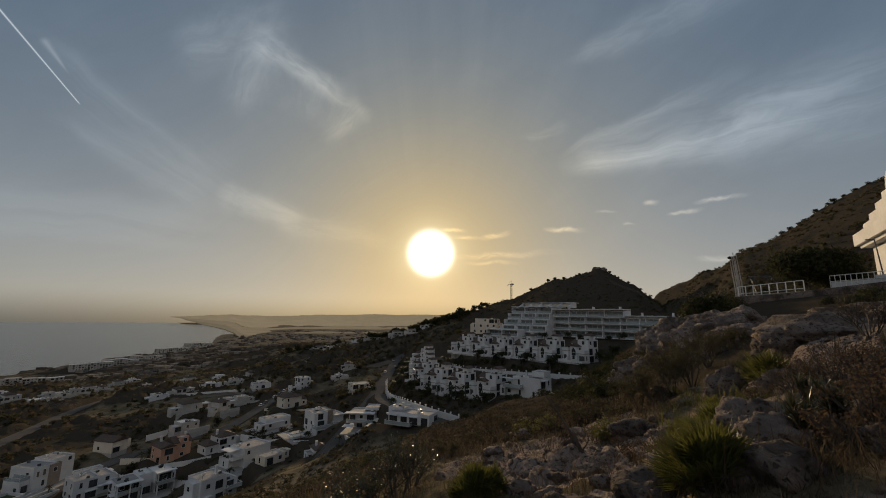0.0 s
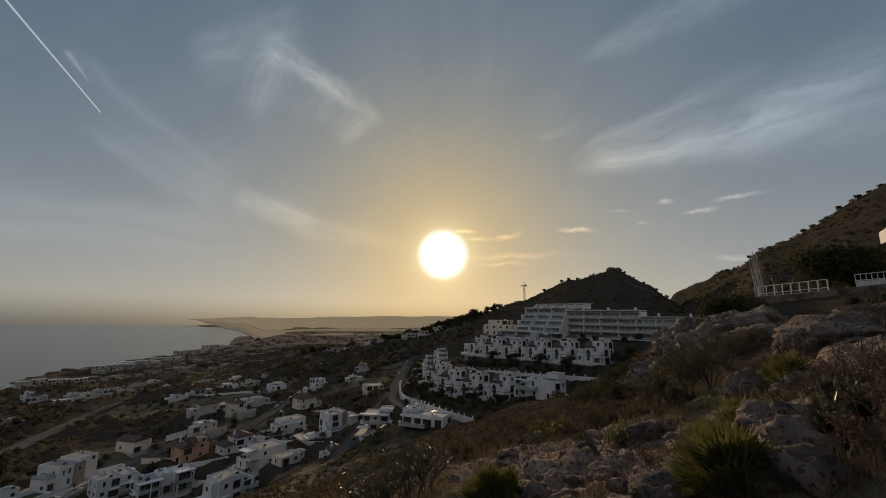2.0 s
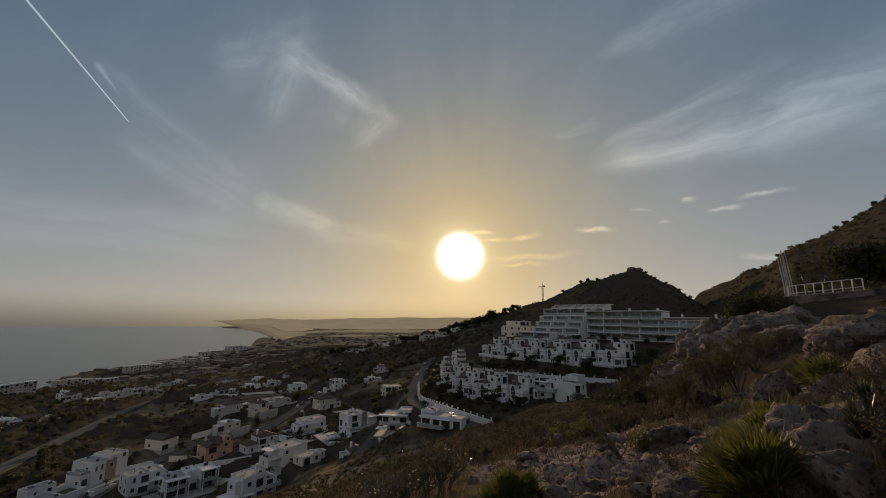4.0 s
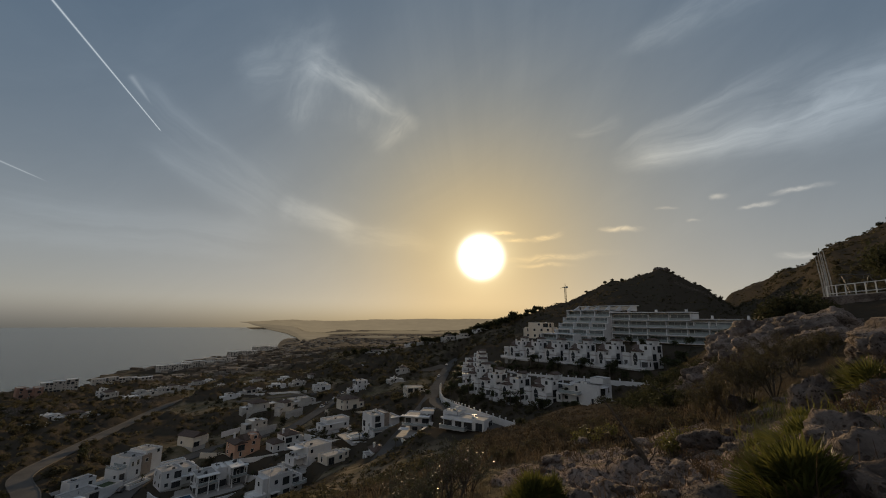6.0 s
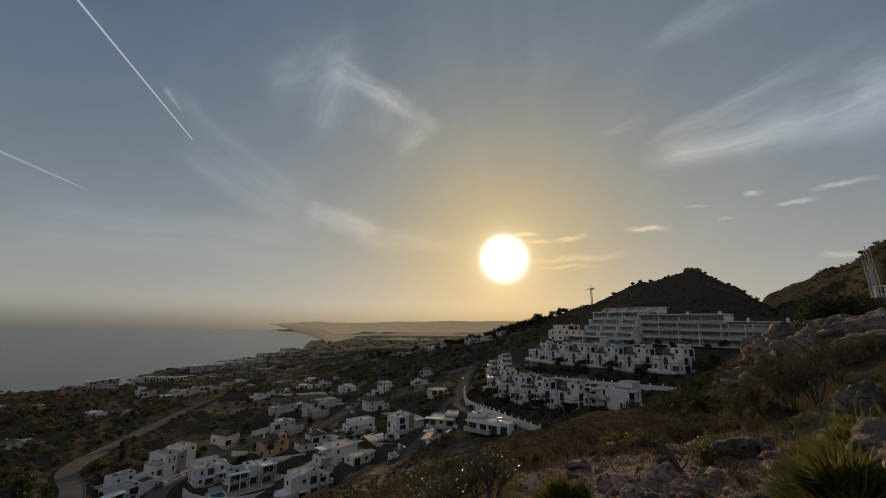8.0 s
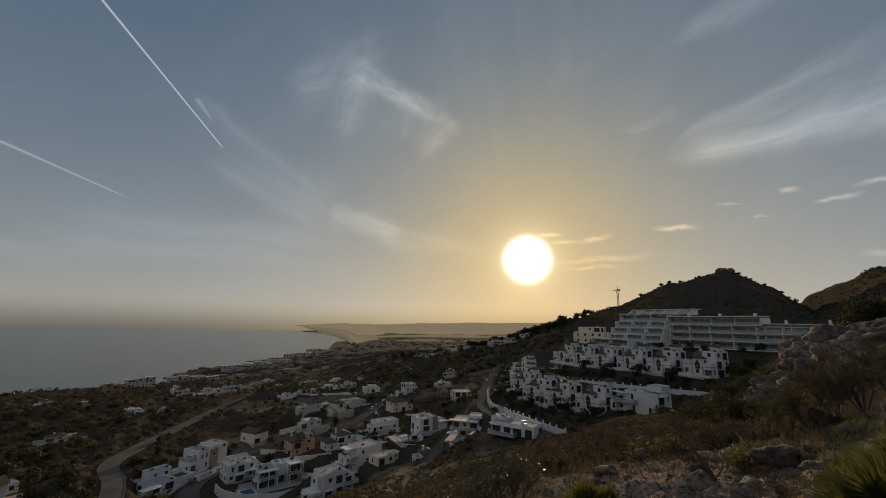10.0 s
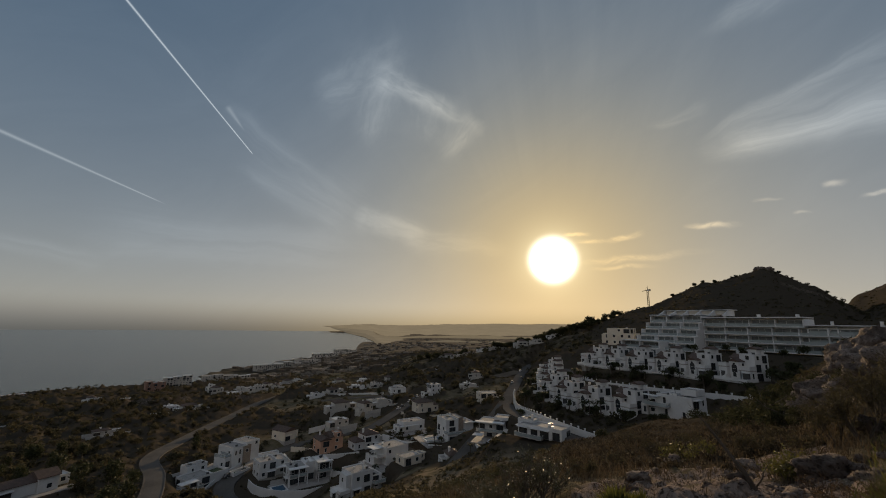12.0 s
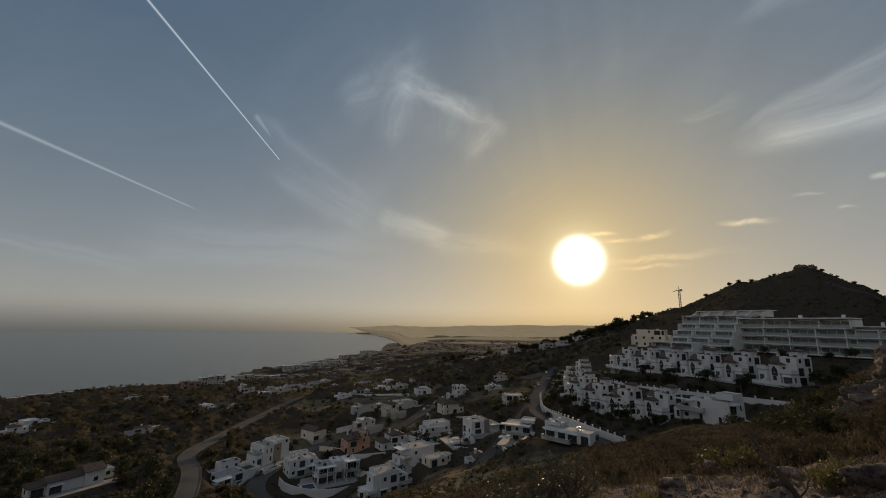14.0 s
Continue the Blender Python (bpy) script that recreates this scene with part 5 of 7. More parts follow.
house("long white villa with sharp corner and sloping parapet", AT["glass_b"],
      [(-7, 8, -3.5, 3.5, 1.2, 4.6, "flat"), (-4, 8, -2.5, 3.5, -1.5, 1.18, "flat"), (-9, -3, 0, 6, 1.2, 5.2, "flat")], seed=16, big=0.45,
      extras=[("deck", -7.4, 2.0, -5.5, -3.55, 1.1), ("chimney", -5, 3, 5.2, 0.8), ("paving", -9, 9, -7, 6, -1.9, -1.53)])
house("half-built grey house with flat terraces", AT["shed"], [(-6, 5, -4, 4, 0, 5.6, "flat"), (5.02, 9, -3, 3, 0, 3.0, "flat")], CREAM, 17, 0.3)
house("white three-storey house beside the lane", AT["block"], [(-4, 4, -4, 4, 0, 8.6, "flat"), (-9, -4.02, -3, 3, 0, 3.2, "flat"), (4.02, 7, -2, 4, 0, 5.6, "flat")], seed=18, big=0.2)
house("low white bungalow with layered flat roofs", AT["ranch"], [(-7, 5, -4, 4, 0, 3.8, "flat"), (-3, 3, -2, 4, 3.82, 5.0, "flat")], seed=19, big=0.4)
house("old white farmhouse with worn tile roofs in trees", AT["farm"],
      [(-7, 2, -3, 3, 0, 3.4, "gable"), (2.02, 7, -4, 3, 0, 4.2, "gable"), (-11, -7.02, -2, 3, 0, 2.8, "gable"), (7.02, 11, -1, 4, 0, 3.0, "flat")], WHITE, 22, 0.2, extras=[("paving", -9, 11, -7, -3.05, -0.4, -0.03)])
house("white corner townhouse with layered roof terraces", CORNER,
      [(-5, 5, -3, 5, 0, 6.4, "flat"), (-7.5, -5.02, -3, 2, 0, 5.0, "flat"), (0.5, 4.8, 0, 5, 6.42, 8.2, "flat"), (-9.5, -7.52, -4, 0, 0, 3.0, "flat"), (5.02, 9, -1, 4, -1, 1.4, "flat")], seed=20, big=0.25,
      extras=[("deck", -7.5, -1, -5.4, -3.05, 3.1), ("slab", -8.6, -3.5, -4.8, -3.1, 5.6, 5.8)])
house("round-cornered cream apartment house below the hill", ROUND,
      [(-8, 8, -5, 5, 0, 6.2, "flat"), (-6, 6, -4, 5, 6.22, 8.8, "flat"), (-9.5, -8.02, -3, 3, 0, 5.4, "flat"), (8.02, 10, -3, 3, 0, 5.6, "flat")], CREAM, 21, 0.4)

FAR_LABELS = ["small white country house with flat roof among trees", "pale low villa among dark shrubs", "white bungalow with tiled roof in the valley", "cream country house with walled yard"]
for g, row in enumerate((FAR_A, FAR_B, FAR_C, FAR_D)):
    for i, (at, w, dp, h) in enumerate(row):
        rng = random.Random(100 * g + i)
        roof = "hip" if rng.random() < 0.35 else "flat"
        wing = rng.uniform(0.25, 0.45)
        blocks = [(-w / 2, w / 2 - w * wing, -dp / 2, dp / 2, 0, h, roof), (w / 2 - w * wing + 0.02, w / 2, -dp / 2 + 1, dp / 2 - 0.5, 0, h * rng.uniform(0.6, 0.9), "flat")]
        blocks += [(-w / 2 - w * 0.35, -w / 2 - 0.02, -dp / 2 + 0.5, dp / 2 - 2, 0, h * rng.uniform(0.45, 0.7), "flat"), (-w * 0.8, w * 0.75, -dp / 2 - 4.3, -dp / 2 - 4.0, -0.6, 1.1, "plain")]
        ex = [("chimney", -w / 4, 0, h + (0.4 if roof == "hip" else 0.0), 0.9)] if rng.random() < 0.5 else []
        house(FAR_LABELS[(2 if roof == "hip" else rng.choice((0, 1, 3)))], at, blocks, FAR_RENDER if rng.random() < 0.8 else WHITE, 300 + 10 * g + i, 0.5, ex, faces="-y +x")

wall_line("white stepped garden wall below the cubic villa", [(-48.6, 203, -64.2), (-47.6, 208, -63.4), (-45.8, 205, -63.6), (-45.2, 200, -64.2)], 1.8, WHITE, 0.3)
wall_line("white angular terrace wall above the main road", [(-49.4, 196, -66.6), (-48.4, 190, -67), (-46.4, 188, -66.8)], 1.6, WHITE, 0.3)
wall_line("white boundary wall between two villas", [(-37.4, 206, -62.2), (-36.4, 200, -62.8), (-32.6, 190, -63.2), (-30.4, 182, -62.6)], 1.3, WHITE, 0.3)
wall_line("pale plot wall around a lawn", [(-37.0, 218, -61.0), (-34.6, 212, -60.8), (-33.6, 205, -60.8)], 1.0, CREAM, 0.3)
wall_line("white wall round an empty building plot", [(-27.0, 190, -57.0), (-23.2, 193, -54.6), (-20.0, 186, -52.4), (-18.4, 180, -51.2)], 1.2, WHITE, 0.3)
wall_line("white front wall of a villa drive", [(-19.2, 176, -51.0), (-16.4, 171, -49.8), (-14.0, 176, -48.8)], 1.5, WHITE, 0.3)
wall_line("low pale wall beside the climbing road", [(-13.2, 168, -45.4), (-10.4, 186, -42.4), (-9.2, 205, -41.4)], 0.9, CREAM, 0.3)
wall_line("pale wall of a walled yard", [(-12.8, 236, -45.8), (-9.6, 232, -43.6), (-9.0, 246, -43.4)], 1.1, CREAM, 0.3)

yard = thing("building_plot", stand(-20.9, 187, -54.2, 36, 0), "bare grey levelled building plot between white walls", "yard", kind="structure")
part("slab", boxes((-8, 8, -7, 8, -1.2, 0.05)), DIRT_ROAD, yard)

# ---- townhouses ----


def townhouse(at, seed, wide=True):
    blocks = [(-0.4, 4.6, -1.0, 6, 0, 7.9, "flat"), (-4.4, -0.42, 0.2, 6, 0, 6.3, "gable"), (-2.4, 1.0, -3.6, 0.5, 0, 5.5, "gable_front"), (-5.2, -2.42, -5.0, -0.5, 0, 3.7, "flat"),
              (2.0, 4.9, -4.4, -1.02, 0, 2.9, "flat"), (0.6, 3.4, 2.2, 5.6, 7.92, 9.3, "gable_front")]
    h = house("white townhouse with tiled gable bay and stair terrace", at, blocks, WHITE, seed, 0.45, skip=0.0, group="townhouses on the hillside terraces",
              extras=[("deck", 1.1, 4.95, -4.5, -1.05, 3.2, "solid"), ("deck", -5.25, -2.5, -5.1, -1.0, 3.95, "solid"), ("chimney", -3.4, 3.0, 6.9, 1.3), ("chimney", 3.9, 4.6, 7.8, 0.9), ("paving", -5.8, 5.8, -7.4, -2.05, -0.5, 0.02)])
    for x in (-5.8, 5.5):
        part("terrace_wall", boxes((x, x + 0.3, -7.4, -2.1, 0.02, 0.9)), WHITE, h)
    part("front_wall", boxes((-5.49, 5.49, -7.4, -7.15, 0.02, 0.8)), WHITE, h)
    bm = bmesh.new()
    pts = [(-4.6, 0.02)] + [q for k in range(9) for q in ((-4.6 + 0.3 * k, 0.2 + 0.18 * k), (-4.3 + 0.3 * k, 0.2 + 0.18 * k))] + [(-1.9, 0.02)]
    near, far = [[bm.verts.new((x, y, z)) for x, z in pts] for y in (-6.6, -5.4)]
    bm.faces.new(near)
    bm.faces.new(far[::-1])
    for i in range(len(pts)):
        j = (i + 1) % len(pts)
        bm.faces.new((near[j], near[i], far[i], far[j]))
    bmesh.ops.recalc_face_normals(bm, faces=bm.faces)
    part("stair", bm, WHITE, h)
    part("garage_door", boxes((2.4, 4.6, -4.46, -4.4, 0.05, 2.3)), METAL_DARK, h)
    part("door", boxes((-4.6, -3.2, -5.06, -5.0, 0.05, 2.5)), METAL_DARK, h)
    pool(h, -1.2, 3.8, -6.9, -5.2, 0.15)
    part("arch_window", arch_mesh(), None, h).matrix_local = pose(-0.7, -3.62, 2.3) @ Matrix.Scale(1.15, 4)
    return h


def arch_mesh():
    if "arch" not in CACHE:
        bm = bmesh.new()
        pts = [(-0.8, 0), (0.8, 0)] + [(0.8 * math.cos(radians(a)), 1.3 + 0.8 * math.sin(radians(a))) for a in range(0, 181, 20)]
        front = [bm.verts.new((x, -0.03, z)) for x, z in pts]
        back = [bm.verts.new((x, 0.03, z)) for x, z in pts]
        bm.faces.new(front)
        for i in range(len(pts)):
            j = (i + 1) % len(pts)
            bm.faces.new((front[j], front[i], back[i], back[j]))
        bmesh.ops.recalc_face_normals(bm, faces=bm.faces)
        CACHE["arch"] = mesh_of("arch_window", bm, GLASS)
    return CACHE["arch"]


for row in (UPPER, LOWER):
    proto = townhouse(row[0], 40)
    proto.scale = (0.9, 0.9, 1.02)
    for m in row[1:]:
        copy_thing(proto, m)

basin = thing("swimming_pool", BASIN, "blue villa swimming pool inside white rims", "pool")
pool(basin, -5.5, 5.5, -2.0, 2.0, 0.6)
part("pool_deck", boxes((-8, 8, -4.2, -2.52, -1.5, 0.55), (-8, 8, 2.52, 5, -1.5, 0.55), (-8, -6.02, -2.5, 2.5, -1.5, 0.55), (6.02, 8, -2.5, 2.5, -1.5, 0.55)), PAVING, basin)
wall_line("white terrace wall with short posts above the street", [(20.5, 141, -19.2), (16.2, 146, -19.8), (9.4, 159, -21.2), (3.4, 178, -22.6), (0.6, 205, -24.4)], 0.9, WHITE, 0.3, 3.0)
wall_line("white balustrade wall beside the lower lane", [(4.6, 113, -28.6), (1.8, 119, -28.9), (-3.8, 137, -29.4), (-6.2, 158, -31.8), (-7.2, 180, -34.4), (-7.6, 207, -34.8), (-7.4, 222, -35.0)], 1.1, WHITE, 0.3, 2.6, sink=3.0)
wall_line("curved white retaining wall round a pool terrace", [(-41.6, 186.6, -64.0), (-40.6, 179.4, -64.3), (-38, 172.9, -64.6), (-34.5, 171, -64.6), (-31.4, 174.2, -64.0)], 1.9, WHITE, 0.3)
wall_line("low white kerb wall on the inside of the bend", [(-46.2, 189.8, -65), (-44.6, 197.6, -63.4), (-42.6, 206.7, -62.4)], 1.0, WHITE, 0.3)
wall_line("white garden wall behind the orange house", [(-33.5, 198.9, -60.6), (-30.8, 197.6, -60.3), (-28.4, 196.3, -59.3)], 1.6, WHITE, 0.3)
wall_line("long pale garden wall beside the track", [(-33, 241.8, -57.5), (-35, 239.2, -58.5)], 1.2, WHITE, 0.3)
wall_line("white garden wall round a low villa", [(-25.4, 204.1, -53.8), (-22.5, 195, -53.3), (-19.2, 198.9, -52)], 1.1, WHITE, 0.3)
wall_line("white curved terrace wall of a modern villa", [(-12.8, 161.2, -44.4), (-12.6, 154.6, -44.9), (-11.2, 148.3, -44.5), (-9.4, 142.1, -41.6)], 2.0, WHITE, 0.3)
wall_line("pale garden wall beside a lane", [(-23, 254.8, -54.3), (-19, 234, -51.5), (-17, 231.4, -50.4)], 1.2, CREAM, 0.3)
wall_line("long white boundary wall in the valley", [(-32.5, 358.8, -60.8), (-28.5, 348.4, -59), (-25.5, 340.6, -57.2)], 1.4, WHITE, 0.3)

# ---- the terraced apartment hotel under the hill ----


def hotel():
    h = thing("apartment_hotel", HOTEL, "long white terraced apartment hotel with glazed balconies", "hotel")

    def bay(x0, x1, y0, z, depth=1.6, sh=3.1):
        part("floor_slab", boxes((x0, x1, y0 - depth, y0 + 9, z - 0.34, z)), WHITE, h)
        n = max(1, round((x1 - x0) / 7.5))
        w = (x1 - x0) / n
        part("back_wall", boxes((x0 + 0.01, x1 - 0.01, y0 + 0.5, y0 + 8.8, z, z + sh - 0.34)), CREAM, h)
        for k in range(n):
            a = x0 + k * w
            part("partition", boxes((a, a + 0.35, y0 - depth + 0.25, y0 + 0.49, z, z + sh - 0.34)), WHITE, h)
            win = part("window", boxes((a + 0.6, a + w - 0.25, y0 + 0.38, y0 + 0.49, z, z + 0.08), (a + 0.6, a + w - 0.25, y0 + 0.38, y0 + 0.49, z + 2.3, z + 2.5),
                                       *[(a + 0.6 + j * (w - 0.85) / 3 - 0.03, a + 0.6 + j * (w - 0.85) / 3 + 0.03, y0 + 0.38, y0 + 0.48, z + 0.08, z + 2.3) for j in range(4)]), METAL_WHITE, h)
            part("pane", boxes((a + 0.62, a + w - 0.27, y0 + 0.42, y0 + 0.47, z + 0.08, z + 2.3)), CURTAINED, win)
            part("railing", boxes((a + 0.36, a + w, y0 - depth + 0.05, y0 - depth + 0.09, z + 0.02, z + 1.02)), RAIL_GLASS, h)
        part("end_wall", boxes((x1 - 0.02, x1 + 0.4, y0 - depth, y0 + 9, z - 0.34, z + sh - 0.34)), WHITE, h)

    # long wing
    for f in range(4):
        bay(27, 74 if f < 3 else 60, 0.0, 0.6 + 3.1 * f)
    bay(60.5, 92, 1.5, 0.6 + 3.1 * 2.2)
    bay(60.5, 92, 1.5, 0.6 + 3.1 * 1.2)
    part("roof", boxes((26.6, 60.4, -2.5, 9.2, 13.0, 13.4)), WHITE, h)
    part("roof", boxes((60.42, 92.6, -1.0, 10.6, 10.2, 10.55)), WHITE, h)
    for x in (33, 45, 57):
        part("vent", boxes((x, x + 0.9, 3, 4, 13.38, 14.5)), WHITE, h)
    for x in (66, 78):
        part("vent", boxes((x, x + 0.7, 4, 5, 10.53, 11.9)), WHITE, h)
    # stepped wing, each storey set back behind the one below
    for f in range(5):
        bay(0 + 1.0 * f, 26.4, -9 + 2.4 * f, -0.6 + 3.0 * f, 2.4, 3.0)
    part("roof", boxes((3.6, 26.8, -1.5, 11, 14.3, 14.65)), WHITE, h)
    for k in range(6):
        x = 8 + k * 5.4
        bm = bmesh.new()
        vs = [(x, -3, 14.0), (x + 0.35, -3, 14.0), (x, 8, 14.0), (x + 0.35, 8, 14.0), (x, 3, 16.4), (x + 0.35, 3, 16.4), (x, 8, 16.4), (x + 0.35, 8, 16.4)]
        v = [bm.verts.new(p) for p in vs]
        for q in ((0, 1, 5, 4), (4, 5, 7, 6), (6, 7, 3, 2), (0, 2, 3, 1), (0, 4, 6, 2), (1, 3, 7, 5)):
            bm.faces.new([v[i] for i in q])
        bmesh.ops.recalc_face_normals(bm, faces=bm.faces)
        part("parapet_fin", bm, WHITE, h)
    part("penthouse", boxes((9, 35, 4, 9, 14.66, 16.2)), CREAM, h)
    part("roof", boxes((8, 36, 3, 9.6, 16.41, 16.7)), WHITE, h)
    part("foundation", boxes((0, 92, -6, 10, -6, -0.5)), CONCRETE, h)
    # low front wing with lit sun rooms
    for f in range(2):
        bay(-3, 15, -16 + 2.5 * f, -3.0 + 3.0 * f, 2.2, 3.0)
    part("roof", boxes((-3.4, 15.4, -15, -6, 2.72, 3.0)), WHITE, h)
    part("foundation", boxes((-3, 15, -16, -6, -8, -3.35)), CONCRETE, h)
    return h


hotel()

# ---- apartment blocks along the shore ----
SHORE = [(-52.4, 610, -80, 10, 20, 12, 16), (-50.3, 700, -86, 5, 34, 14, 14), (-46.2, 760, -93, 8, 44, 14, 11), (-43.5, 790, -94, 8, 40, 12, 7),
         (-40.6, 960, -101, 4, 60, 14, 12), (-38.2, 985, -101, 2, 60, 14, 13), (-35.9, 1010, -102, 0, 62, 14, 12), (-33.6, 1180, -104, 0, 70, 14, 14), (-31.0, 1480, -104, 0, 80, 14, 16), (-64.4, 770, -111, 8, 46, 10, 6), (-67.0, 770, -111, 8, 40, 10, 6), (-69.5, 760, -111, 8, 44, 10, 6)]
for i, (az, d, z, turn, w, dp, h) in enumerate(SHORE):
    x, y = spot(az, d)
    z0 = gz(x, y) - EYE
    n = 3
    blocks = [(-w / 2 + k * w / n + 0.01, -w / 2 + (k + 1) * w / n - 0.01, -dp / 2 + (k % 2) * 1.5, dp / 2, 0, h * (1, 0.85, 0.92)[(k + i) % 3], "flat") for k in range(n)]
    house("long pale seaside apartment block above the shore", pose(x, y, EYE + z0, 0, 0, -az + turn), blocks, SHORE_BRICK if i in (0, 9, 10, 11) else SHORE_RENDER, 500 + i, 0.5, category="apartments", name="apartment_block", faces="-y")

# ---- plants and stones ----
RNG = np.random.default_rng(7)


def leaf_cloud(rng, n, size, lumps=5, flat=0.75, core=0.35, leaf=0.2, slim=0.6):
    """Leaf quads spread over the lumps of a crown of radius 1. Returns vertices and faces."""
    c = rng.normal(size=(lumps, 3))
    c = c / np.linalg.norm(c, axis=1, keepdims=True) * rng.uniform(0.2, 0.62, (lumps, 1))
    c[:, 2] = np.abs(c[:, 2]) * 0.7
    r = rng.uniform(0.35, 0.62, lumps)
    k = rng.integers(0, lumps, n)
    d = rng.normal(size=(n, 3))
    d /= np.linalg.norm(d, axis=1, keepdims=True)
    p = c[k] + d * (r[k] * (core + (1 - core) * rng.random(n) ** 0.35))[:, None]
    p[:, 2] = (p[:, 2] + 0.15) * flat
    u = rng.normal(size=(n, 3))
    u /= np.linalg.norm(u, axis=1, keepdims=True)
    w = np.cross(u, rng.normal(size=(n, 3)))
    w /= np.linalg.norm(w, axis=1, keepdims=True)
    s = leaf * rng.uniform(0.6, 1.4, (n, 1))
    verts = np.stack([p - u * s, p - w * s * slim * 0.5, p + u * s, p + w * s * slim * 0.5], 1) * size
    return verts.reshape(-1, 3), np.arange(n * 4).reshape(n, 4)


def merged(protos, places):
    """Copies of prototypes (verts, faces) at rows of x, y, z, turn, scale, height scale, as one mesh's arrays."""
    vs, fs, off = [], [], 0
    for i, (x, y, z, a, s, sz) in enumerate(places):
        v, f = protos[i % len(protos)]
        c, n = math.cos(a), math.sin(a)
        w = np.column_stack([(v[:, 0] * c - v[:, 1] * n) * s + x, (v[:, 0] * n + v[:, 1] * c) * s + y, v[:, 2] * s * sz + z])
        vs.append(w)
        fs.append(f + off)
        off += len(v)
    return np.concatenate(vs), np.concatenate(fs)


def clear_of_works(x, y, margin=1.0):
    ok = np.ones(len(x), bool)
    for px, py, _, r in PLOTS:
        ok &= np.hypot(x - px, y - py) > r * 0.95 + margin
    for bed, half in TRACKS:
        for s in range(0, len(x), 5000):
            q = np.hypot(x[s:s + 5000, None] - bed[None, :, 0], y[s:s + 5000, None] - bed[None, :, 1]).min(1)
            ok[s:s + 5000] &= q > half + margin
    return ok


def scatter(n, az0, az1, d0, d1, rng, power=1.0):
    az = np.radians(rng.uniform(az0, az1, n))
    d = d0 * (d1 / d0) ** (rng.random(n) ** power)
    return d * np.sin(az), d * np.cos(az), d


def scrub(seed, tries, d0, d1, quads, leaf, grow, size=1.0, az0=-76, az1=56, label="dark green scrub and low trees over the slopes", mat=SCRUB_LEAF):
    """Bushes of the slopes between two ranges, thickest where the ground carries scrub."""
    rng = np.random.default_rng(seed)
    protos = [leaf_cloud(rng, quads, 1.0, 5, 0.8, 0.5, leaf, 0.8) for _ in range(9)]
    x, y, d = scatter(tries, az0, az1, d0, d1, rng)
    az = np.degrees(np.arctan2(x, y))
    thick = fbm(x * 0.02, y * 0.02, 4, 77)
    hill = (az > 3) & (d > 230)
    keep = clear_of_works(x, y, 1.2) & ((thick > 0.56 - 0.3 * covering(x, y)) | (rng.random(len(x)) < 0.3))
    x, y, d, thick, hill = x[keep], y[keep], d[keep], thick[keep], hill[keep]
    z = ground(x, y)
    dry = (z > 1.0) & ((d > 62) | (rockiness(x, y) < 0.45))
    x, y, z, d, thick, hill = x[dry], y[dry], z[dry], d[dry], thick[dry], hill[dry]
    s = rng.uniform(0.7, 1.9, len(x)) * np.where(hill, 0.75, 1.0) * np.clip(d / 260, 0.75, 2.4) ** grow * np.where(thick > 0.5, 1.25, 0.85) * size
    rows = np.column_stack([x, y, z - 0.15 * s, rng.uniform(0, 6.28, len(x)), s, rng.uniform(0.6, 1.0, len(x))])
    v, f = merged(protos, rows)
    tagged(new("scrub", np_mesh("scrub", v, f, mat)), label, "shrubs", kind="stuff")


scrub(3, 11000, 55, 340, 22, 0.36, 1.0)
scrub(4, 13000, 340, 1400, 9, 0.56, 0.9)
scrub(5, 3000, 13, 62, 32, 0.24, 0.0, 0.28, -26, 25, "low dark brown heath over the near slope", HEATH_LEAF)


def far_town():
    """The roofs and blocks of the coastal plain, too far to tell apart."""
    rng = np.random.default_rng(12)
    x, y, d = scatter(2200, -46, -10, 760, 2500, rng)
    keep = fbm(x * 0.006, y * 0.006, 3, 40) > 0.47
    x, y, d = x[keep], y[keep], d[keep]
    z = ground(x, y)
    m = z > 2.0
    x, y, z = x[m], y[m], z[m]
    cube = np.array([(a, b_, c) for c in (-0.4, 1) for a, b_ in ((-1, -1), (1, -1), (1, 1), (-1, 1))], float)
    quads = np.array([(0, 3, 2, 1), (4, 5, 6, 7), (0, 1, 5, 4), (1, 2, 6, 5), (2, 3, 7, 6), (3, 0, 4, 7)])
    vs, fs = [], []
    for i in range(len(x)):
        a = rng.uniform(0, 1.57)
        w, dp, h = rng.uniform(3, 8), rng.uniform(3, 6), rng.uniform(1.5, 4.8)
        v = cube * (w, dp, h)
        vs.append(np.column_stack([v[:, 0] * math.cos(a) - v[:, 1] * math.sin(a) + x[i], v[:, 0] * math.sin(a) + v[:, 1] * math.cos(a) + y[i], v[:, 2] + z[i]]))
        fs.append(quads + 8 * i)
    tagged(new("far_town", np_mesh("far_town", np.concatenate(vs), np.concatenate(fs), TOWN)), "pale houses of the town on the far coastal plain", "houses", kind="stuff")


far_town()


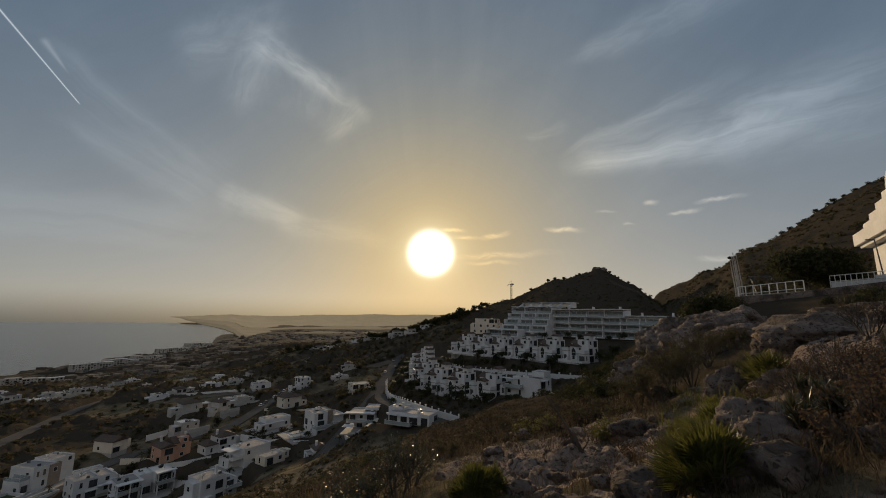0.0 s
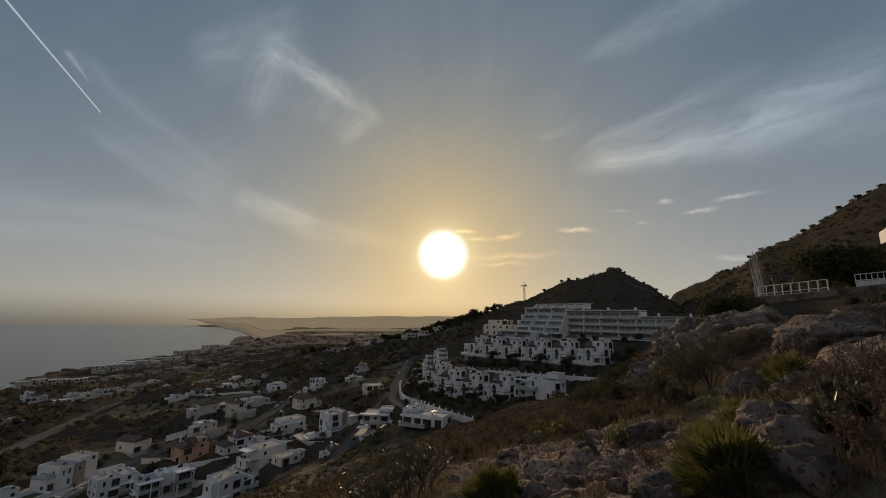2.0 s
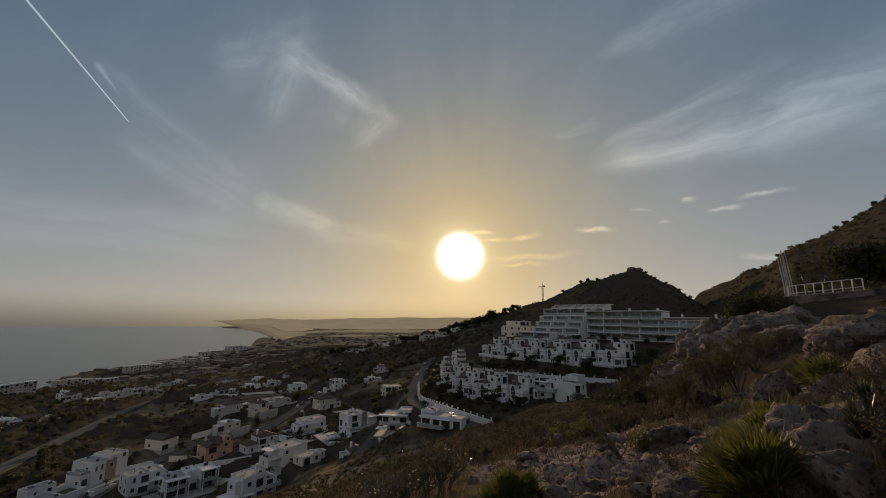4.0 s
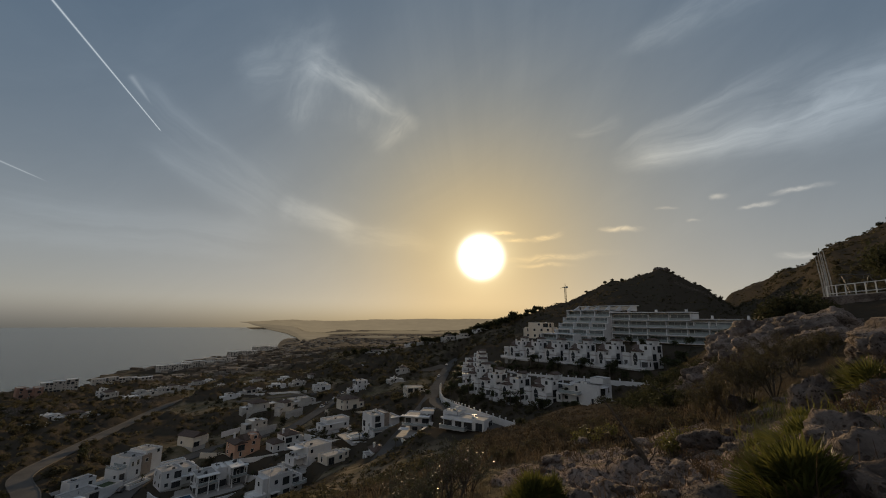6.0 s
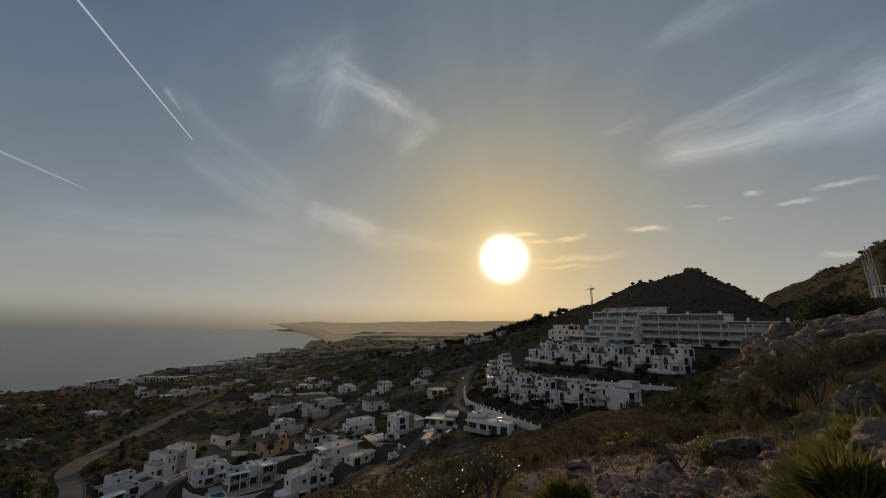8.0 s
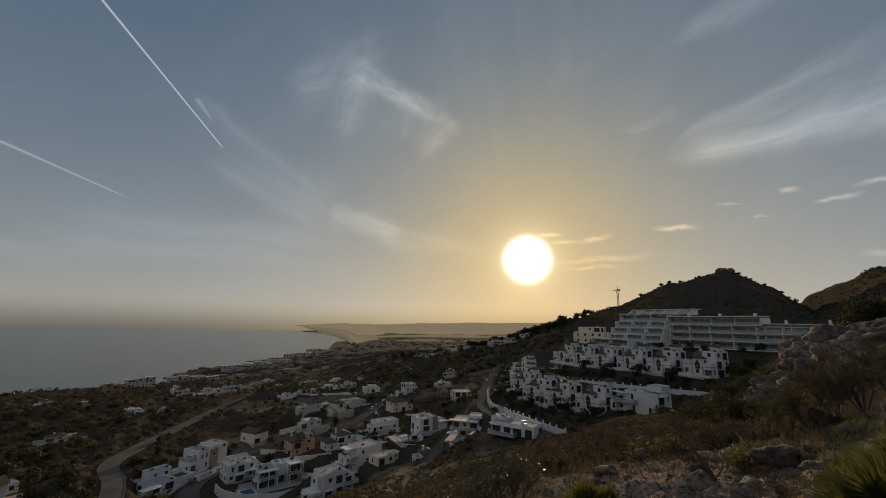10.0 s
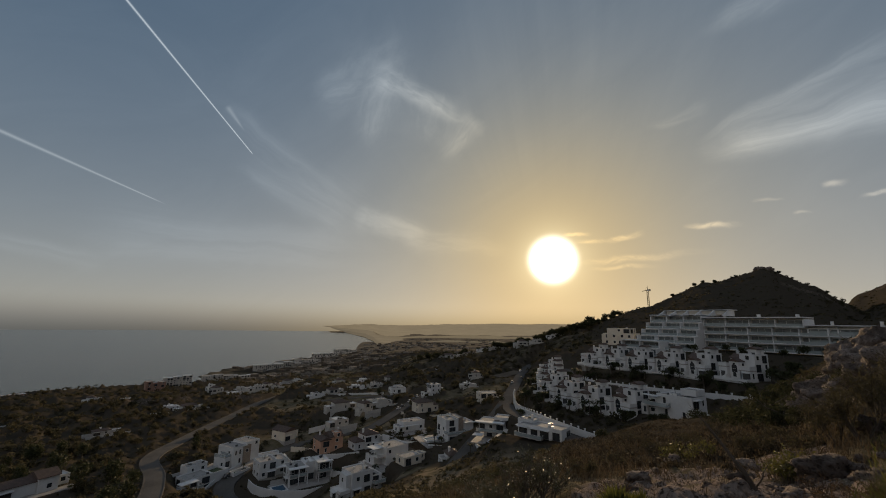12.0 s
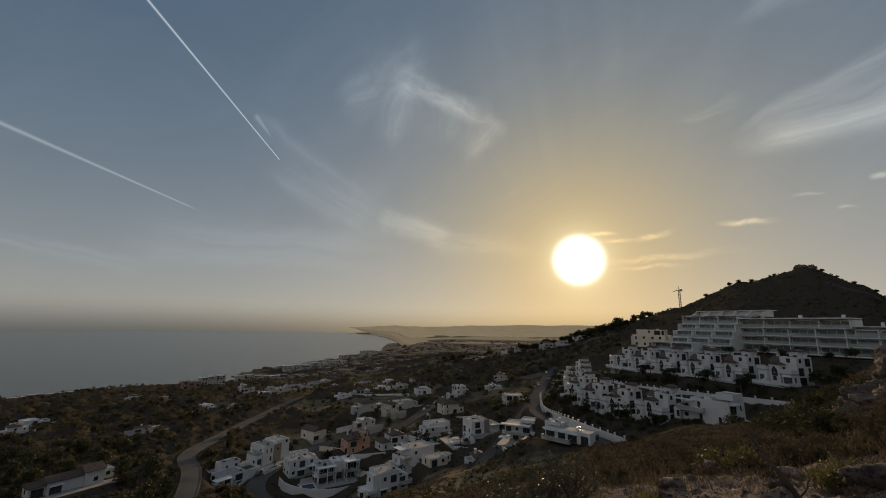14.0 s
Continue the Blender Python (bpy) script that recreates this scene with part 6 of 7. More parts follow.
def limb_bm(rng, height, spread, r, forks=6, lean=0.1):
    """A trunk with tapered, bent limbs."""
    bm = bmesh.new()
    p, q = Vector((0, 0, -0.3)), Vector((rng.uniform(-lean, lean) * height, rng.uniform(-lean, lean) * height, height * 0.5))
    rod(bm, p, q, r, r * 0.75, 8)
    for k in range(forks):
        a = 6.283 * k / forks + rng.uniform(-0.4, 0.4)
        m = q + Vector((math.cos(a), math.sin(a), 0)) * spread * 0.45 + Vector((0, 0, height * rng.uniform(0.12, 0.25)))
        e = m + Vector((math.cos(a), math.sin(a), 0)) * spread * 0.4 + Vector((0, 0, height * rng.uniform(0.1, 0.25)))
        rod(bm, q, m, r * 0.5, r * 0.33, 6)
        rod(bm, m, e, r * 0.33, r * 0.12, 5)
    return bm


def tree_proto(at, label, seed, height, radius, flat=0.75, leaves=620, leaf=0.12, mat=PINE_LEAF, lumps=9, category="tree", name="tree"):
    """A tree on its own trunk with limbs and a crown of leaf clumps."""
    t = thing(name, at, label, category)
    rng = random.Random(seed)
    part("trunk", limb_bm(rng, height, radius * 0.8, max(0.08, height * 0.035)), BARK, t)
    v, f = leaf_cloud(np.random.default_rng(seed), leaves, radius, lumps, flat, 0.25, leaf, 0.75)
    v[:, 2] += height * 0.62
    part("crown", np_mesh("crown", v, f, mat), None, t)
    return t


def cypress_proto(at, seed):
    t = thing("cypress", at, "tall dark narrow cypress tree on the ridge", "tree")
    bm = bmesh.new()
    rod(bm, (0, 0, -0.3), (0, 0, 7), 0.18, 0.05, 7)
    part("trunk", bm, BARK, t)
    rng = np.random.default_rng(seed)
    n = 420
    h = rng.random(n)
    r = 1.1 * np.sin(np.pi * np.clip(h * 0.9 + 0.12, 0, 1)) ** 0.8 * (0.5 + 0.5 * rng.random(n))
    a = rng.uniform(0, 6.283, n)
    p = np.column_stack([r * np.cos(a), r * np.sin(a), 0.5 + h * 9.0])
    u = np.column_stack([np.cos(a) * 0.3, np.sin(a) * 0.3, np.ones(n)]) * 0.42
    w = np.column_stack([-np.sin(a), np.cos(a), np.zeros(n)]) * 0.2
    v = np.stack([p - u, p - w, p + u, p + w], 1).reshape(-1, 3)
    part("crown", np_mesh("crown", v, np.arange(n * 4).reshape(n, 4), PINE_LEAF), None, t)
    return t


def palm_tree_proto(at, seed, label="tall palm tree with drooping fronds"):
    t = thing("palm_tree", at, label, "palm tree")
    bm = bmesh.new()
    rod(bm, (0, 0, -0.3), (0.25, 0, 4.5), 0.22, 0.16, 8)
    part("trunk", bm, BARK, t)
    rng = np.random.default_rng(seed)
    vs, fs = [], []
    for k in range(22):
        a, droop = rng.uniform(0, 6.283), rng.uniform(0.2, 1.1)
        d = np.array([math.cos(a), math.sin(a), 0])
        side = np.array([-d[1], d[0], 0]) * 0.26
        pts = [np.array([0.25, 0, 4.5]) + d * 2.2 * s + np.array([0, 0, 1.0 * s * (1.1 - droop) - 1.3 * s * s * droop]) for s in (0, 0.35, 0.7, 1.0)]
        o = len(vs)
        for p, w in zip(pts, (0.3, 1.0, 0.9, 0.1)):
            vs += [p - side * w, p + side * w]
        fs += [(o + 2 * j, o + 2 * j + 2, o + 2 * j + 3, o + 2 * j + 1) for j in range(3)]
    part("crown", np_mesh("crown", np.array(vs), np.array(fs), PINE_LEAF), None, t)
    return t


def on_ground(az, d, turn=0.0, scale=1.0, sink=0.0):
    x, y = spot(az, d)
    return pose(x, y, gz(x, y) - sink, 0, 0, turn) @ Matrix.Scale(scale, 4)


# trees on the ridge, in gardens and along the lanes
ridge = random.Random(5)
cy = cypress_proto(on_ground(-10.6, 515.5), 1)
for az, d, s in ((-10.3, 513.2, 1.15), (-9.3, 503.1, 0.7), (-7.2, 471, 0.95), (-7.5, 477.2, 0.7), (-17.4, 517.4, 0.8), (-13.4, 514.8, 0.9), (-13, 517.4, 0.7), (-5.4, 432.6, 0.6)):
    copy_thing(cy, on_ground(az, d, ridge.uniform(0, 360), s))
rt = tree_proto(on_ground(-3.3, 412.7, 0, 1.6), "broad dark tree on the ridge skyline", 11, 4.2, 3.4, 0.85, 520, 0.13)
for k in range(68):
    az = -21 + k * 0.36 + ridge.uniform(-0.3, 0.3)
    copy_thing(rt, on_ground(az, ridge.uniform(392, 430) * (1.3 if az < -12 else 1.0 + 0.3 * smooth(-az, 2.0, 13.0)), ridge.uniform(0, 360), ridge.uniform(0.45, 1.25)))
for k in range(12):
    copy_thing(rt, on_ground(2.5 + k * 0.35 + ridge.uniform(-0.3, 0.3), ridge.uniform(395, 450), ridge.uniform(0, 360), ridge.uniform(0.5, 1.0)))
pt = palm_tree_proto(on_ground(-14.2, 514.8, 0, 1.0), 2)
for az, d, s in ((-12.2, 518.2, 0.9), (-5.2, 434.1, 0.9), (-3.9, 419.7, 0.9), (-62.6, 859.5, 1.6), (-61.5, 858.1, 1.6), (-60.6, 853.7, 1.7), (-59.6, 850.8, 1.6), (-58.9, 852.3, 1.7), (-58.2, 850.8, 1.6), (-57.6, 853.7, 1.7), (-63.6, 860.9, 1.5)):
    copy_thing(pt, on_ground(az, d, ridge.uniform(0, 360), s))
for az in (12.4, 14.1, 15.0, 16.2, 17.1, 18.6, 19.4, 23.6, 24.6, 25.2, 25.4, 26.8, 31.5, 33.0, 34.2, 35.4, 36.6, 37.4, 38.3, 39.6, 40.3, 41.5, 42.6, 43.4, 44.7, 45.8, 46.6, 47.7):
    dd = np.linspace(300, 640, 120)
    px, py = dd * math.sin(radians(az)), dd * math.cos(radians(az))
    far = float(dd[np.argmax((ground(px, py) - EYE) / dd)])  # the skyline on this bearing
    big_as = ridge.uniform(0.25, 0.62)
    copy_thing(rt, on_ground(az + ridge.uniform(-0.4, 0.4), far - 4, ridge.uniform(0, 360), big_as, 2.5 * big_as))
gt = tree_proto(on_ground(16.8, 154, 0, 0.9), "dark rounded garden tree between white townhouses", 21, 3.2, 2.4, 1.0, 420, 0.15, BUSH_LEAF)
for row, n in ((UPPER, 5), (LOWER, 5)):
    for i, m in enumerate(row):
        for k in range(n):
            p = m @ Vector((ridge.choice((-6.6, 6.4)) + ridge.uniform(-0.5, 0.5), ridge.uniform(-11.5, -3.0), 0))
            copy_thing(gt, pose(p.x, p.y, gz(p.x, p.y), 0, 0, ridge.uniform(0, 360)) @ Matrix.Scale(ridge.uniform(0.6, 1.05), 4))
for row in (UPPER, LOWER):
    for m in row:
        for sx in (-6.4, -1.8, 6.2):
            p = m @ Vector((sx + ridge.uniform(-0.6, 0.6), ridge.uniform(-10.0, -8.2), 0))
            copy_thing(pt, pose(p.x, p.y, gz(p.x, p.y), 0, 0, ridge.uniform(0, 360)) @ Matrix.Scale(ridge.uniform(0.65, 1.1), 4))
for az, d, s in ((-5.4, 136.7, 0.7), (-6.5, 155.3, 0.8), (-4.6, 156.4, 0.9), (-3.8, 161.4, 0.9), (-5, 184.6, 0.9), (-5.2, 201.7, 0.9), (-5, 216.2, 1.0), (-17.4, 174.2, 0.8), (-21.9, 192.4, 0.7),
                 (-28.6, 226.2, 0.9), (-34.4, 218.4, 0.8), (-44.6, 223.6, 0.7), (-29.8, 270.4, 1.1), (-26.2, 340.6, 1.5), (-17.2, 312, 1.2), (-12.8, 266.4, 0.9), (-9.2, 214.3, 0.9), (22.5, 150, 1.3), (21.4, 146, 1.2), (23.4, 160, 1.4), (10.6, 126, 0.9), (9.4, 128, 0.8)):
    copy_thing(gt, on_ground(az, d, ridge.uniform(0, 360), s))
tall = tree_proto(on_ground(-57.5, 182, 0, 1.4), "tall light-green tree on the dark lower slope", 31, 5.0, 2.6, 1.5, 520, 0.13, BUSH_LEAF)
for az, d, s in ((-55, 184.6, 1.2), (-59.4, 195, 1.0), (-53.6, 161.2, 1.1), (-64.5, 200, 1.0), (-66, 205, 1.1), (-53.2, 184.6, 0.8), (-47.5, 227.5, 0.7)):
    copy_thing(tall, on_ground(az, d, ridge.uniform(0, 360), s))


slope = random.Random(9)
for k in range(60):
    az, d = slope.uniform(-70, -52.5), slope.uniform(118, 250)
    if az < -56 and d < 190:  # the farm yard and its view stay open
        continue
    copy_thing(tall, on_ground(az, d, slope.uniform(0, 360), slope.uniform(0.5, 1.0)))
for row in (UPPER, LOWER):
    for m in row:
        p = m @ Vector((7.6 + slope.uniform(-0.4, 0.4), slope.uniform(-4, 3), 0))
        copy_thing(gt, pose(p.x, p.y, gz(p.x, p.y), 0, 0, slope.uniform(0, 360)) @ Matrix.Scale(slope.uniform(0.9, 1.35), 4))
for k in range(16):
    p = HOTEL @ Vector((k * 5.6 + slope.uniform(-2, 2), slope.uniform(-13, -8) - (9 if k < 4 else 0), 0))
    copy_thing(gt, pose(p.x, p.y, gz(p.x, p.y), 0, 0, slope.uniform(0, 360)) @ Matrix.Scale(slope.uniform(0.7, 1.2), 4))


def boulder_mesh(seed, rough=0.36, level=5):
    bm = bmesh.new()
    bmesh.ops.create_icosphere(bm, subdivisions=level, radius=1)
    o = Vector((seed * 7.3, seed * 3.1, seed * 1.7))
    for v in bm.verts:
        p = v.co.copy()
        d = noise.fractal(p * 0.9 + o, 0.8, 2.0, 4) * rough + abs(noise.noise(p * 2.1 + o)) * rough * 0.7 + noise.fractal(p * 4 + o, 0.55, 2.1, 6) * rough * 0.42
        near_two = noise.voronoi(p * 1.5 + o)[0]
        d += (min(0.34, near_two[1] - near_two[0]) - 0.17) * rough * 1.5
        v.co = p * (1 + d)
        if v.co.z < -0.4:
            v.co.z = -0.4 + (v.co.z + 0.4) * 0.2
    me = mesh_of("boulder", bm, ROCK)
    for p in me.polygons:
        p.use_smooth = True
    return me


STONES = [boulder_mesh(i + 1, level=4) for i in range(6)]
PEBBLES = [boulder_mesh(i + 9, 0.42, 3) for i in range(6)]


def boulder(az, d, sx, sy, sz, i, sink=0.25, label="weathered pitted limestone boulder in dry grass", turn=None, shapes=STONES, group="boulders on the hillside"):
    x, y = spot(az, d)
    ob = new("boulder", shapes[i % 6])
    ob.matrix_world = pose(x, y, gz(x, y) + sz * (0.45 - sink), 0, 0, turn if turn is not None else 57 * i) @ Matrix.Diagonal((sx, sy, sz, 1))
    return tagged(ob, label, "boulder", group)


BOULDERS = [(37.8, 5.4, .36, .30, .22), (34.6, 6.2, .42, .30, .20), (36.0, 5.0, .28, .2, .12), (35.6, 7.6, .4, .3, .2), (39.4, 9.0, .26, .26, .26), (35.2, 9.4, .30, .36, .40),
            (44.2, 11.0, 1.0, 1.0, .38), (48.6, 12.0, 1.5, 1.2, .36), (41.6, 10.6, .5, .5, .40), (40.6, 12.4, .6, .6, .36), (24.8, 10.8, .5, .4, .28)]
CRAGS = [(23.2, 33, .8, .8, .35), (24.4, 34, .9, .8, .45), (26.0, 35, .9, .8, .6), (28.0, 36, 1.2, 1.0, .8), (30.0, 35, 1.1, 1.0, .9), (32.4, 34, 1.1, 1.0, .7), (25.2, 30, .7, .7, .5), (28.6, 31, 1.0, .8, .8),
         (31.4, 30, 1.0, .8, .7), (34.4, 32, 1.1, .9, .6), (36.4, 30, 1.0, .8, .5), (27.0, 27, .7, .6, .5), (33.5, 26, 1.4, 1.0, .9), (35.5, 25, 1.3, 1.0, .8), (31.5, 25, 1.2, .9, .8), (37.2, 26, 1.2, 1.0, .7), (29.5, 26, 1.1, .9, .8),
         (34.6, 21, .9, .8, .5), (32.6, 20, .8, .7, .5), (36.6, 22, .9, .8, .5), (25.0, 31, .9, .7, .7), (27.4, 32, 1.0, .8, .9), (23.6, 29, .7, .6, .5)]
for i, q in enumerate(BOULDERS):
    boulder(*q, i)
for i, q in enumerate(CRAGS):
    boulder(*q, i + 2, 0.1, "cracked limestone crag at the edge of the slope")

crest = random.Random(23)
for i in range(6):
    q = crest.uniform(1.6, 3.2)
    boulder(21.75 + crest.gauss(0, 0.34), 519 + crest.uniform(-2, 2), q * 1.2, q, q * crest.uniform(0.7, 1.0), i, 0.55, "bare limestone crag on the hilltop", crest.uniform(0, 360))

loose = random.Random(77)
for i in range(150):
    s = loose.uniform(0.05, 0.13) * (2.0 if loose.random() < 0.15 else 1.0)
    boulder(loose.uniform(6, 50), 3.8 * (15 / 3.8) ** loose.random(), s * loose.uniform(0.9, 1.6), s, s * loose.uniform(0.6, 0.9), i, 0.2, "loose pale limestone rubble in dry grass", loose.uniform(0, 360), PEBBLES, "loose stones on the slope")


def blades(rng, roots, length, width, lean, bend=0.5, up=1.0):
    """Curved tapering blades from rows of x, y, z: arrays of vertices and quads."""
    n = len(roots)
    a = rng.uniform(0, 6.283, n)
    l = length * rng.uniform(0.5, 1.25, n)
    t = lean * rng.random(n)
    d0 = np.column_stack([np.cos(a) * np.sin(t), np.sin(a) * np.sin(t), np.cos(t) * up])
    d1 = d0 + np.column_stack([np.cos(a), np.sin(a), -np.ones(n)]) * bend * rng.uniform(0.3, 1.0, (n, 1))
    b2 = a + 1.57 + rng.uniform(-0.8, 0.8, n)
    side = np.column_stack([np.cos(b2), np.sin(b2), np.zeros(n)]) * (width * rng.uniform(0.6, 1.3, n))[:, None]
    p0 = roots
    p1 = p0 + d0 * (l * 0.5)[:, None]
    p2 = p1 + d1 / np.linalg.norm(d1, axis=1, keepdims=True) * (l * 0.5)[:, None]
    v = np.stack([p0 - side, p0 + side, p1 - side * 0.8, p1 + side * 0.8, p2 - side * 0.08, p2 + side * 0.08], 1).reshape(-1, 3)
    i = np.arange(n)[:, None] * 6
    return v, np.concatenate([i + np.array([[0, 1, 3, 2]]), i + np.array([[2, 3, 5, 4]])])


def dry_grass(name, label, seed, tufts, per, d0, d1, az0, az1, length, width, mat, lean=0.8, skip_rock=0.4, radius=0.12):
    rng = np.random.default_rng(seed)
    x, y, d = scatter(tufts, az0, az1, d0, d1, rng)
    keep = (rockiness(x, y) < skip_rock) | (rng.random(len(x)) < 0.25)
    x, y = x[keep], y[keep]
    z = ground(x, y)
    n = len(x)
    r = rng.normal(size=(n, per, 2)) * radius
    roots = np.concatenate([np.stack([x, y], 1)[:, None, :] + r, np.repeat((z - 0.03)[:, None, None], per, 1)], 2).reshape(-1, 3)
    v, f = blades(rng, roots, length, width, lean)
    tagged(new(name, np_mesh(name, v, f, mat)), label, "grass", kind="stuff")


dry_grass("dry_grass", "dry straw-coloured grass tufts between the rocks", 41, 1100, 24, 3.6, 26, -25, 55, 0.20, 0.0035, DRY_GRASS)
dry_grass("dry_grass", "dry brown grass over the lower hillside", 42, 5200, 11, 11, 62, -26, 30, 0.22, 0.010, DRY_GRASS, radius=0.3)
dry_grass("dry_grass", "dry straw and stubble at the path's edge", 45, 300, 20, 2.6, 4.6, 34, 56, 0.11, 0.003, DRY_GRASS)
dry_grass("dry_stalks", "rust-brown dry stalks and seed heads", 43, 260, 12, 3.6, 13, -12, 52, 0.36, 0.0035, RUSTY_STALK, 0.5)
dry_grass("green_grass", "green grass growing among stones", 44, 170, 22, 5, 14, 28, 42, 0.30, 0.006, PALM_LEAF, 0.8)


def fan_palm(az, d, radius, seed, fans=46, label="dwarf fan palm with spiky green leaves among rocks"):
    """A low clump of stiff fans, each on its own stalk."""
    x, y = spot(az, d)
    p = thing("fan_palm", pose(x, y, gz(x, y) - 0.05), label, "palm")
    rng = np.random.default_rng(seed)
    stalks = bmesh.new()
    vs, fs = [], []
    for k in range(fans):
        a, t = rng.uniform(0, 6.283), rng.uniform(0.05, 1.25)
        d0 = np.array([math.cos(a) * math.sin(t), math.sin(a) * math.sin(t), math.cos(t)])
        c = d0 * radius * rng.uniform(0.35, 0.62)
        rod(stalks, (0.05 * d0[0], 0.05 * d0[1], 0), tuple(c), 0.008, 0.005, 4)
        side = np.cross(d0, [0, 0, 1.0])
        side /= np.linalg.norm(side) + 1e-6
        nrm = np.cross(side, d0)
        twist = rng.uniform(-0.7, 0.7)
        side = side * math.cos(twist) + nrm * math.sin(twist)
        m = 15
        for j in range(m):
            b_ = (j / (m - 1) - 0.5) * 2.7
            dl = d0 * math.cos(b_) + side * math.sin(b_)
            ln = radius * rng.uniform(0.5, 0.72) * (1 - 0.15 * abs(b_))
            across = np.cross(dl, np.cross(d0, side)) * 0.011
            fold = np.cross(d0, side) * 0.006
            tip = c + dl * ln + np.array([0, 0, -0.05 * ln])
            mid = c + dl * ln * 0.55
            o = len(vs)
            vs += [c, mid - across + fold, tip, mid + across + fold]
            fs.append((o, o + 1, o + 2, o + 3))
    part("stalk_work", stalks, PALM_LEAF, p)
    part("foliage", np_mesh("foliage", np.array(vs), np.array(fs), PALM_LEAF), None, p)
    return p


fan_palm(33.0, 3.95, 0.50, 51, 90, "large dwarf fan palm with spiky green leaves")
fan_palm(4.7, 6.0, 0.50, 52, 76, "low spreading fan palm with yellow-green tips")
fan_palm(7.0, 6.2, 0.36, 62, 34)
fan_palm(39.0, 9.4, 0.66, 53, 44, "dwarf fan palm beside a large pale rock")
fan_palm(33.6, 6.3, 0.48, 59, 44, "broad low fan palm behind a larger one")
fan_palm(36.2, 7.0, 0.42, 60, 36)
fan_palm(31.4, 6.6, 0.34, 61, 26)
fan_palm(33.8, 7.8, 0.42, 56, 34)
fan_palm(30.4, 8.4, 0.36, 57, 26)
fan_palm(-9.6, 6.6, 0.26, 58, 18, "small pale-leaved fan palm at the edge of the slope")


def twiggy(az, d, height, spread, seed, label, leaf=0.02, leaves=900, mat=BUSH_LEAF, stems=9, dense=1.0, name="shrub", lift=0.0):
    """A loose shrub: forking bare stems with small leaves along the twigs."""
    x, y = spot(az, d)
    s = thing(name, pose(x, y, gz(x, y) - 0.05 + lift), label, "shrub")
    rng = random.Random(seed)
    bm = bmesh.new()
    pts = []

    def grow(p, v, length, r, level):
        q = p + v * length
        rod(bm, p, q, r, r * 0.65, 5 if level < 1 else 3)
        if level:
            pts.append((p, q))
        if level < 3:
            for _ in range(3 if level < 2 else 2):
                w = (v + Vector((rng.gauss(0, 0.42), rng.gauss(0, 0.42), rng.gauss(0.08, 0.3)))).normalized()
                grow(q if rng.random() < 0.6 else p + v * length * rng.uniform(0.5, 0.95), w, length * rng.uniform(0.55, 0.85), r * 0.6, level + 1)

    rod(bm, (0, 0, -0.08), (0, 0, 0.04), 0.10, 0.075, 8)  # root stock
    for k in range(stems):
        a = rng.uniform(0, 6.283)
        v = Vector((math.cos(a) * spread, math.sin(a) * spread, 1)).normalized()
        grow(Vector((math.cos(a) * 0.06, math.sin(a) * 0.06, 0)), v, height * rng.uniform(0.3, 0.42), 0.005 + 0.008 * height, 0)
    part("branch_work", bm, TWIG, s)
    nr = np.random.default_rng(seed)
    n = int(leaves * dense)
    if n:
        ends = np.array([(*a, *b_) for a, b_ in pts])
        e = ends[nr.integers(0, len(ends), n)]
        p = e[:, :3] + (e[:, 3:] - e[:, :3]) * nr.random((n, 1)) + nr.normal(size=(n, 3)) * leaf * 1.2
        u = nr.normal(size=(n, 3))
        u /= np.linalg.norm(u, axis=1, keepdims=True)
        w = np.cross(u, nr.normal(size=(n, 3)))
        w /= np.linalg.norm(w, axis=1, keepdims=True)
        q = leaf * nr.uniform(0.6, 1.4, (n, 1))
        v = np.stack([p - u * q, p - w * q * 0.4, p + u * q, p + w * q * 0.4], 1).reshape(-1, 3)
        part("foliage", np_mesh("foliage", v, np.arange(4 * n).reshape(n, 4), mat), None, s)
    return s


LEGGY = "leggy shrub with small glinting leaves on the slope"
for i, (az, d, h, sp) in enumerate([(-5.5, 7.2, 1.15, .35), (-7.6, 7.6, .9, .5), (-9.8, 8.0, .8, .5), (-3.6, 8.0, .9, .4), (-12.2, 8.6, .8, .6), (-11.2, 7.0, .6, .5)]):
    twiggy(az, d, h, sp, 60 + i, LEGGY, 0.018, 1700, GLINT_LEAF, 10)


def bare_branch(az, d, seed):
    """A dark forked stem leaning over the stones, with fine side twigs."""
    x, y = spot(az, d)
    b_ = thing("dead_shrub", pose(x, y, gz(x, y) - 0.05, 0, 0, -az), "dark bare branching shrub leaning over the rocks", "shrub")
    rng = random.Random(seed)
    stem, twigs = bmesh.new(), bmesh.new()
    for sx, h, r in ((-0.72, 1.10, 0.042), (-0.30, 0.42, 0.018), (0.18, 0.46, 0.015)):
        p = Vector((0, 0, 0))
        for k in range(6):
            q = Vector((sx * (k + 1) / 6 + rng.uniform(-0.02, 0.02), rng.uniform(-0.03, 0.03), h * ((k + 1) / 6) ** 0.85))
            rod(stem, p, q, r * (1 - k * 0.13), r * (1 - (k + 1) * 0.13), 6)
            for _ in range(3):
                e = q + Vector((rng.uniform(-0.16, 0.16), rng.uniform(-0.1, 0.1), rng.uniform(0.0, 0.16)))
                rod(twigs, q, e, 0.003, 0.0015, 3)
            p = q
    part("stem", stem, TWIG, b_)
    part("twig_work", twigs, TWIG, b_)


bare_branch(18.8, 8.6, 70)
